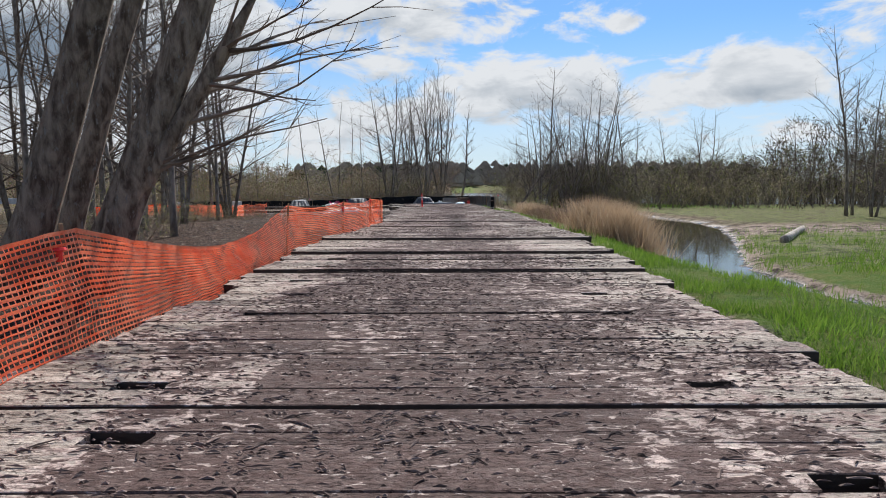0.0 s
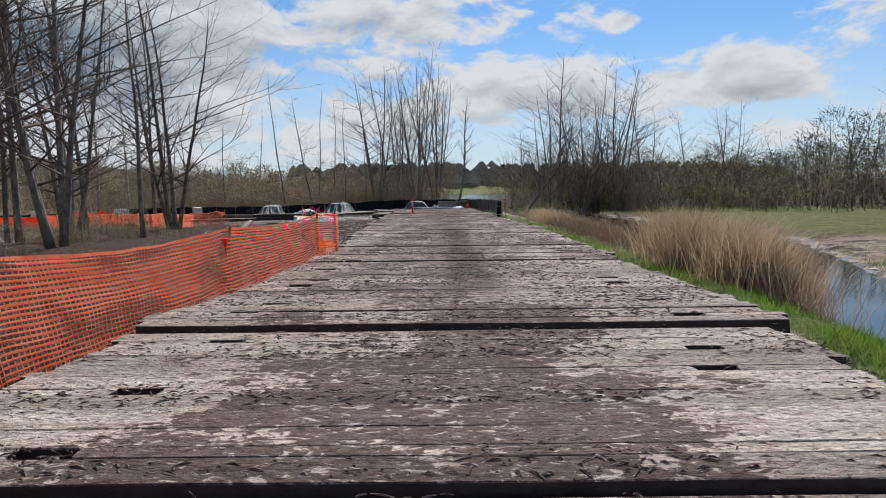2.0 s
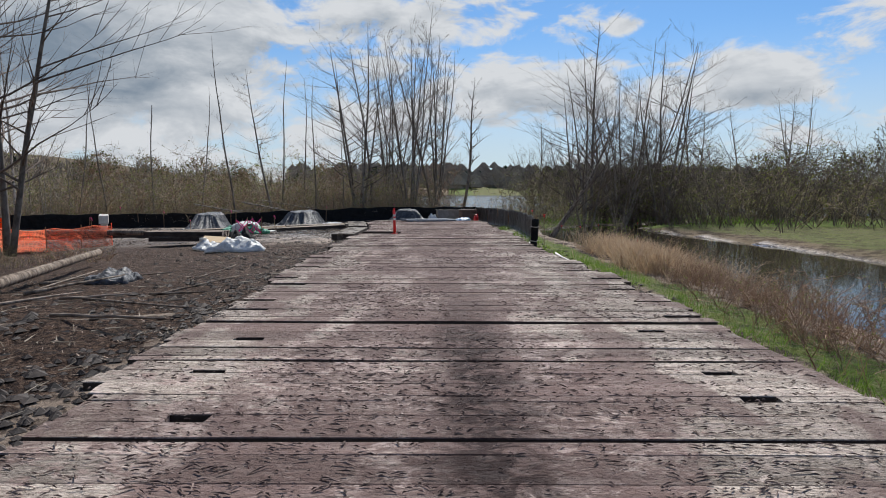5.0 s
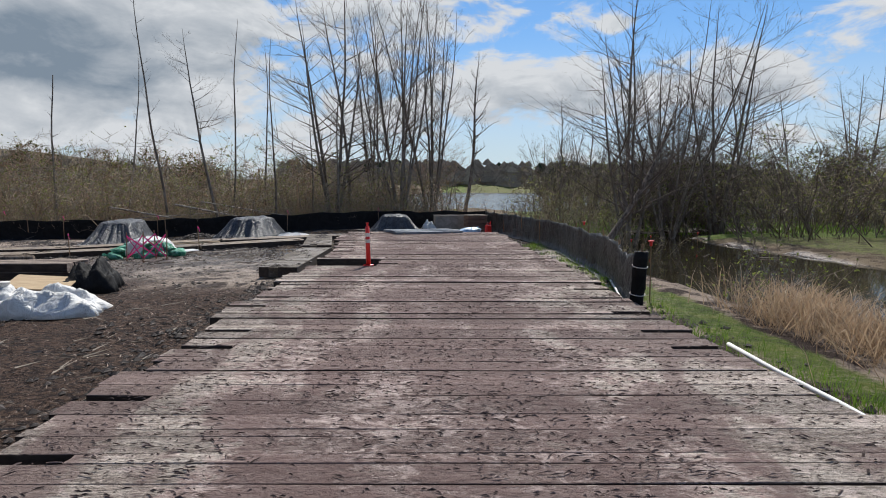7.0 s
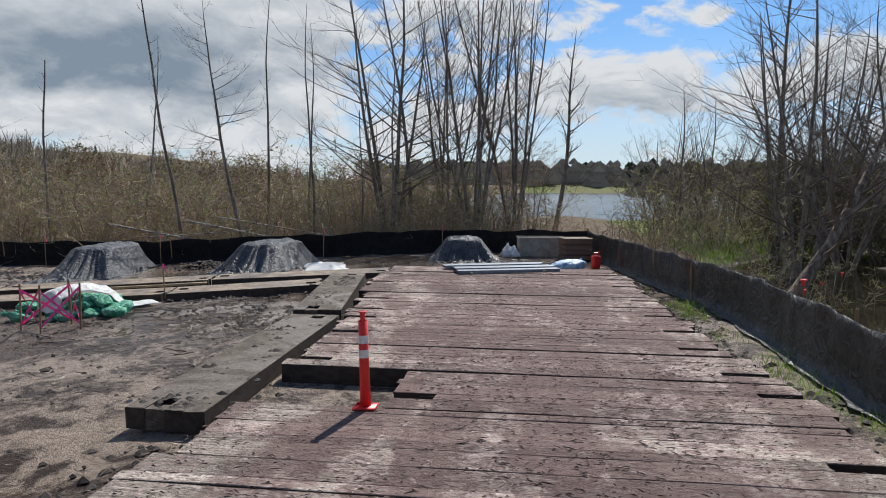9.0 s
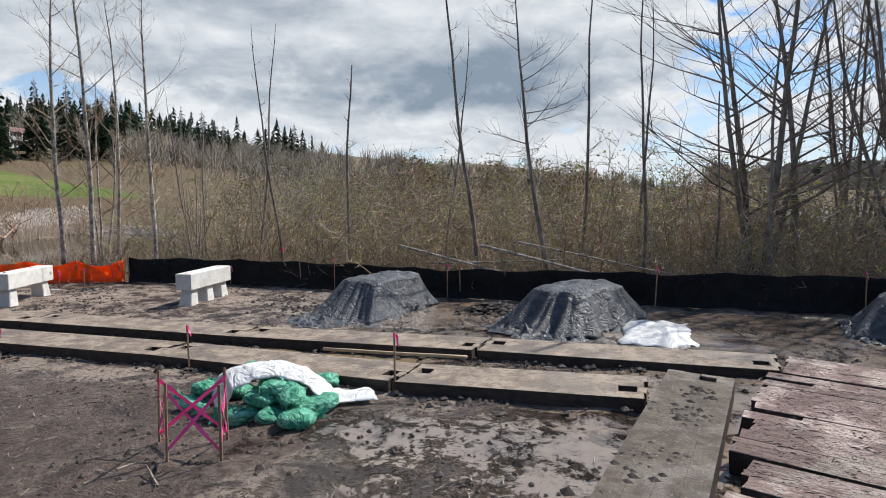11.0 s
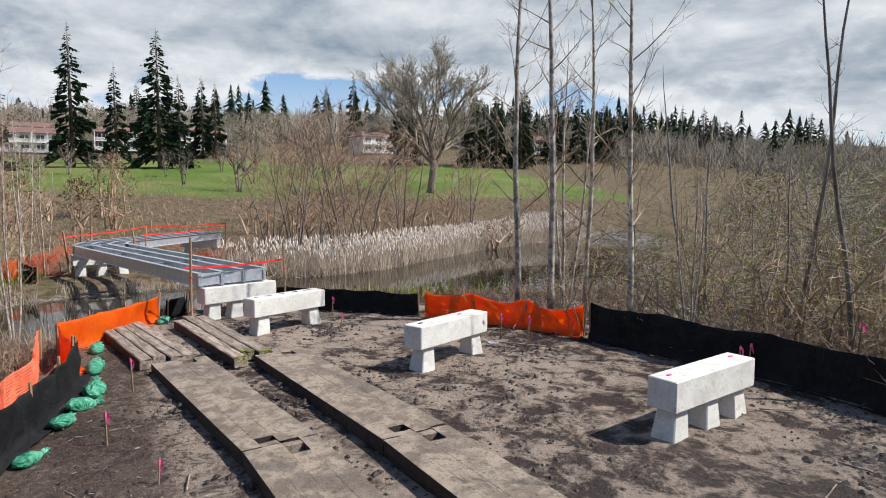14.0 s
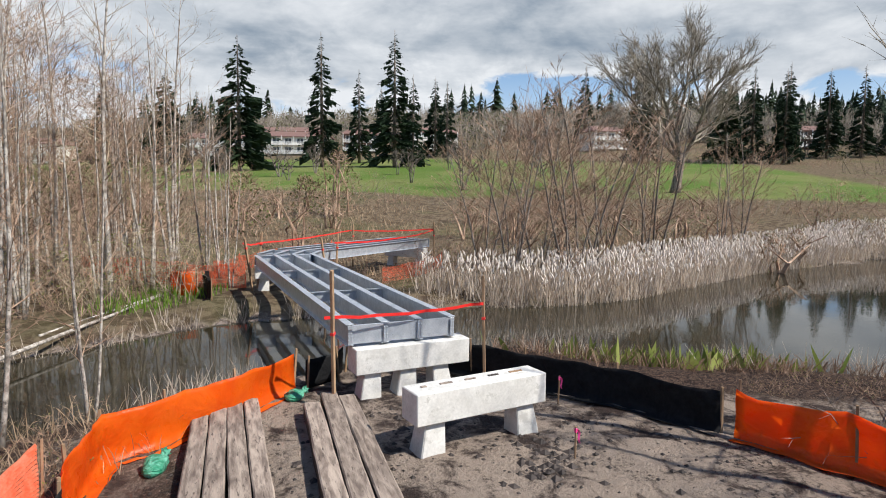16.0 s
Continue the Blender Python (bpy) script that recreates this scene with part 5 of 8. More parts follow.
def flag_stake(x, y, h=0.95, flag=True, lean=0.0, dx=1):
    ob = thing("flag_stake", "thin wooden survey stake with a pink ribbon flag", "survey stake", pose(x, y, ground_z(x, y, False) - 0.05, lean, lean * 0.6, RNG.uniform(0, 90)), "survey stakes")
    g = Geo()
    g.box(Matrix.Translation((0, 0, h / 2)), 0.032, 0.02, h, 0.004)
    part("stake", g, M_STAKE, ob)
    if flag:
        g = Geo()
        g.box(Matrix.Translation((0, 0, h - 0.06)), 0.04, 0.028, 0.07, 0.004)
        z = h - 0.04
        prev = None
        for i in range(5):
            t = i / 4
            c = Vector((0.02 + 0.05 * t * dx, 0.015 + 0.02 * math.sin(t * 6), z - 0.20 * t))
            w = 0.045 * (1 - 0.5 * t)
            row = (c - Vector((w / 2, 0, 0)), c + Vector((w / 2, 0.01, 0)))
            if prev:
                g.add([prev[0], prev[1], row[1], row[0]], [(0, 1, 2, 3)])
            prev = row
        part("ribbon_flag", g, M_PINK, ob)
    return ob


for x, y, h in ((-13.4, 56.75, 0.95), (-9.15, 57.9, 1.0), (-17.3, 54.85, 0.8), (-21.35, 52.05, 0.6), (-22.75, 63.7, 0.85), (-23.2, 64.2, 0.8), (-31.5, 55.3, 0.6),
                (-26.7, 60.4, 0.8), (-27.6, 59.9, 0.7), (-24.0, 51.6, 0.75), (-29.1, 55.6, 0.55), (-19.9, 53.2, 0.4)):
    flag_stake(x, y, h, True, R3.uniform(-5, 5))
for x, y in ((-3.3, 68.6), (-8.2, 67.9), (-14.6, 66.6), (-18.8, 65.5)):
    flag_stake(x, y, 1.25, True, R3.uniform(-3, 3))
flag_stake(-21.9, 65.6, 1.5, True, 4)


def ribbon_cross():
    """Four stakes wound with crossed pink ribbon."""
    ob = thing("ribbon_barrier", "stakes with crossed bright pink ribbon on mud", "barrier")
    corners = [(-10.2, 54.45), (-9.55, 54.2), (-8.95, 54.55), (-9.5, 55.0)]
    for x, y in corners:
        z0 = ground_z(x, y, False)
        g = Geo()
        g.box(Matrix.Translation((0, 0, 0.47)), 0.035, 0.022, 1.0, 0.004)
        o = part("stake", g, M_STAKE, ob)
        o.matrix_basis = pose(x, y, z0, R3.uniform(-4, 4), R3.uniform(-4, 4), 20)
    for (x0, y0), (x1, y1) in zip(corners, corners[1:] + corners[:1]):
        for a, b in ((0.12, 0.86), (0.86, 0.12)):
            p, q = Vector((x0, y0, ground_z(x0, y0, False) + a)), Vector((x1, y1, ground_z(x1, y1, False) + b))
            g = Geo()
            w = Vector((0, 0, 0.03))
            d = (q - p).normalized().cross(Vector((0, 0, 1))) * 0.012
            for i in range(7):
                s = p.lerp(q, i / 6)
                e = d * math.sin(i * 2.1)
                g.v.extend((s - w + e, s + w - e))
            g.f = [(2 * i, 2 * i + 2, 2 * i + 3, 2 * i + 1) for i in range(6)]
            part("ribbon", g, M_PINK, ob)


ribbon_cross()


def marker_post(x, y):
    """A red tubular road marker with pale bands on a flat foot."""
    ob = thing("road_marker", "red plastic road marker post with pale reflective bands", "marker post", pose(x, y, 0.0, 0, -1.5, 0))
    g = Geo()
    g.tube([(0, 0, 0.02), (0, 0, 0.5), (0, 0, 0.98)], [0.062, 0.055, 0.05], 16)
    g.tube([(0, 0, 0.98), (0, 0, 1.0), (0, 0, 1.06), (0, 0, 1.08)], [0.05, 0.028, 0.028, 0.05], 12)
    g.box(Matrix.Translation((0, 0, 0.015)), 0.26, 0.2, 0.03, 0.01)
    part("tube", g, M_RED, ob, "", True)
    for z in (0.62, 0.78):
        g = Geo()
        g.tube([(0, 0, z - 0.045), (0, 0, z + 0.045)], [0.0585, 0.057], 16, False)
        part("band", g, M_REFLECT, ob)


marker_post(-1.82, 49.72)

# ---- stores at the road's end ----


def steel_bundle():
    ob = thing("steel_channels", "bundle of galvanised steel channels on timbers", "steel bundle", pose(-0.75, 62.0, 0.0, 0, 0, 19), "")
    for i in range(5):
        g = Geo()
        m = Matrix.Translation((R3.uniform(-0.15, 0.15), -0.7 + i * 0.36, 0.09 + 0.03 * (i % 2)))
        g.box(m, 3.1, 0.3, 0.014)
        for s in (-1, 1):
            g.box(m @ Matrix.Translation((0, s * 0.15, -0.04)), 3.1, 0.012, 0.09)
        part("channel", g, M_STEEL_DULL, ob)
    for x in (-1.1, 1.1):
        g = Geo()
        g.box(Matrix.Translation((x, 0, 0.02)), 0.09, 1.9, 0.06, 0.006)
        part("bearer", g, M_PLANK, ob)


steel_bundle()


def trough(x, y, ang, sx, sy, h, material, label):
    ob = thing("trough", label, "trough", pose(x, y, ground_z(x, y, False), 0, 0, ang))
    g = Geo()
    t = 0.07
    for s in (-1, 1):
        g.box(Matrix.Translation((0, s * (sy - t) / 2, h / 2)), sx, t, h, 0.01)
        g.box(Matrix.Translation((s * (sx - t) / 2, 0, h / 2)), t, sy - 2 * t, h, 0.01)
    g.box(Matrix.Translation((0, 0, 0.05)), sx - 2 * t, sy - 2 * t, 0.1)
    part("body", g, material, ob)
    g = Geo()
    for s in (-1, 1):
        g.box(Matrix.Translation((0, s * (sy - t) / 2, h + 0.015)), sx + 0.06, t + 0.05, 0.03, 0.006)
    part("rim", g, material, ob)


trough(0.75, 68.6, 8, 1.9, 0.8, 0.75, M_GRIMY, "dirty grey concrete trough at the road end")


def crate():
    ob = thing("wooden_crate", "brown wooden crate with slatted sides", "crate", pose(2.0, 67.4, ground_z(2.0, 67.4, False), 0, 0, 14))
    for k in range(4):
        for s in (-1, 1):
            g = Geo()
            g.box(Matrix.Translation((0, s * 0.42, 0.11 + k * 0.2)), 1.05, 0.025, 0.17, 0.004)
            part("slat", g, M_BROWNWALL, ob)
            g = Geo()
            g.box(Matrix.Translation((s * 0.52, 0, 0.11 + k * 0.2)), 0.025, 0.82, 0.17, 0.004)
            part("slat", g, M_BROWNWALL, ob)
    g = Geo()
    g.box(Matrix.Translation((0, 0, 0.83)), 1.12, 0.9, 0.03, 0.004)
    part("lid", g, M_PLANK, ob)


crate()
crumpled("supply_bag", "white plastic bag by the trough", "bag", -0.5, 68.2, 10, 0.35, 0.35, 0.42, M_WHITE, 31)
for i, (x, y) in enumerate(((1.35, 63.9), (1.75, 64.05))):
    sandbag(x, y, ground_z(x, y, False), 20 + i * 50, 1.6, R3, "blue and white supply bag on the road end", M_BLUE)


def fuel_can(x, y):
    ob = thing("fuel_can", "red plastic fuel can by the fence", "fuel can", pose(x, y, ground_z(x, y, False), 0, 0, 25))
    g = Geo()
    g.box(Matrix.Translation((0, 0, 0.24)), 0.3, 0.22, 0.46, 0.05)
    part("body", g, M_RED, ob)
    g = Geo()
    g.tube([(-0.1, 0, 0.47), (-0.08, 0, 0.55), (0.06, 0, 0.56), (0.1, 0, 0.47)], [0.02] * 4, 8)
    part("handle", g, M_RED, ob)
    g = Geo()
    g.tube([(0.1, 0, 0.46), (0.13, 0, 0.66)], [0.028, 0.016], 8)
    part("spout", g, M_RED, ob)


fuel_can(2.45, 64.6)


def timber_stack():
    for i in range(3):
        g = timber_geo(3.2, 0.28, 0.2, R3, 4)
        o = part("stacked_timber", g, M_PLANK)
        o.matrix_basis = pose(-10.6, 49.2 + i * 0.3, 0.1, 0, 0, 4 + i)
        tagged(o, "grey timber in a low stack on litter", "timber", "stacked timbers")
        g = timber_geo(3.0, 0.28, 0.2, R3, 4)
        o = part("stacked_timber", g, M_PLANK)
        o.matrix_basis = pose(-10.5, 49.2 + i * 0.3, -0.11, 0, 0, 5)
        tagged(o, "grey timber in a low stack on litter", "timber", "stacked timbers")
    g = Geo()
    g.box(Matrix.Translation((0, 0, 0)), 1.22, 0.8, 0.018)
    o = part("plywood_board", g, M_PLY)
    o.matrix_basis = pose(-8.5, 47.4, -0.1, 12, 4, 10)
    tagged(o, "pale plywood board propped on the ground", "board")
    g = Geo()
    g.tube([(0, 0, 0), (0, 0, 0.3), (0, 0, 0.31)], [0.13, 0.14, 0.145], 14)
    o = part("bucket", g, M_CONC, None, "", True)
    o.matrix_basis = pose(-8.85, 46.7, -0.3)
    tagged(o, "dusty pale bucket by the board", "bucket")


timber_stack()


def shovel():
    ob = thing("shovel", "wooden-handled shovel lying on the mud", "shovel", pose(-26.4, 60.0, ground_z(-26.4, 60, False) + 0.06, 0, 0, 62))
    g = Geo()
    g.tube([(-0.45, 0, 0.03), (0.75, 0, 0.02)], [0.018, 0.016], 8)
    part("shaft", g, M_STAKE, ob)
    g = Geo()
    for i in range(6):
        for s in (-1, 1):
            t = i / 5
            g.v.append((-0.45 - 0.3 * t, s * 0.11 * (1 - 0.5 * t * t), 0.02 - 0.02 * math.sin(t * 3)))
    g.f = [(2 * i, 2 * i + 1, 2 * i + 3, 2 * i + 2) for i in range(5)]
    o = part("blade", g, M_STEEL, ob)
    o.modifiers.new("thick", "SOLIDIFY").thickness = 0.004


shovel()


def lying_pole(name, label, cat, p, q, r, material, r2=None):
    g = Geo()
    P, Q = Vector(p), Vector(q)
    n = 5
    g.tube([P.lerp(Q, i / n) + Vector((0, 0, 0.02 * noise.noise((i, p[0], p[1])))) for i in range(n + 1)], [r + ((r2 or r) - r) * i / n for i in range(n + 1)], 8)
    return tagged(part(name, g, material, None, "", True), label, cat)


lying_pole("pipe", "thin pale plastic pipe along the road edge", "pipe", (3.62, 36.5, -0.10), (3.7, 42.2, -0.10), 0.028, M_WHITEPAINT)
lying_pole("pipe", "thin pale plastic pipe along the road edge", "pipe", (3.35, 45.7, -0.12), (3.85, 48.2, -0.14), 0.024, M_WHITEPAINT)
lying_pole("log", "bleached log lying on the grass bank", "log", (12.9, 23.2, ground_z(12.9, 23.2) + 0.1), (17.2, 29.5, ground_z(17.2, 29.5) + 0.14), 0.17, M_BIRCH, 0.14)
lying_pole("log", "muddy log on litter", "log", (-7.9, 33.2, -0.06), (-10.2, 42.0, -0.08), 0.13, M_BARK, 0.1)
lying_pole("log", "muddy log at the road edge", "log", (-6.2, 31.0, -0.08), (-3.6, 32.1, -0.08), 0.1, M_BARK, 0.08)
lying_pole("log", "dark fallen log by the trees", "log", (-20, 50.5, -0.1), (-11.5, 51.8, -0.1), 0.16, M_BARK, 0.1)
for i in range(14):
    a, L = R3.gauss(0.4, 0.9), R3.uniform(0.7, 2.6)
    x, y = R3.uniform(-10.5, -5), R3.uniform(30.5, 38.5)
    z = ground_z(x, y) + 0.06
    lying_pole("dead_branch", "dead branch dropped on the muddy litter", "branch", (x, y, z), (x + math.cos(a) * L, y + math.sin(a) * L, z + R3.uniform(0.0, 0.15)), R3.uniform(0.02, 0.05), R3.choice((M_BARK, M_PLANK)), 0.012)
lying_pole("pale_stick", "pale round stick in the wet track", "stick", (-9.0, 59.75, -0.27), (-11.9, 58.8, -0.36), 0.035, M_PLY)
for i in range(26):
    x, y = R3.uniform(-24, -5), R3.uniform(51, 66)
    if abs(y - (61 + (x + 5) * 0.36)) < 3.2:
        y = R3.uniform(51, 54.5)
    a = R3.uniform(0, 3.1)
    L = R3.uniform(0.2, 0.7)
    z = ground_z(x, y) + 0.03
    lying_pole("stick", "short bleached stick on mud", "stick", (x, y, z), (x + math.cos(a) * L, y + math.sin(a) * L, z + 0.01), 0.014, M_PLANK, 0.01)

# ---- puddles and litter on the mud ----


def puddle(x, y, ang, sx, sy, seed, up=0.0):
    """A shallow irregular sheet of brown water in a dip of the mud."""
    g = Geo()
    n = 36
    g.v.append((0, 0, 0))
    for i in range(n):
        a = 2 * math.pi * i / n
        r = 1 + 0.35 * noise.noise((math.cos(a) * 1.5, math.sin(a) * 1.5, seed)) + 0.12 * noise.noise((math.cos(a) * 5, math.sin(a) * 5, seed))
        g.v.append((math.cos(a) * sx * r, math.sin(a) * sy * r, 0))
    g.f = [(0, 1 + i, 1 + (i + 1) % n) for i in range(n)]
    o = part("water_puddle", g, M_PUDDLE)
    o.matrix_basis = pose(x, y, ground_z(x, y, False) + 0.012 + up, 0, 0, ang)
    tagged(o, "shallow brown puddle on churned mud", "puddle", kind="structure")


for k, (x, y, ang, sx, sy) in enumerate(((-10.0, 59.3, 15, 0.75, 0.3), (-11.3, 59.0, 14, 0.85, 0.34), (-12.7, 58.65, 14, 0.8, 0.33), (-14.0, 58.35, 12, 0.7, 0.3), (-13.6, 64.3, 70, 0.9, 0.45),
                                         (-14.3, 62.55, 10, 0.8, 0.35), (-12.9, 65.9, 30, 0.7, 0.3), (-10.9, 66.9, 20, 0.9, 0.3))):
    puddle(x, y, ang, sx, sy, k * 3.7)


def twig_litter():
    rng = random.Random(41)
    g = Geo()
    for i in range(1500):
        x, y = (rng.uniform(-25, -5), rng.uniform(50, 57)) if i % 3 else (rng.uniform(-28, -4), rng.uniform(52, 67))
        if clearing(x, y) < 0.8:
            continue
        a, L = rng.uniform(0, 6.283), 0.05 + abs(rng.gauss(0, 0.13))
        z = ground_z(x, y) + 0.02
        g.spike(Vector((x, y, z)), Vector((x + math.cos(a) * L, y + math.sin(a) * L, z + rng.uniform(-0.01, 0.03))), rng.uniform(0.004, 0.011))
    for i in range(1600):
        x, y = -3.0 - abs(rng.gauss(0, 4.0)), rng.uniform(8, 49)
        if x > lerp_path(EDGE_L, y) - 0.1:
            continue
        a, L = rng.uniform(0, 6.283), 0.06 + abs(rng.gauss(0, 0.2))
        z = ground_z(x, y) + 0.025
        g.spike(Vector((x, y, z)), Vector((x + math.cos(a) * L, y + math.sin(a) * L, z + rng.uniform(-0.01, 0.06))), rng.uniform(0.005, 0.014))
    tagged(part("twig_litter", g, M_TWIG_GREY), "broken twigs and straw strewn over the mud", "litter", kind="stuff")
    g = Geo()
    p, pts = Vector((0, 0, 0)), []
    for i in range(60):
        p = Vector((0.45 * math.sin(i * 0.9) * rng.random(), 0.25 * math.cos(i * 1.3) * rng.random(), 0.02 + 0.04 * rng.random()))
        pts.append(p)
    g.tube(pts, [0.006] * 60, 4, False)
    o = part("red_cord", g, M_RED)
    o.matrix_basis = pose(-18.5, 53.9, ground_z(-18.5, 53.9, False) + 0.02, 0, 0, 40)
    tagged(o, "tangled red cord dropped on the mud", "cord")


twig_litter()

# ---- loose bits on road and mud ----


def scatter_chips():
    rng = random.Random(3)
    g = Geo()
    for i in range(46000):
        y = rng.triangular(0.5, 62, 5) if i % 3 else rng.uniform(0, 62)
        x = rng.uniform(lerp_path(EDGE_L, y) + 0.05, lerp_path(EDGE_R, y) - 0.05)
        if noise.noise((x * 0.7, y * 0.5, 2)) < rng.uniform(-0.6, 0.25) or (-3.7 < x < -1.5 and 49.6 < y < 51.3) or any(a - 0.04 < y < a + w_ + 0.04 for a, w_ in WIDE.items()):
            continue
        a, L, w = rng.gauss(0, 0.55), 0.015 + abs(rng.gauss(0, 0.05)), rng.uniform(0.006, 0.02)
        z, t = 0.008 + lerp_path(RISE, y) + rng.uniform(0, 0.004), rng.uniform(-0.1, 0.1)
        c, s = math.cos(a), math.sin(a)
        p = [Vector((x + c * u * L / 2 - s * v * w / 2, y + s * u * L / 2 + c * v * w / 2, z + t * u * L / 2 + h)) for u, v, h in ((-1, -0.6, 0), (1, -1, 0), (0.8, 0.8, 0), (-1, 1, 0), (0, 0, 0.009))]
        g.add(p, [(0, 1, 4), (1, 2, 4), (2, 3, 4), (3, 0, 4)])
    tagged(part("bark_chips", g, M_CHIP), "bark chips and wood shreds trodden over the timber road", "chips", kind="stuff")
    g = Geo()
    for i in range(15000):
        x, y = (rng.uniform(-16, -2.9), rng.uniform(2, 50)) if i % 2 else (rng.uniform(-9, -2.9), rng.uniform(8, 48))
        if noise.noise((x * 0.6, y * 0.6, 5)) < rng.uniform(-0.5, 0.3):
            continue
        if x > lerp_path(EDGE_L, y) - 0.15:
            continue
        a, L, w = rng.uniform(0, 6.3), rng.uniform(0.02, 0.085), rng.uniform(0.006, 0.02)
        z, t = ground_z(x, y) + 0.02, rng.uniform(-0.5, 0.5)
        c, s = math.cos(a), math.sin(a)
        g.add([Vector((x + c * u * L / 2 - s * v * w / 2, y + s * u * L / 2 + c * v * w / 2, z + t * u * L / 2 + 0.01)) for u, v in ((-1, -0.6), (1, -1), (0.8, 0.8), (-1, 1))], [(0, 1, 2, 3)])
    tagged(part("leaf_litter", g, M_LITTER), "dead leaves and wood chips on the ground", "litter", kind="stuff")
    g = Geo()
    spots = [(-12.0, 65.3, 1.1, 420), (-18.8, 63.3, 0.9, 80), (-17.0, 62.5, 0.8, 60), (-22.0, 62.6, 0.6, 60), (-26, 60.4, 0.9, 60), (-29.0, 55.2, 1.0, 90), (-30.3, 53.0, 0.7, 60)]
    for cx, cy, r, n in spots:
        for i in range(n):
            x, y = cx + rng.gauss(0, r * 0.5), cy + rng.gauss(0, r * 0.4)
            pile = 0.25 * math.exp(-((x - cx) ** 2 + (y - cy) ** 2) / (r * r * 0.5)) if n > 100 else 0
            g.lump((x, y, ground_z(x, y) + pile * rng.random()), rng.uniform(0.03, 0.12), rng)
    for line in (TRACK_A, TRACK_B):
        for (x0, y0, z0), (x1, y1, z1) in zip(line, line[1:]):
            d = Vector((x1 - x0, y1 - y0)).normalized()
            for i in range(190):
                t, s = rng.random(), rng.choice((-1, 1)) * (0.58 + abs(rng.gauss(0, 0.22)))
                if noise.noise((x0 + t * 5, y0 + t * 3, s * 2)) < rng.uniform(-0.2, 0.35):
                    continue
                x, y = x0 + (x1 - x0) * t - d.y * s, y0 + (y1 - y0) * t + d.x * s
                g.lump((x, y, ground_z(x, y) + rng.uniform(0, 0.06)), rng.uniform(0.025, 0.095), rng)
    for i in range(11000):
        x, y = rng.uniform(-31, -3), rng.uniform(50, 67)
        if clearing(x, y) < 0.9 or noise.noise((x * 0.35, y * 0.35, 7)) < rng.uniform(-0.3, 0.35):
            continue
        g.lump((x, y, ground_z(x, y) + 0.005), abs(rng.gauss(0.0, 0.032)) + 0.010, rng)
    for i in range(900):
        y = rng.uniform(49.4, 60)
        x = lerp_path([(49, -4.02), (54.7, -4.06), (60.2, -4.95)], y) + rng.gauss(0, 0.3)
        if noise.noise((x * 1.4, y * 1.4, 21)) > rng.uniform(-0.1, 0.4):
            g.lump((x, y, 0.0 if y < 54.7 else 0.05), abs(rng.gauss(0, 0.03)) + 0.012, rng, 0.5)
    for i in range(700):
        x, y = -2.5 - abs(rng.gauss(0, 2.2)), rng.uniform(23, 35)
        if noise.noise((x * 0.8, y * 0.8, 11)) > rng.uniform(-0.2, 0.4):
            g.lump((x, y, ground_z(x, y) + 0.01), rng.uniform(0.03, 0.14), rng, 0.45)
    for i in range(2600):
        x, y = -2.6 - abs(rng.gauss(0, 3.6)), rng.uniform(22, 49)
        if x < lerp_path(EDGE_L, y) - 0.1 and noise.noise((x * 0.5, y * 0.5, 17)) > rng.uniform(-0.2, 0.4):
            g.lump((x, y, ground_z(x, y) + 0.01), abs(rng.gauss(0, 0.045)) + 0.015, rng, 0.6)
    for i in range(900):
        y = rng.uniform(33, 62)
        x = lerp_path(EDGE_R, y) + abs(rng.gauss(0.15, 0.25))
        g.lump((x, y, ground_z(x, y) + 0.01), rng.uniform(0.02, 0.09), rng)
        y = rng.uniform(26, 49)
        x = lerp_path(EDGE_L, y) - abs(rng.gauss(0.1, 0.5))
        g.lump((x, y, ground_z(x, y) + 0.01), rng.uniform(0.02, 0.08), rng)
    tagged(part("mud_clods", g, M_CLOD), "dark mud clods churned up beside the mats", "clods", kind="stuff")


scatter_chips()

# ---- bare trees ----


def limb_points(start, d, length, segs, rng, wander, lift):
    pts, p, d = [Vector(start)], Vector(start), Vector(d).normalized()
    for i in range(segs):
        d = (d + Vector((rng.uniform(-1, 1), rng.uniform(-1, 1), rng.uniform(-1, 1))) * wander + Vector((0, 0, lift))).normalized()
        p = p + d * (length / segs)
        pts.append(p.copy())
    return pts


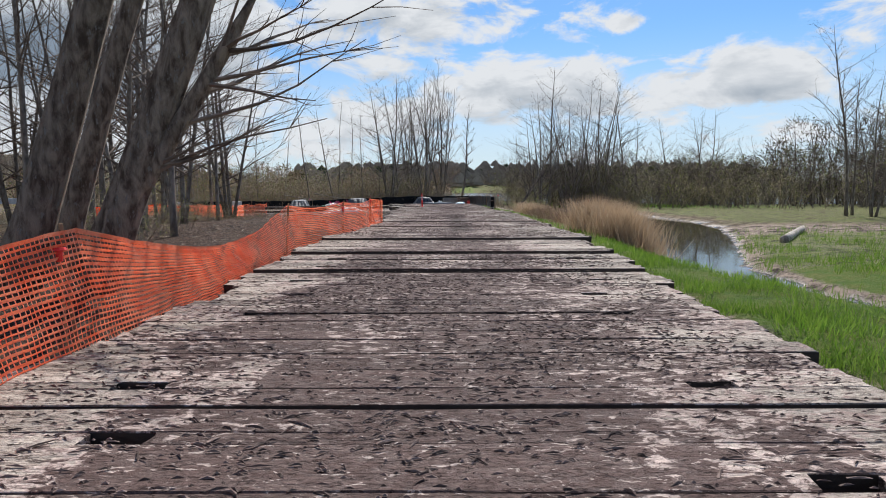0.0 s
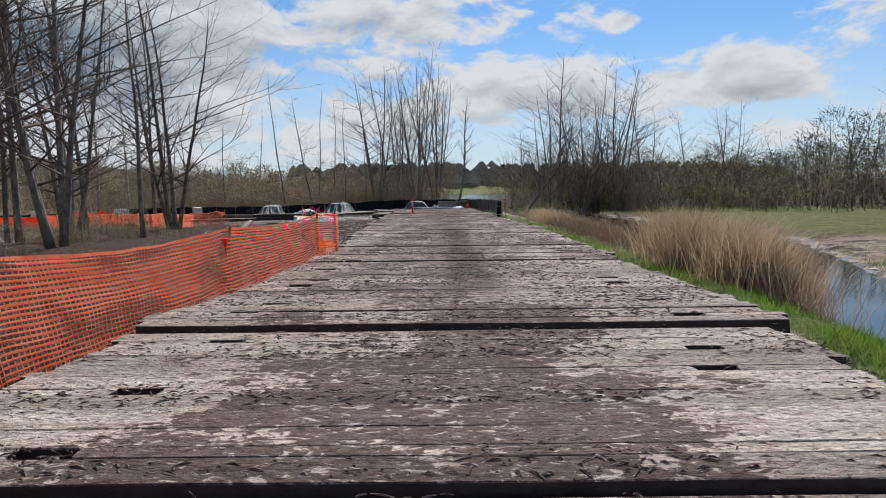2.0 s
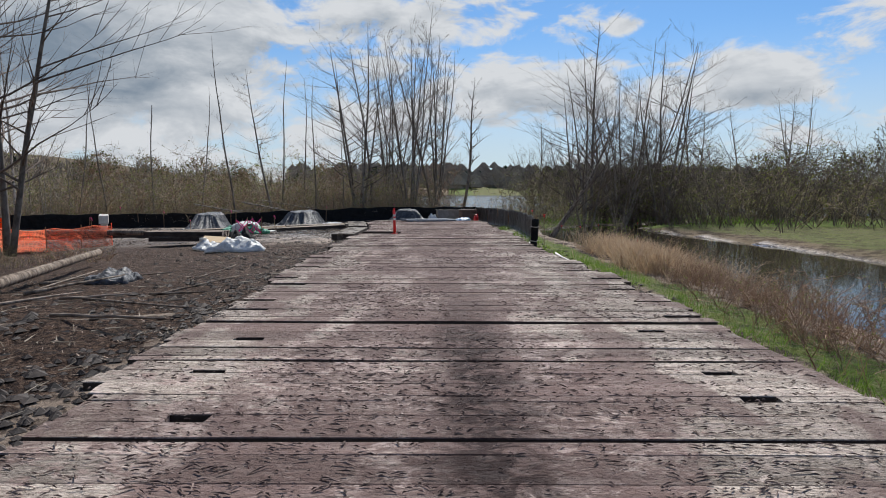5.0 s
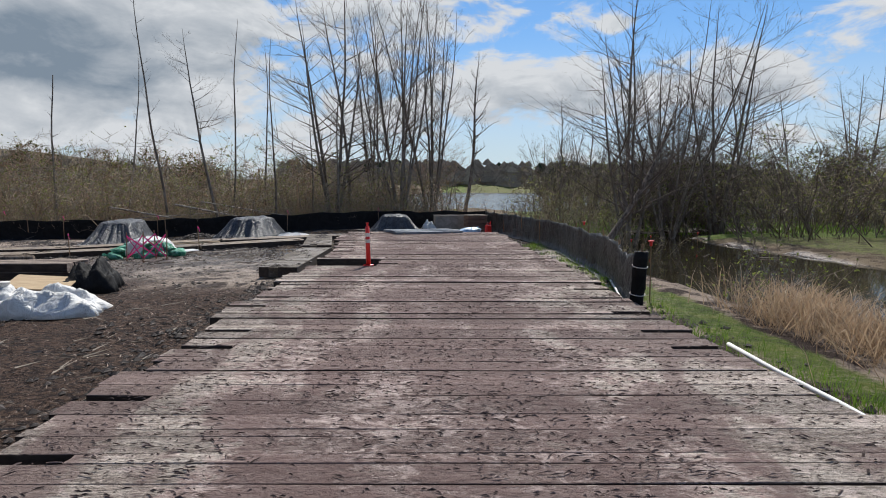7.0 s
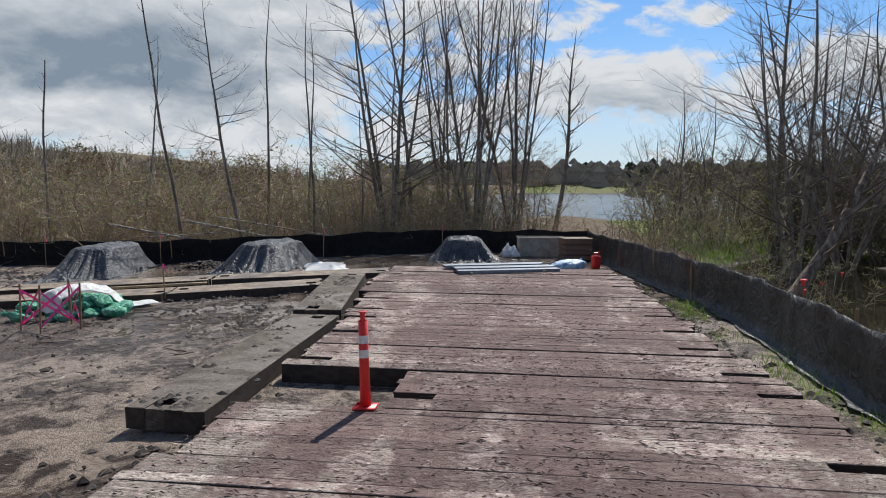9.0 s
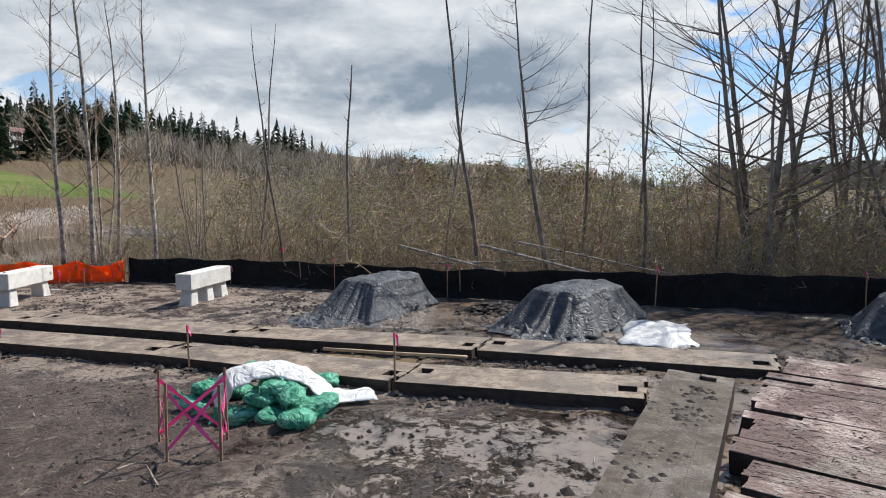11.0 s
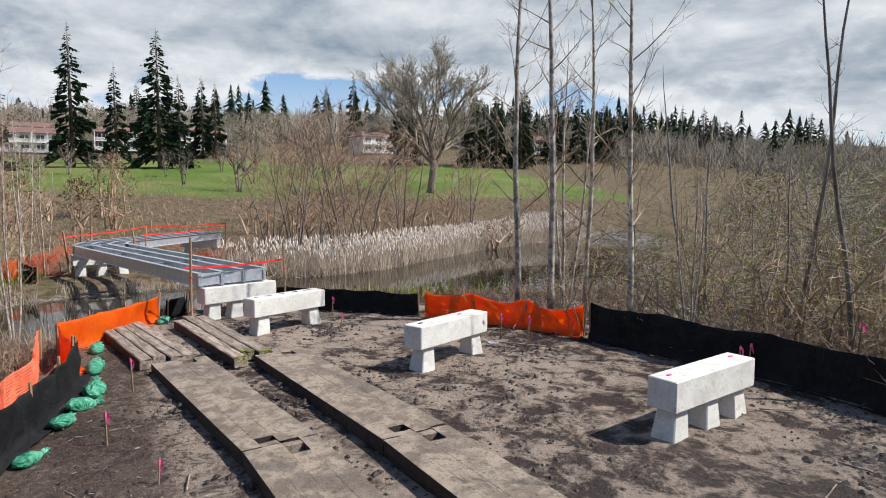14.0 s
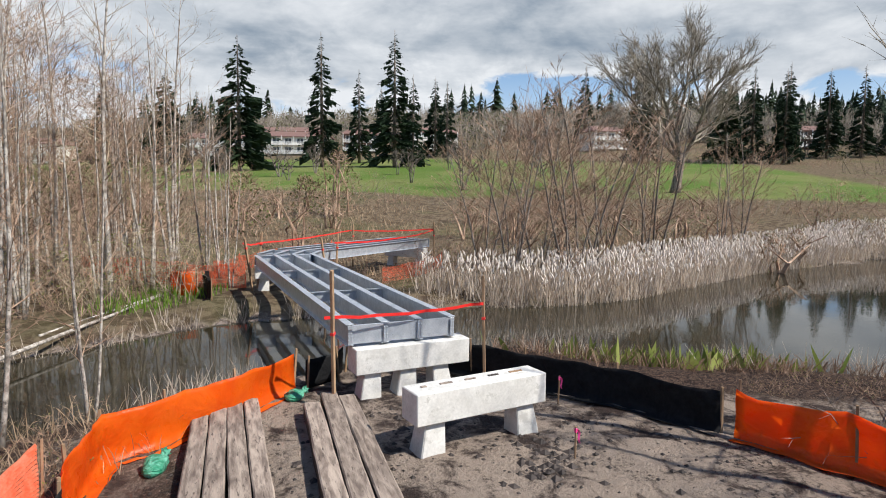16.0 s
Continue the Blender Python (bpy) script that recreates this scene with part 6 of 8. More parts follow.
def tree_geos(rng, height, r0, stems=1, lean=(0, 0), start=0.35, n_limb=26, reach=0.26, rise=0.9, twigs=5, fine=2, broken=False, spread=0.16, wander=0.05, drop=0.0, thin=1.0, hair=None):
    """The trunk and the branch meshes of a bare tree."""
    gt, gb = Geo(), Geo()
    for s in range(stems):
        a = 2 * math.pi * s / max(1, stems) + rng.uniform(-0.5, 0.5)
        off = Vector((math.cos(a), math.sin(a), 0)) * (r0 * 1.8 if stems > 1 else 0)
        tilt = spread * rng.uniform(0.4, 1.2) if stems > 1 else 0
        d = Vector((lean[0] + math.cos(a) * tilt, lean[1] + math.sin(a) * tilt, 1))
        h = height * (rng.uniform(0.72, 1.0) if stems > 1 else 1)
        r = r0 * (rng.uniform(0.6, 1.0) if stems > 1 else 1)
        pts = limb_points(off + Vector((0, 0, -0.15)), d, h, 11, rng, wander, 0.03)
        rad = [r * (1.25 if i == 0 else 1.0) * (1 - i / 11) ** 0.8 + 0.008 for i in range(12)]
        if broken:
            pts, rad = pts[:9], rad[:9]
        gt.tube(pts, rad, 8)
        for k in range(n_limb):
            t = start + (0.97 - start) * (k + rng.random()) / n_limb
            f = t * (len(pts) - 1)
            i = min(int(f), len(pts) - 2)
            base = pts[i].lerp(pts[i + 1], f - i)
            br = (rad[i] + (rad[i + 1] - rad[i]) * (f - i)) * 0.5
            az = rng.uniform(0, 2 * math.pi)
            L = height * reach * 0.8 * (0.3 + 0.7 * math.sin(math.pi * (0.14 + 0.82 * t))) * rng.uniform(0.45, 1.2)
            dirn = Vector((math.cos(az), math.sin(az), rise * rng.uniform(0.5, 1.3)))
            lp = limb_points(base, dirn, L, 4, rng, 0.13, 0.05 - drop)
            gb.tube(lp, [max(0.005, br * (1 - j / 4.4)) * thin for j in range(5)], 4, False)
            for m in range(twigs):
                u = rng.uniform(0.25, 1.0) * 4
                j = min(int(u), 3)
                b2 = lp[j].lerp(lp[j + 1], u - j)
                dd = (lp[j + 1] - lp[j]).normalized() + Vector((rng.uniform(-1, 1), rng.uniform(-1, 1), rng.uniform(-0.5, 0.9))) * 0.8
                l2 = L * rng.uniform(0.22, 0.5)
                tp = limb_points(b2, dd, l2, 2, rng, 0.15, 0.06 - drop)
                tr = max(0.0045, br * 0.3) * thin
                gb.tube(tp[:2], [tr, tr * 0.75], 3, False)
                gb.spike(tp[1], tp[2], tr * 0.75)
                for q in range(fine):
                    b3 = tp[0].lerp(tp[2], rng.uniform(0.3, 1))
                    d3 = dd + Vector((rng.uniform(-1, 1), rng.uniform(-1, 1), rng.uniform(-0.6, 0.8)))
                    e3 = b3 + d3.normalized() * l2 * rng.uniform(0.3, 0.6)
                    gb.spike(b3, e3, hair or 0.0055 * thin)
    return gt, gb


def bare_tree(label, seed, bark=M_ALDER, twig=M_TWIG, group="bare trees", **kw):
    rng = random.Random(seed)
    gt, gb = tree_geos(rng, **kw)
    ob = thing("bare_tree", label, "tree", None, group)
    part("trunk", gt, bark, ob, "", True)
    part("crown", gb, twig, ob)
    return ob


def plant(ob, x, y, rz=0.0, s=1.0, sz=None):
    """Set a first planting in place, or copy one."""
    m = Matrix.Translation((x, y, ground_z(x, y, False) - 0.02)) @ Matrix.Rotation(radians(rz), 4, "Z")
    ob2 = ob
    if ob.get("set"):
        ob2 = copy_thing(ob, m)
        ob2.scale = (s, s, sz or s)
        return ob2
    ob["set"] = 1
    ob.matrix_basis = m
    ob.scale = (s, s, sz or s)
    return ob


RT = random.Random(8)
# the thick leaning maples beside the start of the road
big_a = bare_tree("thick dark leaning trunk with mossy bark", 31, M_BARK, M_TWIG, "leaning maples", height=15, r0=0.27, lean=(0.40, 0.05), start=0.42, n_limb=20, reach=0.3, twigs=4, fine=2, wander=0.03)
plant(big_a, -5.8, 7.9)
big_b = bare_tree("slimmer dark leaning trunk behind a thicker one", 32, M_BARK, M_TWIG, "leaning maples", height=15, r0=0.2, lean=(0.31, 0.1), start=0.4, n_limb=18, reach=0.3, twigs=4, fine=2, wander=0.03)
plant(big_b, -6.25, 9.6)


def forked_maple():
    rng = random.Random(33)
    gt, gb = tree_geos(rng, 15, 0.29, lean=(0.42, 0.02), start=0.42, n_limb=20, reach=0.3, twigs=4, fine=2, wander=0.02)
    fork = [Vector(p) for p in ((0.42, 0, 0.95), (0.72, 0.03, 1.32), (1.15, 0.08, 2.0), (1.62, 0.14, 2.75), (2.08, 0.2, 3.5), (2.75, 0.4, 4.8), (3.3, 0.6, 6.6))]
    gt.tube(fork, [0.17, 0.15, 0.125, 0.115, 0.10, 0.07, 0.04], 8)
    for k in range(16):
        f = rng.uniform(1.2, 5.9)
        i = int(f)
        b = fork[i].lerp(fork[i + 1], f - i)
        d = Vector((rng.uniform(0.1, 1.3), rng.uniform(-0.6, 1), rng.uniform(-0.15, 0.6)))
        lp = limb_points(b, d, rng.uniform(1.2, 3.0), 5, rng, 0.12, 0.02)
        gb.tube(lp, [0.035, 0.028, 0.02, 0.014, 0.009, 0.005], 4, False)
        for m in range(6):
            j = rng.randrange(1, 5)
            dd = (lp[j + 1] - lp[j]).normalized() + Vector((rng.uniform(-1, 1), rng.uniform(-1, 1), rng.uniform(-0.6, 0.8))) * 0.8
            tp = limb_points(lp[j], dd, rng.uniform(0.4, 0.9), 2, rng, 0.2, 0.03)
            gb.tube(tp, [0.009, 0.006, 0.003], 3, False)
    ob = thing("bare_tree", "thick leaning maple with a long low fork", "tree", None, "leaning maples")
    part("trunk", gt, M_BARK, ob, "", True)
    part("crown", gb, M_TWIG, ob)
    plant(ob, -5.0, 8.4)


forked_maple()

alder1 = bare_tree("tall slender bare alder tree", 41, height=14, r0=0.12, n_limb=30, start=0.28, reach=0.28, rise=0.8, twigs=5, fine=2)
alder2 = bare_tree("tall slender bare alder with open crown", 42, height=16, r0=0.13, n_limb=26, start=0.38, reach=0.3, rise=1.0, twigs=5, fine=2)
alder3 = bare_tree("bare alder with several leaning stems", 43, height=17, r0=0.14, stems=4, n_limb=20, start=0.16, reach=0.4, rise=0.42, spread=0.2, twigs=5, fine=2)
clump = bare_tree("tight clump of tall bare alder stems", 44, height=18, r0=0.10, stems=8, n_limb=18, start=0.3, reach=0.2, rise=1.2, spread=0.19, twigs=6, fine=3)
pole = bare_tree("thin bare pole of a tree with few twigs", 45, height=11, r0=0.06, n_limb=11, start=0.35, reach=0.085, rise=0.9, twigs=4, fine=2, wander=0.06, thin=0.6)
snag = bare_tree("broken-topped dead tree trunk", 46, height=11.5, r0=0.055, n_limb=5, start=0.5, reach=0.1, rise=1.0, twigs=2, fine=1, broken=True)
birch = bare_tree("pale-barked slender birch with patchy bark", 47, M_BIRCH, M_TWIG_TAN, height=12.5, r0=0.088, n_limb=24, start=0.22, reach=0.21, rise=0.8, twigs=6, fine=3, thin=0.75)
birch2 = bare_tree("pair of pale slender birch stems", 48, M_BIRCH, M_TWIG_RED, height=10, r0=0.055, stems=3, n_limb=14, start=0.2, reach=0.24, rise=0.8, twigs=6, fine=3, spread=0.24, thin=0.8)
willow = bare_tree("many-stemmed bare willow spreading wide", 49, height=12.5, r0=0.085, stems=9, n_limb=15, start=0.15, reach=0.3, rise=0.9, spread=0.62, twigs=6, fine=3, thin=0.85)
sapling = bare_tree("young bare sapling with fine twigs", 50, M_ALDER, M_TWIG_RED, height=5, r0=0.035, stems=3, n_limb=18, start=0.16, reach=0.4, rise=0.7, spread=0.25, twigs=6, fine=3, thin=1.0)
fork = bare_tree("bare leaning tree with a forked bushy side limb", 51, height=12, r0=0.09, lean=(-0.22, 0.0), n_limb=18, start=0.42, reach=0.22, rise=0.4, twigs=8, thin=0.8)

# the alders on the left of the road
plant(alder3, -16.2, 46.4, 20, 1.05)
for x, y, k, rz, s in ((-18.5, 49, 0, 10, 1.0), (-21, 44, 2, 70, 1.0), (-24, 40, 1, 140, 1.0), (-27, 47, 2, 200, 0.95), (-20.5, 38, 0, 250, 1.1), (-16.5, 33, 1, 300, 1.0), (-23, 33, 2, 15, 1.0),
                       (-13, 26, 0, 60, 0.9), (-17, 25, 1, 120, 1.0), (-21, 28, 0, 33, 1.0), (-11, 19, 1, 220, 0.8), (-15, 17, 0, 280, 1.0), (-28, 36, 1, 45, 1.0), (-31, 42, 0, 99, 1.0), (-26, 24, 2, 170, 1.0),
                       (-33, 30, 1, 10, 1.1), (-20, 18, 1, 320, 1.0), (-30, 52, 0, 215, 1.0)):
    if math.hypot(x + 27, y - 45) < 8:
        continue
    plant((alder1, alder2, alder3)[k], x, y, rz, s)
for x, y, k, rz, s in ((-12.5, 29, 2, 0, 0.95), (-14.8, 33.5, 0, 40, 1.0), (-12, 24.5, 0, 90, 0.95), (-17.5, 38, 2, 130, 0.9), (-19, 42, 1, 10, 1.0), (-21.5, 36, 2, 250, 1.0), (-15.8, 28.5, 1, 70, 1.0), (-22, 41, 0, 20, 1.0),
                       (-13.8, 37.5, 0, 300, 0.9), (-11.0, 21.5, 2, 200, 0.8), (-18.5, 31, 2, 60, 1.0), (-25, 30, 0, 0, 1.1), (-17.5, 21, 0, 180, 1.0), (-8.2, 18.5, 0, 250, 0.8)):
    plant((alder1, alder2, alder3)[k], x, y, rz, s)
# the row behind the far silt fence
plant(clump, -2.4, 75.0, 0)
plant(clump, -0.4, 77.5, 120, 0.95)
plant(alder3, -6.6, 73.5, 60, 0.95)
plant(alder2, -5.6, 74.5, 0, 0.9)
plant(clump, -4.4, 79, 200, 0.85)
for x, y, k, rz, s in ((-5.9, 71.3, 1, 0, 1.0), (-7.6, 72.2, 1, 70, 0.8), (-15.2, 69.3, 0, 0, 1.25), (-12.6, 72.5, 0, 80, 1.15), (-9.5, 70.6, 0, 50, 1.0), (-25.7, 67.4, 0, 140, 1.0), (-23.4, 66.9, 0, 20, 0.95),
                       (-20.6, 68.0, 1, 0, 1.05), (-28.5, 66.5, 1, 50, 0.75), (-18.6, 71.8, 0, 200, 1.0), (-11.2, 75, 0, 230, 1.1), (-26.4, 67.6, 1, 90, 0.6), (-32.3, 68, 0, 10, 0.8)):
    plant((pole, snag)[k], x, y, rz, s)
plant(fork, -12.3, 69.6, 0)
for x, y, k, rz, s in ((-30.25, 61.15, 0, 0, 1.15), (-29.3, 61.9, 0, 90, 1.2), (-30.3, 63.4, 0, 180, 1.0), (-27.6, 63.65, 0, 40, 1.05), (-29.9, 62.6, 1, 200, 0.9), (-26.2, 64.6, 1, 10, 0.6)):
    plant((birch, birch2)[k], x, y, rz, s)
# the leaning alder and its neighbours by the lake
lean_alder = bare_tree("leaning alder by the lake shore", 52, height=13.5, r0=0.16, lean=(0.20, 0), n_limb=26, start=0.35, reach=0.2, rise=0.8)
plant(lean_alder, 2.2, 85)
plant(sapling, -1.0, 82, 0, 1.5)
plant(sapling, 0.6, 79, 50, 1.2)
# right of the road
lean_trunk = bare_tree("dark leaning tree over the silt fence", 53, M_BARK, M_TWIG, height=9, r0=0.17, lean=(0.75, 0.35), n_limb=26, start=0.25, reach=0.34, rise=1.2, twigs=6)
plant(lean_trunk, 6.6, 60.5)
plant(alder3, 10.8, 69.0, 10, 0.85)
plant(willow, 17.5, 81, 0, 1.35)
plant(alder1, 13.1, 77.5, 140, 1.25)
plant(alder2, 16, 86, 30, 0.9)
plant(willow, 12.0, 84, 77, 0.8)
plant(willow, 14.5, 73, 140, 1.0)
plant(alder3, 19, 76, 200, 1.05)
for x, y, k, rz, s in ((24.3, 84, 1, 20, 0.9), (27, 88, 0, 60, 0.85), (22, 90, 2, 200, 0.8), (37.5, 89, 2, 33, 0.85), (35.5, 87, 0, 80, 0.9), (30.5, 46.9, 1, 0, 0.9), (32.0, 48.5, 0, 190, 0.8), (31.6, 45.5, 2, 120, 0.7), (9.5, 82, 0, 10, 0.7)):
    plant((alder1, alder2, alder3)[k], x, y, rz, s)
for x, y, k, rz, s in ((10, 88, 3, 0, 0.75), (20, 92, 3, 50, 0.9), (28, 95, 3, 90, 0.8), (33, 92, 1, 0, 0.8), (41, 96, 3, 120, 0.8), (46, 88, 3, 200, 0.85), (52, 92, 3, 20, 0.8), (44, 78, 3, 70, 0.7), (50, 74, 3, 10, 0.75), (58, 80, 3, 60, 0.85), (15, 95, 0, 40, 0.8), (25, 98, 2, 33, 0.75), (62, 70, 3, 160, 0.8)):
    plant((alder1, alder2, alder3, willow)[k], x, y, rz, s)
# birches on the left bank of the pond
for x, y, k, rz, s in ((-39.0, 39.3, 0, 0, 1.05), (-41, 39.4, 1, 60, 1.1), (-37.0, 35.0, 1, 100, 1.0), (-34.0, 35.6, 0, 130, 1.0), (-32.0, 37.4, 1, 200, 1.0), (-42.5, 42.0, 1, 250, 0.6), (-36.2, 38.2, 0, 40, 0.85),
                       (-27.6, 46.7, 1, 10, 0.75), (-39, 33, 0, 60, 1.0), (-44, 36, 1, 10, 1.15), (-30.3, 36.6, 0, 300, 0.9), (-47, 38, 1, 170, 1.0), (-43, 31, 0, 10, 1.1), (-36, 30, 1, 90, 1.1), (-29.2, 47.0, 1, 140, 0.6)) + tuple((RT.uniform(-46, -31), RT.uniform(33, 39.5), RT.choice((0, 1, 1)), RT.uniform(0, 360), RT.uniform(0.8, 1.2)) for i in range(12)):
    plant((birch, birch2)[k], x, y, rz, s)
# bare saplings between the bridge and the big tree
for x, y, s in ((-47.5, 53, 1.3), (-49, 56, 1.5), (-52, 57, 1.7), (-51, 54, 1.6), (-55, 60, 1.5), (-46.5, 55.5, 1.1), (-57, 55, 1.6), (-53, 52.5, 1.5), (-60, 60, 1.5), (-49, 51.5, 1.3), (-62, 66, 1.4), (-58, 64, 1.1), (-65, 58, 1.4)):
    plant(sapling, x, y, RT.uniform(0, 360), s * 1.25)



def spread_crown(gt, gb, p, d, length, r, depth, rng):
    """A limb that forks again and again into a haze of twigs."""
    pts = limb_points(p, d, length, 4, rng, 0.16, 0.03)
    (gt if depth > 3 else gb).tube(pts, [r * (1 - 0.12 * i) for i in range(5)], 6 if depth > 3 else 4 if depth > 1 else 3, False)
    if depth == 0:
        for k in range(8):
            b = pts[0].lerp(pts[4], rng.uniform(0.2, 1))
            o = Vector((rng.uniform(-1, 1), rng.uniform(-1, 1), rng.uniform(-0.7, 0.8)))
            gb.spike(b, b + (d.normalized() + o).normalized() * length * rng.uniform(0.5, 1.0), 0.02)
        return
    for k in range(4):
        u = rng.uniform(1.6, 4.0) if k else 3.99
        i = min(int(u), 3)
        o = Vector((rng.uniform(-1, 1), rng.uniform(-1, 1), rng.uniform(-0.5, 0.8)))
        e = ((pts[i + 1] - pts[i]).normalized() + o * (0.75 if k else 0.35)).normalized()
        spread_crown(gt, gb, pts[i].lerp(pts[i + 1], u - i), e, length * rng.uniform(0.58, 0.8), max(0.012, r * 0.52), depth - 1, rng)


def build_cottonwood(x, y):
    rng = random.Random(60)
    gt, gb = Geo(), Geo()
    gt.tube([(0, 0, -0.3), (0.05, 0.1, 0.6), (0.1, 0.25, 2.2), (0.2, 0.5, 4.4), (0.25, 0.7, 5.2)], [0.85, 0.66, 0.58, 0.56, 0.4], 10)
    for dx, dy, dz, l, r in ((0.1, -0.95, 1.0, 6.4, 0.36), (0.2, 0.5, 1.1, 6.6, 0.36), (-0.4, -0.1, 1.2, 7.2, 0.36), (0.5, -0.35, 1.2, 6.8, 0.33), (-0.3, 0.6, 0.9, 5.6, 0.28), (-0.2, -0.6, 1.3, 6.6, 0.3)):
        spread_crown(gt, gb, Vector((0.2, 0.5, 4.2)), Vector((dx, dy, dz)), l, r, 4, rng)
    ob = thing("bare_tree", "broad round-crowned bare cottonwood on the lawn edge", "tree", None, "lawn trees")
    part("trunk", gt, M_BARK, ob, "", True)
    part("crown", gb, M_TWIG_GREY, ob)
    plant(ob, x, y)


build_cottonwood(-107.5, 69.2)
round_tree = bare_tree("round-crowned bare tree on the lawn", 61, M_ALDER, M_TWIG, "lawn trees", height=9, r0=0.16, stems=3, n_limb=11, start=0.25, reach=0.36, rise=0.9, spread=0.35, twigs=6, fine=2, thin=3.2)
plant(round_tree, -110, 40, 0)
for i in range(52):
    x = RT.uniform(-330, -232) if i % 6 else RT.uniform(-175, -100)
    y = RT.uniform(-130, 210)
    plant(round_tree, x, y, RT.uniform(0, 360), RT.uniform(0.7, 1.5))

for x, y, s in ((-122, -6, 0.7), (-128, 2, 0.8), (-119, 8, 0.55), (-135, -14, 0.8), (-126, 14, 0.6), (-140, 4, 0.75), (-131, -24, 0.7), (-138, 22, 0.65), (-118, 30, 0.7), (-125, 40, 0.8), (-145, -30, 0.8), (-150, 30, 0.8)):
    plant(round_tree, x, y, RT.uniform(0, 360), s)

# ---- conifers ----


def conifer_geo(rng, height, width, whorls=17, per=9):
    gt, gn = Geo(), Geo()
    gt.tube([(0, 0, -0.3), (0, 0, height * 0.5), (0, 0, height)], [height * 0.014, height * 0.009, 0.03], 7)
    for w in range(whorls):
        t = (w + rng.uniform(-0.7, 0.7)) / whorls
        z = height * (0.10 + 0.88 * max(0, t))
        R = width * (1 - t) ** 0.8 * rng.uniform(0.75, 1.15) + 0.15
        for k in range(per):
            a = rng.uniform(0, 6.283)
            L = R * rng.uniform(0.4, 1.15)
            d = Vector((math.cos(a), math.sin(a), 0))
            side = Vector((-d.y, d.x, 0))
            base = Vector((0, 0, z + rng.uniform(-0.6, 0.6)))
            tip = base + d * L + Vector((0, 0, -L * rng.uniform(0.2, 0.5)))
            for q in range(5):
                f = 0.25 + 0.16 * q
                c = base.lerp(tip, f)
                ww = L * 0.30 * (1 - 0.55 * f)
                for s in (-1, 1):
                    e = c + side * s * ww * rng.uniform(0.7, 1.2) + d * ww * 0.5 + Vector((0, 0, -ww * rng.uniform(0.1, 0.5)))
                    gn.add([c - d * ww * 0.25, c + d * ww * 0.45, e], [(0, 1, 2)])
            gn.add([base.lerp(tip, 0.6) - side * L * 0.1, tip, base.lerp(tip, 0.6) + side * L * 0.1], [(0, 1, 2)])
            gn.add([base.lerp(tip, 0.2), base.lerp(tip, 0.75) + Vector((0, 0, L * 0.10)), base.lerp(tip, 0.75) - Vector((0, 0, L * 0.22))], [(0, 1, 2)])
    return gt, gn


def conifer(label, seed, height, width, whorls, per=9):
    gt, gn = conifer_geo(random.Random(seed), height, width, whorls, per)
    ob = thing("conifer", label, "tree", None, "conifers")
    part("trunk", gt, M_BARK, ob, "", True)
    part("needles", gn, M_NEEDLE, ob)
    return ob


fir1 = conifer("tall dark fir with drooping boughs", 71, 27, 5.6, 36, 11)
fir2 = conifer("narrow dark fir with a ragged outline", 72, 27, 4.6, 36, 10)
fir3 = conifer("broad dark cedar on the hillside", 73, 24, 6.6, 32, 12)
for x, y, k, s in ((-147, -17, 2, 1.15), (-170, -7, 1, 1.15), (-164, 14, 0, 1.1), (-190, -4, 1, 0.9), (-171, -52, 2, 1.0), (-214, 13, 0, 0.85), (-208, 18, 1, 0.8), (-196, 74, 0, 1.0), (-254, 60, 1, 1.0), (-160, -62, 2, 0.9),
                   (-200, 96, 2, 0.9), (-205, 104, 1, 0.9), (-198, 110, 0, 0.85), (-215, 116, 1, 0.95), (-225, 130, 0, 0.9), (-232, 142, 1, 0.95), (-240, 155, 2, 0.9), (-120, -70, 0, 0.9), (-140, -85, 2, 1.0), (-166, 18, 1, 0.75)):
    plant((fir1, fir2, fir3)[k], x, y, RT.uniform(0, 360), s * 1.3, s * 1.08)
# the wooded ridge: nearer firs of its edge one by one
for i in range(44):
    a = radians(RT.uniform(50, 130) if i % 3 == 0 else RT.choice((56, 62, 68, 73, 78, 120)) + RT.gauss(0, 2.0))
    r = RT.uniform(270, 380)
    plant((fir1, fir2, fir3)[i % 3], -math.sin(a) * r, 50 + math.cos(a) * r, RT.uniform(0, 360), *(lambda q: (q * 1.4, q))(RT.uniform(0.4, 1.0)))


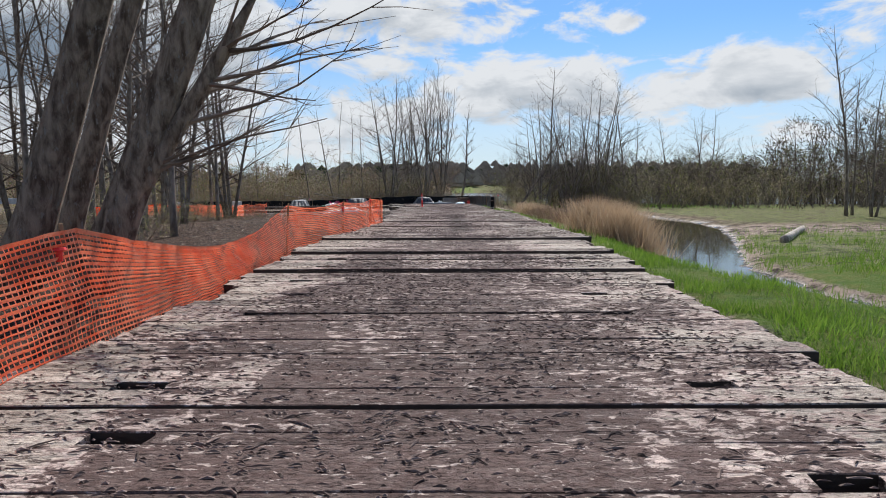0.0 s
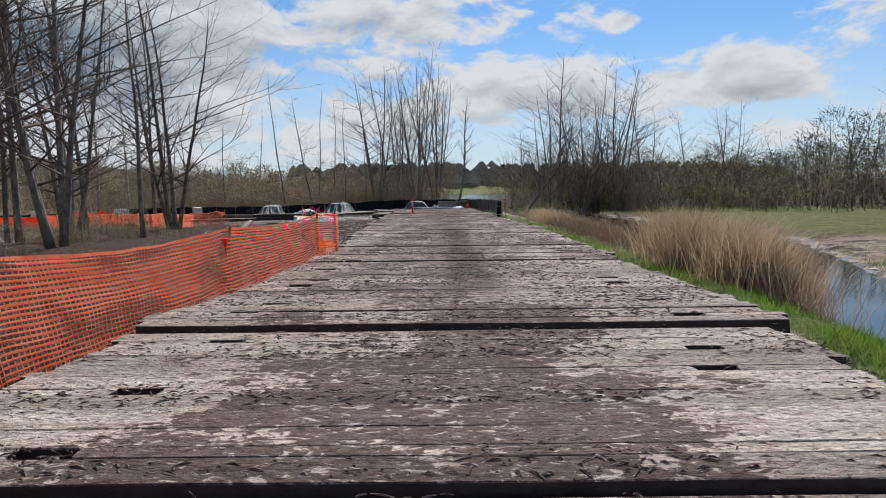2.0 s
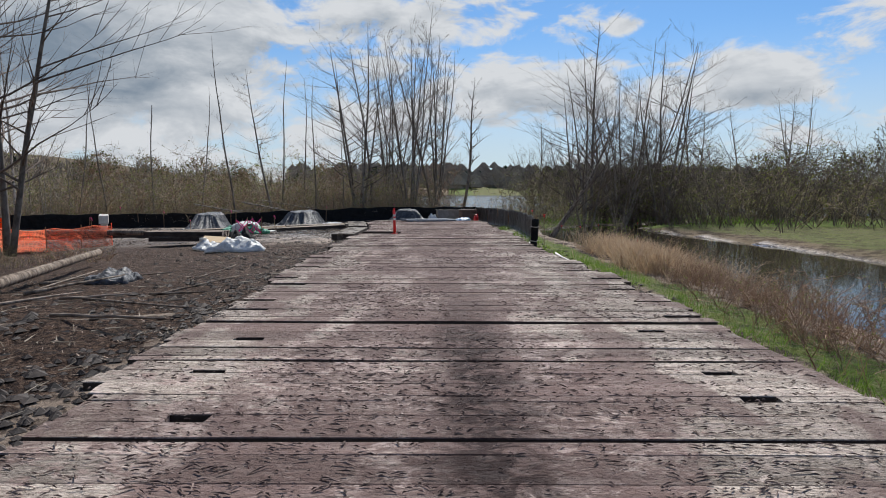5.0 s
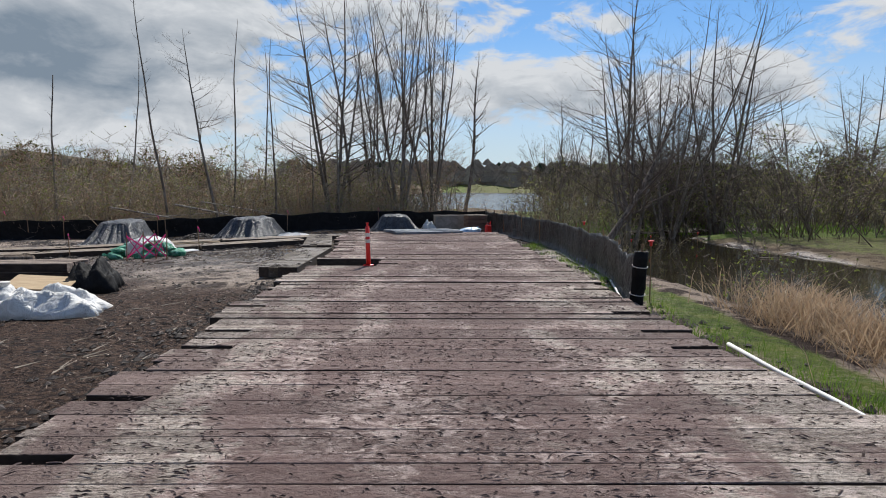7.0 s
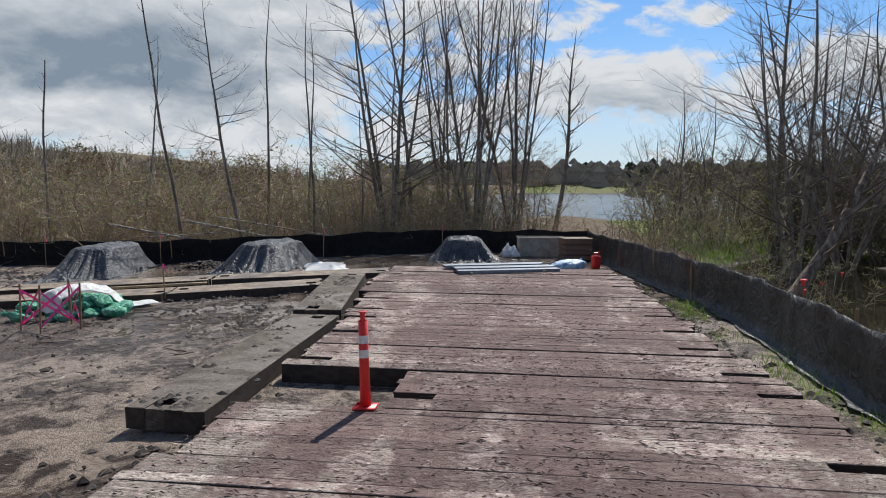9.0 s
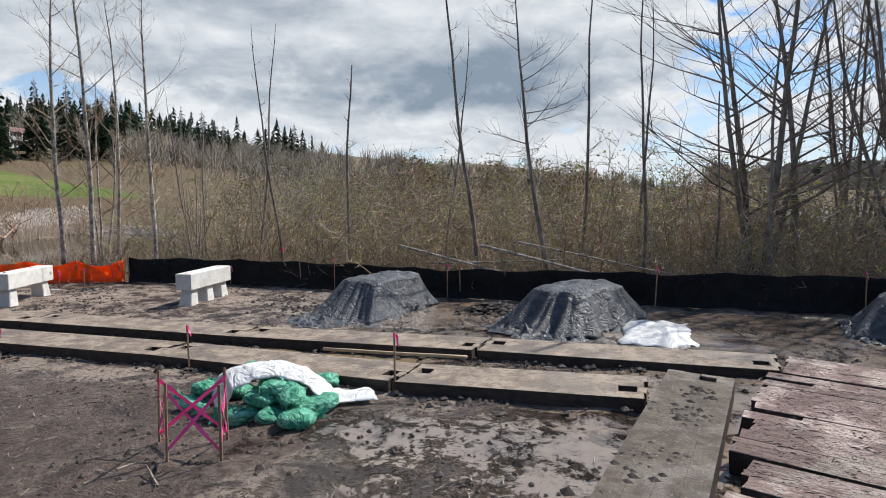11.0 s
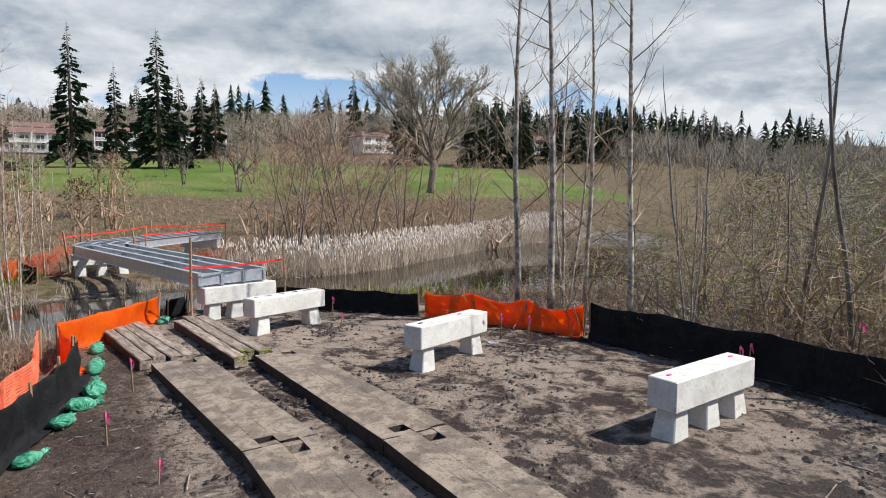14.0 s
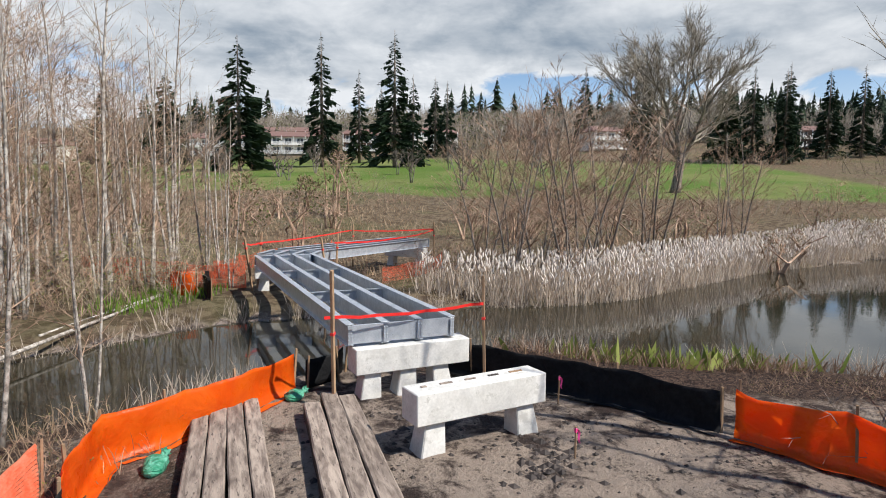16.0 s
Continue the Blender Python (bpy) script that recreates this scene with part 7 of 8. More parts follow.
def far_woods():
    rng = random.Random(77)
    g, gd = Geo(), Geo()
    centre = 0.0
    for i in range(760):
        if i % 16 == 0:
            centre = rng.uniform(-75, 150) if rng.random() < 0.55 else rng.uniform(48, 100)
        deg = centre + rng.gauss(0, 2.0)
        if 78 < deg < 116 and rng.random() < 0.6:
            continue
        a, r = radians(deg), rng.uniform(300, 560)
        x, y = -math.sin(a) * r, 50 + math.cos(a) * r
        if x > -45 and 104 < y < 880:
            r = rng.uniform(930, 1150)
            x, y = -math.sin(a) * r, 50 + math.cos(a) * r
        z = ground_z(x, y, False)
        hh = rng.uniform(6, 24) * (1.0 if deg > 46 else 0.42)
        w = hh * rng.uniform(0.26, 0.4)
        hh *= rng.choice((0.6, 0.8, 1.0, 1.0, 1.25))
        for k in range(9):
            t = k / 9
            zz0 = z + hh * (0.12 + 0.8 * t)
            R = w * (1 - t) ** 0.75 * rng.uniform(0.7, 1.2) + 0.25
            for q in range(6):
                an = rng.uniform(0, 6.283)
                c, s_ = math.cos(an), math.sin(an)
                g.add([Vector((x - s_ * R * 0.35, y + c * R * 0.35, zz0 + hh * 0.09)), Vector((x + s_ * R * 0.35, y - c * R * 0.35, zz0 + hh * 0.07)), Vector((x + c * R, y + s_ * R, zz0 - hh * rng.uniform(0.0, 0.06)))], [(0, 1, 2)])
        g.add([Vector((x - 0.5, y, z + hh * 0.75)), Vector((x + 0.5, y, z + hh * 0.75)), Vector((x, y, z + hh))], [(0, 1, 2)])
        g.add([Vector((x, y - 0.5, z + hh * 0.75)), Vector((x, y + 0.5, z + hh * 0.75)), Vector((x, y, z + hh))], [(0, 1, 2)])
    for i in range(420):
        a, r = radians(rng.uniform(-30, 14)), rng.uniform(905, 1010)
        x, y = -math.sin(a) * r, 50 + math.cos(a) * r
        z, hh = ground_z(x, y, False), rng.uniform(14, 34)
        for k in range(16):
            q, t = rng.uniform(0, 6.283), rng.random()
            R = hh * 0.6 * (1 - 0.7 * t)
            c = Vector((x + math.cos(q) * R * 0.5, y + math.sin(q) * R * 0.5, z + hh * t))
            # most lake-shore crowns join the paler mesh, whose colour stands for haze
            (g if i % 9 == 0 else gd).add([c + Vector((-R, 0, -R * 0.3)), c + Vector((R, 0, -R * 0.3)), c + Vector((0, R * 0.3, R * 0.8))], [(0, 1, 2)])
    tagged(part("far_conifer_wood", g, M_NEEDLE), "dark conifer woods along the far ridge", "woods", kind="stuff")
    for i in range(3000):
        deg = rng.uniform(-75, 150) if i % 2 else rng.uniform(48, 128)
        a, r = radians(deg), rng.uniform(125, 470) if i % 2 else rng.uniform(272, 420)
        x, y = -math.sin(a) * r, 50 + math.cos(a) * r
        if (x > -45 + 0.25 * (100 - y) and y > 100 and x < 60) or (-190 < x < -62 and y < 115) or math.hypot(x, y - 50) < 100 or (-272 < x < -62 and -150 < y < 150):
            continue
        z = ground_z(x, y, False)
        hh = rng.uniform(6, 13) * (1.35 if r > 220 else 1.0)
        for k in range(22):
            b = Vector((x + rng.gauss(0, 1.2), y + rng.gauss(0, 1.2), z + hh * rng.uniform(0, 0.35)))
            q = rng.uniform(0, 6.28)
            e = b + Vector((math.cos(q) * hh * 0.4 * rng.random(), math.sin(q) * hh * 0.4 * rng.random(), hh * rng.uniform(0.2, 0.65)))
            gd.spike(b, e, rng.uniform(0.09, 0.26) * (r / 240))
    # the paler grey twigs carry distance haze in their colour
    tagged(part("far_bare_wood", gd, M_TWIG_GREY), "grey-brown bare woods in the distance, paled for haze", "woods", kind="stuff")


far_woods()

# ---- thickets ----


def thicket(label, seed, height, radius, n, twig, leaf=None, leaves=0.0, upright=0.3, arch=0.5):
    rng = random.Random(seed)
    g, gl = Geo(), Geo()
    for i in range(n):
        a, r = rng.uniform(0, 6.283), radius * math.sqrt(rng.random())
        p = Vector((math.cos(a) * r, math.sin(a) * r, -0.1))
        h = height * rng.uniform(0.35, 1.08) * (1 - 0.3 * r / radius)
        d = Vector((rng.gauss(0, upright), rng.gauss(0, upright), 1)).normalized()
        pts = [p]
        for k in range(3):
            p = p + d * h * (0.42, 0.32, 0.26)[k]
            pts.append(p)
            d = (d + Vector((rng.gauss(0, arch), rng.gauss(0, arch), rng.gauss(0, 0.25))) * (0.5 + 0.3 * k)).normalized()
        r0 = rng.uniform(0.006, 0.020)
        g.tube(pts, [r0, r0 * 0.8, r0 * 0.5, 0.003], 3, False)
        for k in range(11):
            u = rng.uniform(0.5, 2.95)
            q = int(u)
            s = pts[q].lerp(pts[q + 1], u - q)
            o = Vector((rng.gauss(0, 1), rng.gauss(0, 1), rng.uniform(-0.45, 1.0))).normalized()
            L = h * rng.uniform(0.09, 0.30)
            e = s + o * L
            g.spike(s, e, rng.uniform(0.005, 0.0095))
            if k % 2:
                m = s.lerp(e, rng.uniform(0.3, 0.8))
                g.spike(m, m + (o + Vector((rng.gauss(0, 0.8), rng.gauss(0, 0.8), rng.gauss(0, 0.6)))).normalized() * L * rng.uniform(0.3, 0.7), 0.0055)
            if leaf and rng.random() < leaves:
                c = s.lerp(e, rng.uniform(0.4, 1.0))
                for q in range(2):
                    w = rng.uniform(0.018, 0.045)
                    o = Vector((rng.uniform(-1, 1), rng.uniform(-1, 1), rng.uniform(-0.3, 1))).normalized()
                    sd = o.cross(Vector((rng.uniform(-1, 1), rng.uniform(-1, 1), 0.3))).normalized()
                    gl.add([c, c + o * w + sd * w * 0.5, c + o * w * 2, c + o * w - sd * w * 0.5], [(0, 1, 2, 3)])
    ob = thing("thicket", label, "shrub", None, "thickets")
    part("stem_tangle", g, twig, ob)
    if gl.v:
        part("foliage", gl, leaf, ob)
    return ob


leafy = thicket("straggling shrub with fresh yellow-green leaves by the fence", 86, 2.3, 1.1, 16, M_TWIG, M_LEAFY, 0.75, 0.5, 0.7)
plant(leafy, 6.9, 48.3, 0, 1.15)
plant(leafy, 7.2, 47.0, 100, 1.0)
TH = [thicket("tangled red-brown bare shrub thicket", 81, 3.0, 2.4, 40, M_TWIG_RED, M_LEAF, 0.2, 0.5, 0.8),
      thicket("bare shrub thicket dusted with fresh yellow-green leaves", 82, 3.4, 2.4, 44, M_TWIG_TAN, M_LEAF, 0.55, 0.4, 0.65),
      thicket("grey twiggy bare scrub thicket", 83, 3.2, 2.6, 40, M_TWIG_GREY, M_LEAF, 0.35, 0.45, 0.75),
      thicket("dense low brambles and dead stalks", 84, 1.7, 2.2, 60, M_TWIG_RED, M_LEAF, 0.12, 0.7, 0.9),
      thicket("willow scrub thicket coming into leaf", 85, 4.2, 2.6, 44, M_TWIG_GREY, M_LEAF, 0.8, 0.45, 0.6),
      thicket("dark willow brush with sparse fresh leaves", 87, 4.0, 2.6, 40, M_TWIG, M_LEAF, 0.7, 0.42, 0.5)]


def scrub(n, area, kinds, smin, smax, avoid=lambda x, y: False):
    """Fill an area of the plan with thickets."""
    x0, x1, y0, y1 = area
    for i in range(n):
        for tries in range(12):
            x, y = RT.uniform(x0, x1), RT.uniform(y0, y1)
            if shore(x, y, CREEK) > 0.8 and shore(x, y, POND) > 1.2 and not avoid(x, y):
                break
        else:
            continue
        s = RT.uniform(smin, smax)
        plant(TH[RT.choice(kinds)], x, y, RT.uniform(0, 360), s, s * RT.uniform(0.8, 1.15))


FAR = []


def far_scrub(n, area, kinds, smin, smax, avoid=lambda x, y: False):
    """Choose places for thickets too far off to tell apart."""
    x0, x1, y0, y1 = area
    for i in range(n):
        for tries in range(12):
            x, y = RT.uniform(x0, x1), RT.uniform(y0, y1)
            if shore(x, y, CREEK) > 0.8 and shore(x, y, POND) > 1.2 and not avoid(x, y):
                break
        else:
            continue
        FAR.append((RT.choice(kinds), x, y, RT.uniform(smin, smax)))


def join_far():
    """One mesh of all the far thickets."""
    cache = {}
    for k, ob in enumerate(TH):
        for c in ob.children:
            me = c.data
            v = np.empty(len(me.vertices) * 3, np.float32)
            me.vertices.foreach_get("co", v)
            loop = np.empty(len(me.loops), np.int32)
            me.loops.foreach_get("vertex_index", loop)
            tot = np.empty(len(me.polygons), np.int32)
            me.polygons.foreach_get("loop_total", tot)
            keep = int(len(tot) * 0.5)          # fewer stems will do so far off
            loop = loop[:int(tot[:keep].sum())]
            cache.setdefault(k, []).append((v.reshape(-1, 3)[:int(loop.max()) + 1], loop, tot[:keep], me.materials[0]))
    mats, vs, ls, ts, ms, base = [], [], [], [], [], 0
    for k, x, y, s in FAR:
        a = RT.uniform(0, 6.283)
        rot = np.array(((math.cos(a), math.sin(a), 0), (-math.sin(a), math.cos(a), 0), (0, 0, 1)), np.float32)
        for v, loop, tot, mat_ in cache[k]:
            if mat_ not in mats:
                mats.append(mat_)
            vs.append((v * s) @ rot + np.array((x, y, ground_z(x, y, False) - 0.02), np.float32))
            ls.append(loop + base)
            ts.append(tot)
            ms.append(np.full(len(tot), mats.index(mat_), np.int32))
            base += len(v)
    vs, ls, ts, ms = np.concatenate(vs), np.concatenate(ls), np.concatenate(ts), np.concatenate(ms)
    me = bpy.data.meshes.new("far_scrub")
    me.vertices.add(len(vs))
    me.vertices.foreach_set("co", vs.ravel())
    me.loops.add(len(ls))
    me.loops.foreach_set("vertex_index", ls.astype(np.int32))
    me.polygons.add(len(ts))
    me.polygons.foreach_set("loop_start", (np.cumsum(ts) - ts).astype(np.int32))
    me.polygons.foreach_set("material_index", ms)
    for mat_ in mats:
        me.materials.append(mat_)
    me.update(calc_edges=True)
    tagged(new("far_scrub", me), "far tangled scrub coming into leaf", "scrub", kind="stuff")


def fence_y(x):
    return lerp_path([(-34, 57.5), (-30.5, 58.3), (-27, 62.2), (-22.4, 64.7), (-14, 67), (-4, 69), (0, 70.1), (5, 70)], x)


for i in range(34):
    x = -31 + i * 0.97
    plant(TH[(0, 3, 1, 2, 3, 0, 1)[i % 7]], x, fence_y(x) + RT.uniform(2.6, 4.0) + (1.2 if x < -24 else 0), RT.uniform(0, 360), RT.uniform(0.6, 1.1))
for i in range(26):
    x = -31 + i * 1.2
    plant(TH[(0, 2, 1, 4, 0, 1)[i % 6]], x, fence_y(x) + RT.uniform(4.6, 7.2), RT.uniform(0, 360), RT.uniform(1.35, 1.75))
scrub(38, (-34, 1, 74, 88), (0, 1, 2, 0, 4, 4), 1.5, 2.2, lambda x, y: y < fence_y(x) + 5 or (x > -4 and y > 80))
far_scrub(44, (-75, -4, 84, 125), (1, 2, 5, 4, 4), 2.2, 3.2, lambda x, y: y < 70 + 0.3 * (-x) or (x > -12 and y > 90))
far_scrub(12, (-64, -38, 72, 100), (0, 2, 1), 0.9, 1.4)
# left of the road
scrub(24, (-45, -18, 14, 50), (2, 1, 4, 1), 0.8, 1.25, lambda x, y: shore(x, y, POND) < 2 or (x < -22 and y > 46))
scrub(16, (-16, -8, 30, 46), (3, 1), 0.35, 0.6, lambda x, y: x > -11)
plant(TH[1], -9.5, 17.5, 20, 0.7)
plant(TH[4], -10.5, 22, 20, 0.6)
plant(TH[1], -8.3, 13.5, 70, 0.55)
far_scrub(14, (-85, -48, -20, 34), (2, 0, 1), 1.0, 1.5)
# right bank and beyond
scrub(16, (8, 24, 72, 84), (5, 1, 5), 1.3, 1.9, lambda x, y: x < 7)
far_scrub(34, (6, 40, 82, 108), (5, 5, 1), 1.7, 2.6, lambda x, y: y > 125 - 0.9 * x or 0.02 < x / (y - 36.7) < 0.185)
far_scrub(24, (36, 75, 62, 110), (5, 5, 4), 1.8, 2.8, lambda x, y: x < 38)
far_scrub(18, (20, 38, 66, 88), (5, 5, 1), 1.7, 2.4)
far_scrub(10, (38, 90, 10, 60), (4, 2, 1), 1.6, 2.4)
for x, y, k, s in ((8.6, 63.5, 1, 0.9), (7.4, 66.5, 4, 0.8), (6.2, 70.5, 2, 0.9), (8.0, 74.5, 1, 1.0), (5.4, 73.5, 0, 0.8), (6.2, 33.5, 3, 0.7), (6.8, 36.5, 3, 0.75), (6.6, 40.0, 0, 0.5), (5.9, 30.3, 3, 0.7), (7.4, 43.4, 3, 0.6)):
    plant(TH[k], x, y, RT.uniform(0, 360), s)
for x, y, s in ((62, 112, 3.4), (66, 117, 3.8), (71, 114, 4.1), (75, 119, 4.2), (80, 113, 4.0), (85, 118, 4.0), (69, 122, 4.2), (57, 106, 2.6), (50, 100, 2.4), (44, 98, 2.3), (90, 110, 3.8), (62, 103, 2.6)):
    FAR.append((5, x, y, s))
for i in range(17):
    y = 24.5 + 0.85 * i
    plant(TH[(3, 0, 3)[i % 3]], lerp_path(EDGE_R, y) + RT.uniform(1.5, 2.7), y, RT.uniform(0, 360), RT.uniform(0.28, 0.46), RT.uniform(0.35, 0.6) if i % 3 != 1 else 0.32)
# the shores of the pond
for x, y, k, rz, s in ((-35, 34, 1, 0, 1.0), (-37.5, 37, 1, 50, 0.9), (-40, 36, 1, 100, 1.0), (-33.5, 33.5, 1, 150, 1.0), (-42, 38, 1, 200, 0.9), (-38, 32, 1, 250, 1.1), (-31.5, 35, 1, 20, 1.0), (-41, 33, 1, 70, 1.1), (-45, 40, 1, 110, 0.8), (-34.5, 37.2, 1, 10, 0.8), (-46, 34, 1, 160, 1.1), (-29, 34, 1, 210, 1.0)):
    plant((birch, birch2)[k], x, y, rz, s)
for x, y, s in ((-34.3, 60.6, 0.28), (-33.6, 61.6, 0.3), (-33.4, 59.6, 0.22)):
    plant(TH[3], x, y, RT.uniform(0, 360), s)
for x, y, k, s in ((-28.3, 48.0, 3, 0.45), (-26.0, 47.8, 3, 0.6), (-24.0, 48.6, 3, 0.6), (-30.8, 39.0, 2, 0.7), (-33.0, 38.5, 3, 0.9), (-36, 36.5, 0, 0.8), (-39.5, 36.5, 0, 0.8), (-22, 48.6, 3, 0.6),
                   (-47, 50.2, 0, 0.8), (-50, 49.7, 0, 0.9), (-45.2, 48.6, 3, 0.7), (-53, 50, 0, 0.9), (-50, 52, 2, 0.9), (-55, 55, 2, 1.0), (-58, 58, 0, 1.0), (-62, 62, 2, 1.0), (-66, 66, 0, 1.0), (-68, 60, 2, 1.0), (-62, 55, 2, 0.9), (-66, 72, 2, 1.1), (-70, 76, 0, 1.1)):
    plant(TH[k], x, y, RT.uniform(0, 360), s)
for i in range(44):
    FAR.append(((0, 2, 1, 2)[i % 4], RT.uniform(-206, -172), RT.uniform(-90, 120), RT.uniform(1.0, 2.0)))
for x, y, s in ((-38, 36.5, 0.8), (-40.5, 38.3, 0.75), (-35.5, 37.6, 0.6), (-43, 38.5, 0.8), (-33.5, 35.5, 0.8), (-45.5, 41.5, 0.6), (-41.5, 35, 0.9), (-36.8, 39.2, 0.45), (-47.5, 45.2, 0.6), (-39.2, 39.6, 0.4)):
    plant(TH[0], x, y, RT.uniform(0, 360), s)
# hedge line at the edge of the lawn
for i in range(64):
    FAR.append(((0, 2, 3, 0)[i % 4], -80 - RT.uniform(0, 16), -60 + i * 2.5, RT.uniform(1.1, 1.8)))
for i in range(22):
    FAR.append(((2, 0, 1, 5)[i % 4], RT.uniform(-200, -95), RT.uniform(104, 150), RT.uniform(1.4, 2.8)))
join_far()

def copse(name, label, spots, seed, twig, leaf, n=430, coarse=1.0, leafy=0.8, stems=5):
    """A far wood edge: rounded crowns of fine twigs breaking into leaf."""
    rng = random.Random(seed)
    g, gl = Geo(), Geo()
    for x, y, h in spots:
        z = ground_z(x, y, False)
        w = h * rng.uniform(0.32, 0.48)
        for i in range(n):
            a, q, f = rng.uniform(0, 6.283), math.sqrt(rng.random()), rng.random() ** 0.8
            R = w * (0.65 + 0.35 * math.sin(math.pi * min(1, f * 1.15))) * math.sqrt(max(0.02, 1 - max(0, f - 0.5) ** 2 * 3.6))
            b = Vector((x + math.cos(a) * R * q, y + math.sin(a) * R * q, z + h * 0.9 * f))
            o = Vector((math.cos(a) * 0.5 + rng.gauss(0, 0.5), math.sin(a) * 0.5 + rng.gauss(0, 0.5), rng.uniform(0.0, 1.2))).normalized()
            g.spike(b, b + o * h * rng.uniform(0.05, 0.15), rng.uniform(0.02, 0.045) * coarse)
            if rng.random() < leafy:
                c = b + o * h * rng.uniform(0.0, 0.1)
                k = rng.uniform(0.06, 0.17) * coarse
                u = Vector((rng.uniform(-1, 1), rng.uniform(-1, 1), rng.uniform(-0.5, 1))).normalized()
                v = u.cross(Vector((rng.uniform(-1, 1), rng.uniform(-1, 1), 0.4))).normalized()
                gl.add([c, c + u * k + v * k * 0.6, c + u * k * 2, c + u * k - v * k * 0.6], [(0, 1, 2, 3)])
        for i in range(stems):
            b = Vector((x + rng.gauss(0, w * 0.3), y + rng.gauss(0, w * 0.3), z - 0.2))
            g.tube([b, b + Vector((rng.gauss(0, 0.4), rng.gauss(0, 0.4), h * 0.45)), b + Vector((rng.gauss(0, 0.9), rng.gauss(0, 0.9), h * 0.85))], [0.12, 0.08, 0.03], 4, False)
    ob = thing(name, label, "woods", kind="stuff")
    part("twigs", g, twig, ob)
    if gl.v:
        part("leaves", gl, leaf, ob)


# olive leaves, darkened so the colour holds the wood edge's backlit shade
M_OLIVE = blade_mat("olive_spring_leaves", (0.06, 0.07, 0.02), (0.15, 0.158, 0.048), 0.25)
copse("wood_edge", "rounded brown and olive wood edge beyond the wet meadow",
      [(45 + 2.4 * i + RT.gauss(0, 1.5), 88 - 0.5 * i + RT.gauss(0, 4), RT.uniform(9.5, 14) * (0.75 if i < 2 else 1)) for i in range(16)] + [(RT.uniform(46, 95), RT.uniform(58, 84), RT.uniform(6, 11)) for i in range(14)], 94, M_TWIG, M_OLIVE)
copse("willow_bank", "olive willow bank along the far side of the creek",
      [(20 + 1.7 * i + RT.gauss(0, 0.8), 90 + RT.gauss(0, 3), RT.uniform(4.5, 7.5)) for i in range(16)] + [(RT.uniform(14, 22), RT.uniform(78, 88), RT.uniform(3.5, 6)) for i in range(6)], 95, M_TWIG, M_OLIVE)
copse("hillside_wood", "grey-brown bare woods rising behind the apartments",
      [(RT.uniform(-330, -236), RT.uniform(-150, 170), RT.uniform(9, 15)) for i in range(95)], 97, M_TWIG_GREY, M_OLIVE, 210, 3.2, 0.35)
copse("meadow_shrubs", "low red-brown shrubs over the wet meadow",
      [(RT.uniform(-84, -54), RT.uniform(14, 76), RT.uniform(1.6, 3.6)) for i in range(30)], 98, M_TWIG_RED, M_OLIVE, 260, 0.5, 0.3)
copse("birch_twigs", "haze of fine pinkish twigs among the birches",
      [(RT.uniform(-46, -30), RT.uniform(31, 38.5), RT.uniform(8, 12)) for i in range(22)], 99, M_TWIG_RED, M_OLIVE, 520, 0.3, 0.0, 0)
copse("marsh_wood", "brown and olive scrub wood behind the clearing",
      [(RT.uniform(-70, -8), RT.uniform(92, 120), RT.uniform(5, 8)) for i in range(34)] + [(RT.uniform(-80, -40), RT.uniform(0, 34), RT.uniform(4, 7)) for i in range(14)], 96, M_TWIG_RED, M_OLIVE)

# ---- blades: grass, reeds ----


def blades(name, label, cat, spots, material, hmin, hmax, wmin, wmax, lean=0.25, seed=1, droop=0.0):
    """A field of blades at the spots (x, y), each its own shape."""
    rng = random.Random(seed)
    g = Geo()
    for x, y in spots:
        h = rng.uniform(hmin, hmax)
        a = rng.uniform(0, 6.283)
        z = ground_z(x, y) - 0.02
        d = Vector((rng.gauss(0, lean), rng.gauss(0, lean), 1)).normalized()
        side = Vector((math.cos(a), math.sin(a), 0))
        base = Vector((x, y, z))
        tip = base + d * h + Vector((d.x, d.y, 0)) * h * droop - Vector((0, 0, droop * h * 0.5))
        g.blade(base, tip, rng.uniform(wmin, wmax), d * h * 0.08 + Vector((0, 0, droop * h * 0.35)), side)
    return tagged(part(name, g, material), label, cat, kind="stuff")


RB = random.Random(14)
s_grass, s_meadow, s_edge, s_short = [], [], [], []
while len(s_grass) < 15000:
    y = RB.triangular(1, 24, 6)
    x = lerp_path(EDGE_R, y) + 0.25 + abs(RB.gauss(0, 1.6))
    if 0.05 < shore(x, y, CREEK) and noise.noise((x * 1.1, y * 1.1, 4)) > RB.uniform(-0.35, 0.3):
        s_grass.append((x, y))
while len(s_meadow) < 14000:
    x, y = RB.uniform(7.5, 26), RB.triangular(4, 34, 14)
    if 0.1 < shore(x, y, CREEK) and noise.noise((x * 0.5, y * 0.5, 6)) > RB.uniform(-0.35, 0.35):
        s_meadow.append((x, y))
while len(s_edge) < 7000:
    y = RB.uniform(20, 60)
    x = lerp_path(EDGE_R, y) + 0.3 + abs(RB.gauss(0.1, 0.35))
    if noise.noise((x * 1.3, y * 0.6, 4)) > RB.uniform(-0.4, 0.3):
        s_edge.append((x, y))
while len(s_short) < 5000:
    x, y = RB.uniform(8, 30), RB.uniform(74, 84)
    if shore(x, y, CREEK) > 0.2:
        s_short.append((x, y))
blades("bank_grass", "bright green grass on the creek bank", "grass", s_grass, M_GRASS, 0.05, 0.22, 0.006, 0.014, 0.5, 2)
blades("meadow_grass", "green tussocky grass beyond the creek", "grass", s_meadow, M_GRASS, 0.10, 0.34, 0.010, 0.022, 0.45, 3)
blades("verge_grass", "thin green grass along the road edge", "grass", s_edge, M_GRASS, 0.05, 0.2, 0.006, 0.012, 0.4, 4)
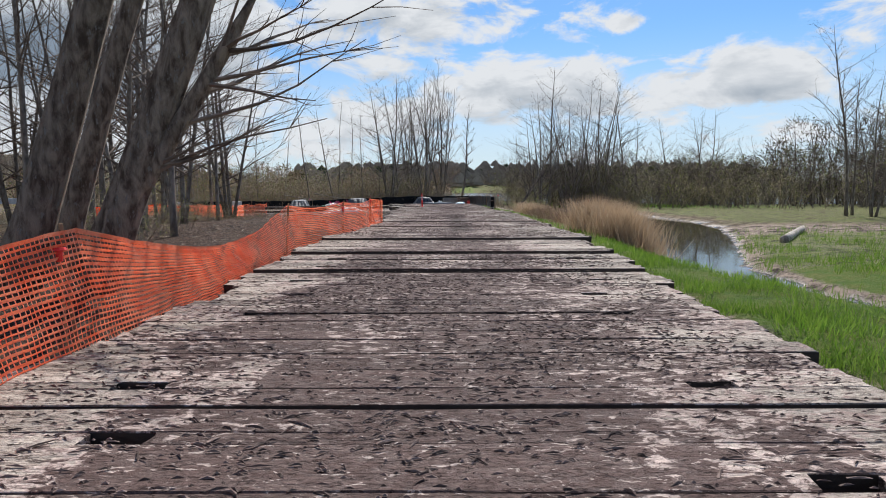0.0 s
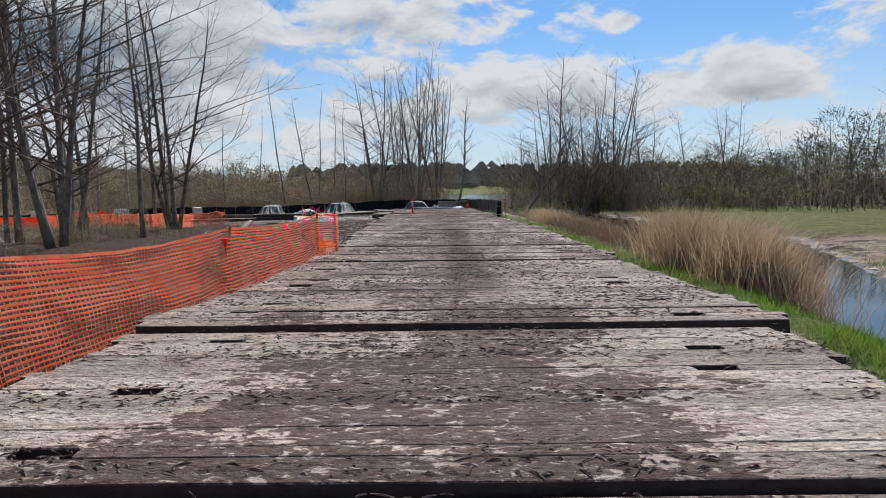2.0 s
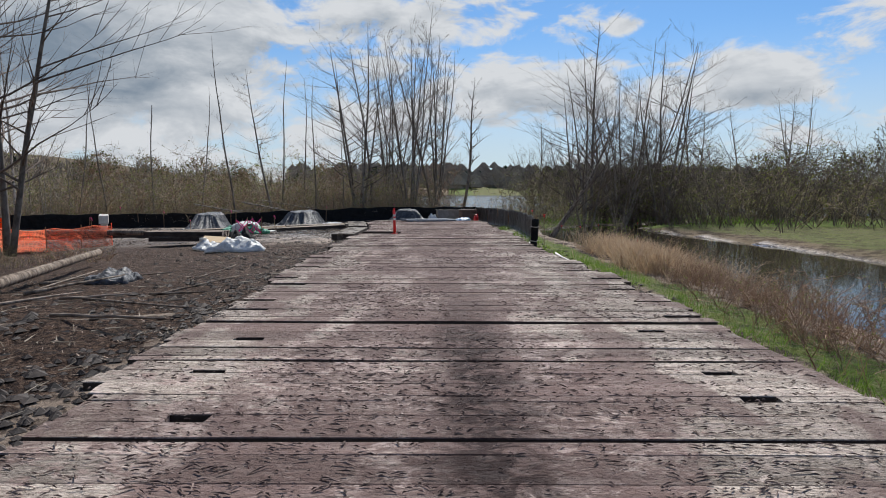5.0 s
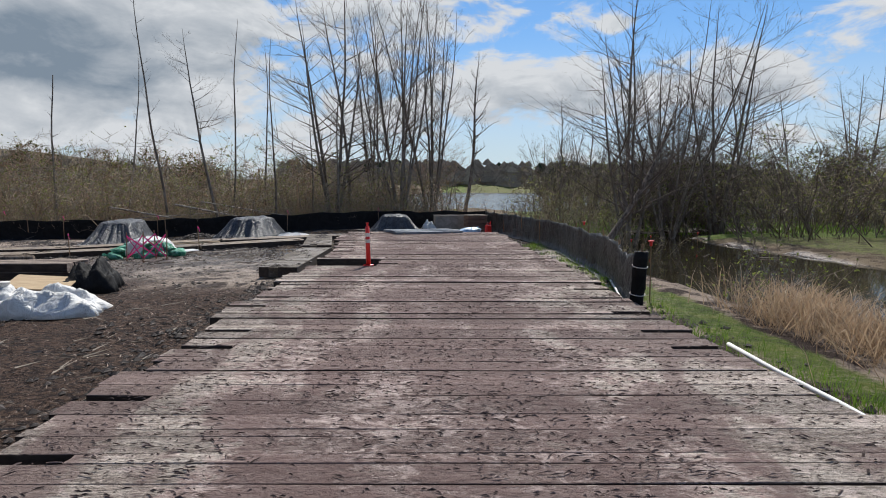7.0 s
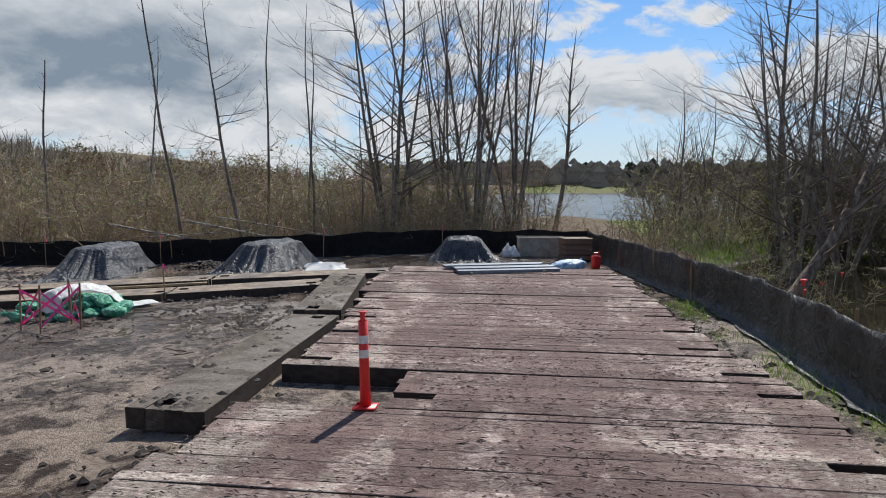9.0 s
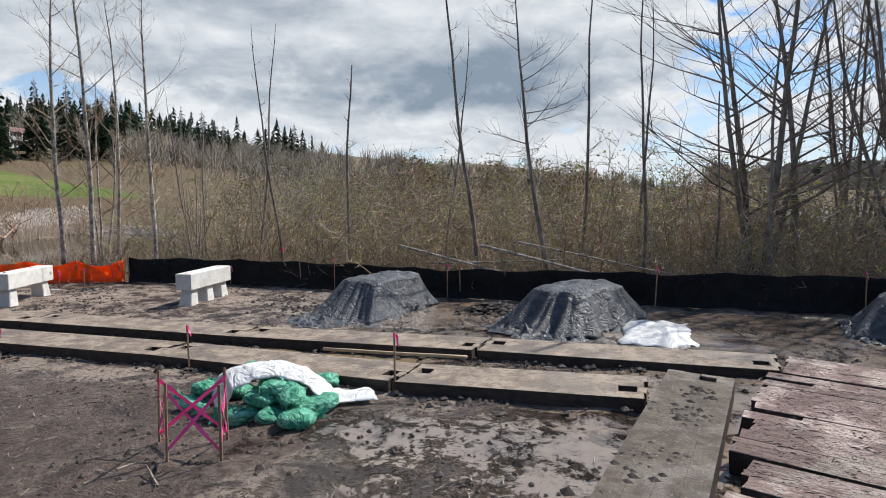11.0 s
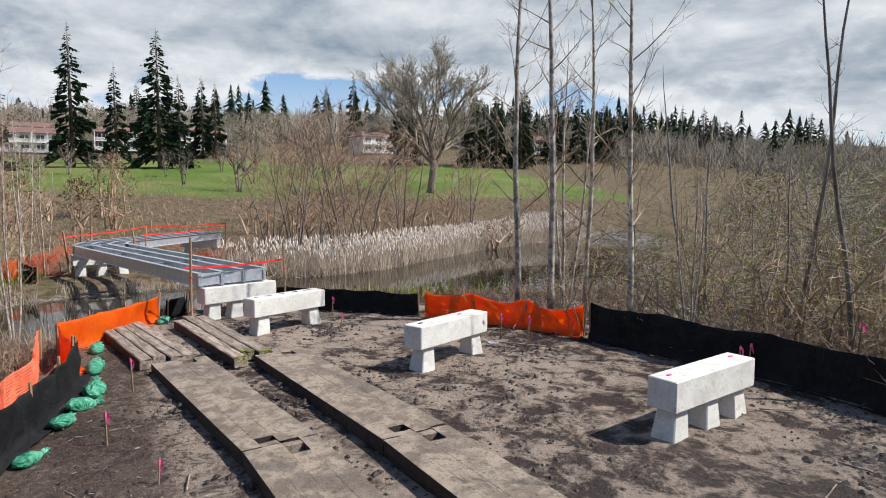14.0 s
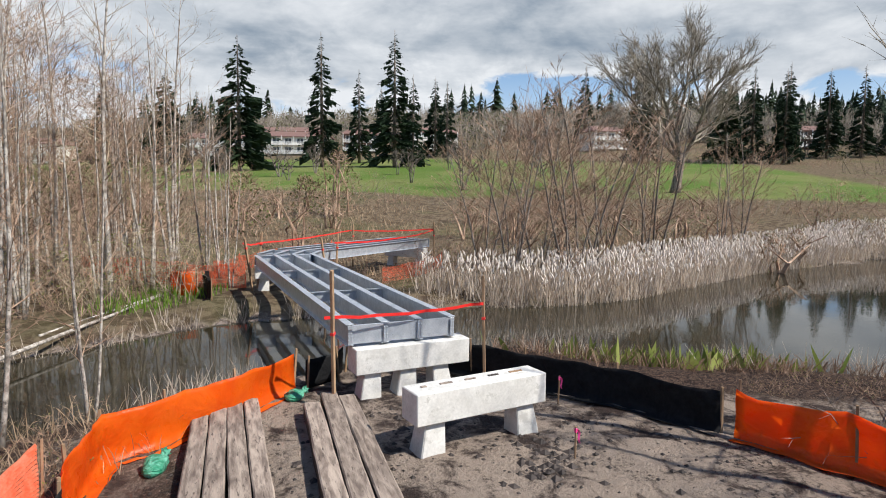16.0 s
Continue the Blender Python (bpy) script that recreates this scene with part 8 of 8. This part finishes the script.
blades("far_bank_grass", "green grass on the far bank", "grass", s_short, M_GRASS, 0.15, 0.4, 0.02, 0.04, 0.4, 5)


def tuft(spots, cx, cy, r, n):
    for i in range(n):
        a, q = RB.uniform(0, 6.283), abs(RB.gauss(0, r))
        x, y = cx + math.cos(a) * q, cy + math.sin(a) * q
        if shore(x, y, CREEK) > -0.4 and x > lerp_path(EDGE_R, y) + 0.45:
            spots.append((x, y))


s = []
for cx, cy, r, n in ((5.7, 19.6, 0.6, 2000), (6.3, 20.8, 0.65, 2400), (5.4, 21.6, 0.55, 1800), (6.4, 22.8, 0.6, 1800), (5.6, 23.8, 0.5, 800)):
    tuft(s, cx, cy, r, n)
blades("dry_grass_clump", "tall clump of dry tan reed grass by the creek", "reeds", s, M_DRY, 0.6, 1.75, 0.008, 0.017, 0.28, 6, 0.35)
s = []
for cx, cy, r, n in ((6.2, 44.3, 0.6, 1500), (6.4, 42.3, 0.6, 1300), (5.6, 40.2, 0.5, 900), (5.6, 38.3, 0.45, 700)):
    tuft(s, cx, cy, r, n)
blades("dry_grass_clump", "lower dry grass leaning over the bank", "reeds", s, M_DRY, 0.4, 1.05, 0.007, 0.016, 0.4, 7, 0.4)
s = []
for cx, cy, r, n in ((5.2, 27, 0.6, 420), (5.6, 29, 0.7, 380), (5.4, 31.5, 0.7, 320), (5.6, 34, 0.7, 320), (5.7, 36.5, 0.7, 320)):
    tuft(s, cx, cy, r, n)
blades("rusty_stalks", "rust-brown dead stalks along the bank", "reeds", s, M_DRYRED, 0.2, 0.85, 0.004, 0.009, 0.42, 8, 0.2)
s, s2, s3 = [], [], []
while len(s) < 9000:
    x, y = RB.uniform(-70, -41), RB.uniform(49, 80)
    d = shore(x, y, POND)
    side = (x + 42.6) * 0.68 + (y - 60) * -0.73           # > 0 on the clearing's side
    if -0.5 < d < 2.4 and (y - 49.5 > 0.4 * 0) and (x < -40.5 - 0 * y) and ((x < -43 and y < 60 + (-x - 43) * 0.75) or d < -5):
        s.append((x, y))
while len(s2) < 1800:
    x, y = RB.uniform(-46, -30), RB.uniform(40, 68)
    if -0.5 < shore(x, y, POND) < 0.6 and noise.noise((x * 0.8, y * 0.8, 1)) > 0.05 and not (x > -34 and 49 < y < 57):
        s2.append((x, y))
while len(s3) < 1600:
    x, y = RB.uniform(-29, -17), RB.uniform(46.2, 49.4)
    s3.append((x, y))
s6 = []
while len(s6) < 7000:
    x, y = RB.uniform(-84, -46), RB.uniform(0, 66)
    if shore(x, y, POND) > 1.0 and noise.noise((x * 0.12, y * 0.12, 5)) > RB.uniform(-0.4, 0.4):
        s6.append((x, y))
blades("dry_meadow_grass", "dry tan grass over the wet meadow below the lawn", "grass", s6, M_DRY, 0.25, 0.8, 0.03, 0.07, 0.45, 23, 0.3)
s4, s5 = [], []
while len(s4) < 1900:
    x, y = RB.uniform(-39.5, -32.8), RB.uniform(53.5, 66)
    if -0.9 < shore(x, y, POND) < 1.6 and noise.noise((x * 0.9, y * 0.9, 8)) > RB.uniform(-0.3, 0.3) and x < -33.3 - 0.3 * max(0, 58 - y):
        s4.append((x, y))
while len(s5) < 2600:
    x, y = RB.uniform(5.0, 9.5), RB.uniform(38.5, 45.6)
    if shore(x, y, CREEK) > -0.3 and noise.noise((x * 0.7, y * 0.7, 3)) > RB.uniform(-0.3, 0.3) and x > lerp_path(EDGE_R, y) + 1.2:
        s5.append((x, y))
blades("dead_reeds", "bent brown dead reeds on the muddy pond bank", "reeds", s4, M_DRYRED, 0.2, 0.7, 0.012, 0.026, 0.6, 21, 0.3)
blades("dry_grass_clump", "matted dry grass sloping to the creek", "reeds", s5, M_DRY, 0.6, 1.3, 0.007, 0.016, 0.5, 22, 0.45)
blades("cattails", "pale dry cattails in a thick belt along the pond", "reeds", s, M_CATTAIL, 0.7, 1.5, 0.02, 0.05, 0.22, 9, 0.12)


def seed_heads(spots):
    rng = random.Random(93)
    g = Geo()
    for x, y in spots:
        b = Vector((x + rng.gauss(0, 0.1), y + rng.gauss(0, 0.1), ground_z(x, y) + rng.uniform(0.85, 1.45)))
        d = Vector((rng.gauss(0, 0.3), rng.gauss(0, 0.3), 1)).normalized()
        g.tube([b, b + d * 0.10, b + d * rng.uniform(0.18, 0.3)], [0.012, rng.uniform(0.025, 0.05), 0.008], 4, False)
    tagged(part("cattail_heads", g, M_FLUFF), "burst fluffy cattail heads along the pond", "reeds", kind="stuff")


seed_heads(s[::3])
blades("shore_reeds", "broken pale reeds at the pond edge", "reeds", s2, M_CATTAIL, 0.3, 0.9, 0.012, 0.025, 0.3, 10, 0.1)
blades("dry_bank_grass", "yellowed grass behind the black fence", "grass", s3, M_DRY, 0.25, 0.7, 0.008, 0.016, 0.4, 11, 0.3)
s = [(RB.gauss(-36.1, 0.55), RB.gauss(58.0, 1.5)) for i in range(300)]
s = [p for p in s if shore(p[0], p[1], POND) > -0.7]
blades("broad_leaves", "broad yellow-green leaves at the pond edge", "plants", s, M_LEAFY, 0.3, 0.75, 0.08, 0.18, 0.4, 12)
s = [(RB.uniform(-42, -36.5), RB.uniform(39.6, 42.5)) for i in range(420)]
blades("green_shoots", "fresh green iris shoots on the far bank", "plants", s, M_GRASS, 0.25, 0.55, 0.03, 0.05, 0.2, 13)

for p, q, r in (((-17.6, 67.6, 0.9), (-13.2, 68.3, 0.1), 0.05), ((-14.3, 68.1, 1.05), (-9.2, 69.2, 0.0), 0.055), ((-13.0, 68.4, 1.2), (-8.2, 69.6, 0.35), 0.035), ((-16.4, 67.9, 0.3), (-11.6, 68.7, 0.65), 0.03), ((-31, 42.5, -0.7), (-39.5, 41.0, -0.55), 0.06), ((-34, 41.2, -0.75), (-40, 40.6, -0.6), 0.045)):
    lying_pole("fallen_branch", "pale fallen branch resting on brush", "branch", p, q, r, M_BIRCH, r * 0.6)

def brush_sticks():
    """Pale dead sticks lying at all angles in the brush behind the fence."""
    rng = random.Random(92)
    g = Geo()
    for i in range(1500):
        x = rng.uniform(-31, 1)
        y = fence_y(x) + 0.5 + abs(rng.gauss(0, 2.2))
        a, L = rng.uniform(0, 6.283), rng.uniform(0.3, 1.7)
        b = Vector((x, y, ground_z(x, y, False) + rng.uniform(0, 0.5)))
        e = b + Vector((math.cos(a), math.sin(a), rng.gauss(0.35, 0.5))).normalized() * L
        r = rng.uniform(0.005, 0.014)
        m = b.lerp(e, 0.55) + Vector((rng.gauss(0, 0.08), rng.gauss(0, 0.08), rng.gauss(0.03, 0.06))) * L
        g.tube([b, m], [r, r * 0.7], 3, False)
        g.spike(m, e, r * 0.7)
        g.spike(m, m + (e - b + Vector((rng.gauss(0, 0.6), rng.gauss(0, 0.6), rng.gauss(0, 0.5)))) * 0.35, r * 0.6)
    tagged(part("brush_sticks", g, M_PLANK), "tangle of pale dead sticks in the brush", "brush", kind="stuff")


brush_sticks()

# ---- houses on the hillside ----


def condo(x, y, ang, length, storeys, label, wall=M_WALL, roof=M_ROOF):
    """A long hillside block: walls, low pitched roof, a row of windows and white balcony rails on each storey."""
    z = ground_z(x, y, False) - 0.6
    ob = thing("apartment_building", label, "building", pose(x, y, z, 0, 0, ang), "hillside apartments")
    depth, hs = 10.0, 2.9
    H_ = storeys * hs + 0.6
    g = Geo()
    g.box(Matrix.Translation((0, 0, H_ / 2)), length, depth, H_, 0.05)
    part("wall", g, wall, ob)
    g = Geo()
    o, rh = 0.8, 2.0
    a, b = length / 2 + o, depth / 2 + o
    g.add([Vector(v) for v in ((-a, -b, H_), (a, -b, H_), (a, b, H_), (-a, b, H_), (-a + 2.5, 0, H_ + rh), (a - 2.5, 0, H_ + rh), (-a, -b, H_ - 0.25), (a, -b, H_ - 0.25), (a, b, H_ - 0.25), (-a, b, H_ - 0.25))],
          [(0, 1, 5, 4), (2, 3, 4, 5), (1, 2, 5), (3, 0, 4), (0, 6, 7, 1), (1, 7, 8, 2), (2, 8, 9, 3), (3, 9, 6, 0), (9, 8, 7, 6)])
    part("roof", g, roof, ob)
    n = int(length / 3.6)
    for s in range(storeys):
        for i in range(n):
            xx = -length / 2 + length * (i + 0.5) / n
            g = Geo()
            g.box(Matrix.Translation((xx, -depth / 2 - 0.02, 0.6 + s * hs + 1.35)), length / n * 0.55, 0.12, 1.6)
            win = part("window", g, M_GLASS, ob)
            g = Geo()
            for k in (-1, 0, 1):
                g.box(Matrix.Translation((xx + k * length / n * 0.275, -depth / 2 - 0.1, 0.6 + s * hs + 1.35)), 0.14, 0.08, 1.95)
            part("frame", g, M_WHITEPAINT, win)
        g = Geo()
        zz0 = 0.6 + s * hs
        g.box(Matrix.Translation((0, -depth / 2 - 0.75, zz0)), length, 1.5, 0.22)
        for k in range(3):
            g.box(Matrix.Translation((0, -depth / 2 - 1.45, zz0 + 0.35 + 0.3 * k)), length, 0.08, 0.14)
        for i in range(n + 1):
            g.box(Matrix.Translation((-length / 2 + length * i / n, -depth / 2 - 1.45, zz0 + hs / 2)), 0.22, 0.2, hs)
        part("balcony", g, M_WHITEPAINT, ob)
    return ob


condo(-186, -112, 98, 26, 2, "cream apartments behind birches")
condo(-217, -66, 104, 30, 2, "long cream apartments with white balconies")
condo(-222, -38, 106, 24, 2, "long cream apartments with red-brown roof")
condo(-232, -18, 108, 12, 2, "small brown and white house under trees", M_BROWNWALL)
condo(-238, 6, 112, 17, 2, "cream apartment block with red-brown roof")
condo(-240, 66, 118, 13, 2, "small cream block above the lawn")
condo(-262, 136, 112, 14, 2, "grey-brown house at the wood edge", M_BROWNWALL)
condo(-258, -60, 106, 34, 2, "upper row of cream apartments")
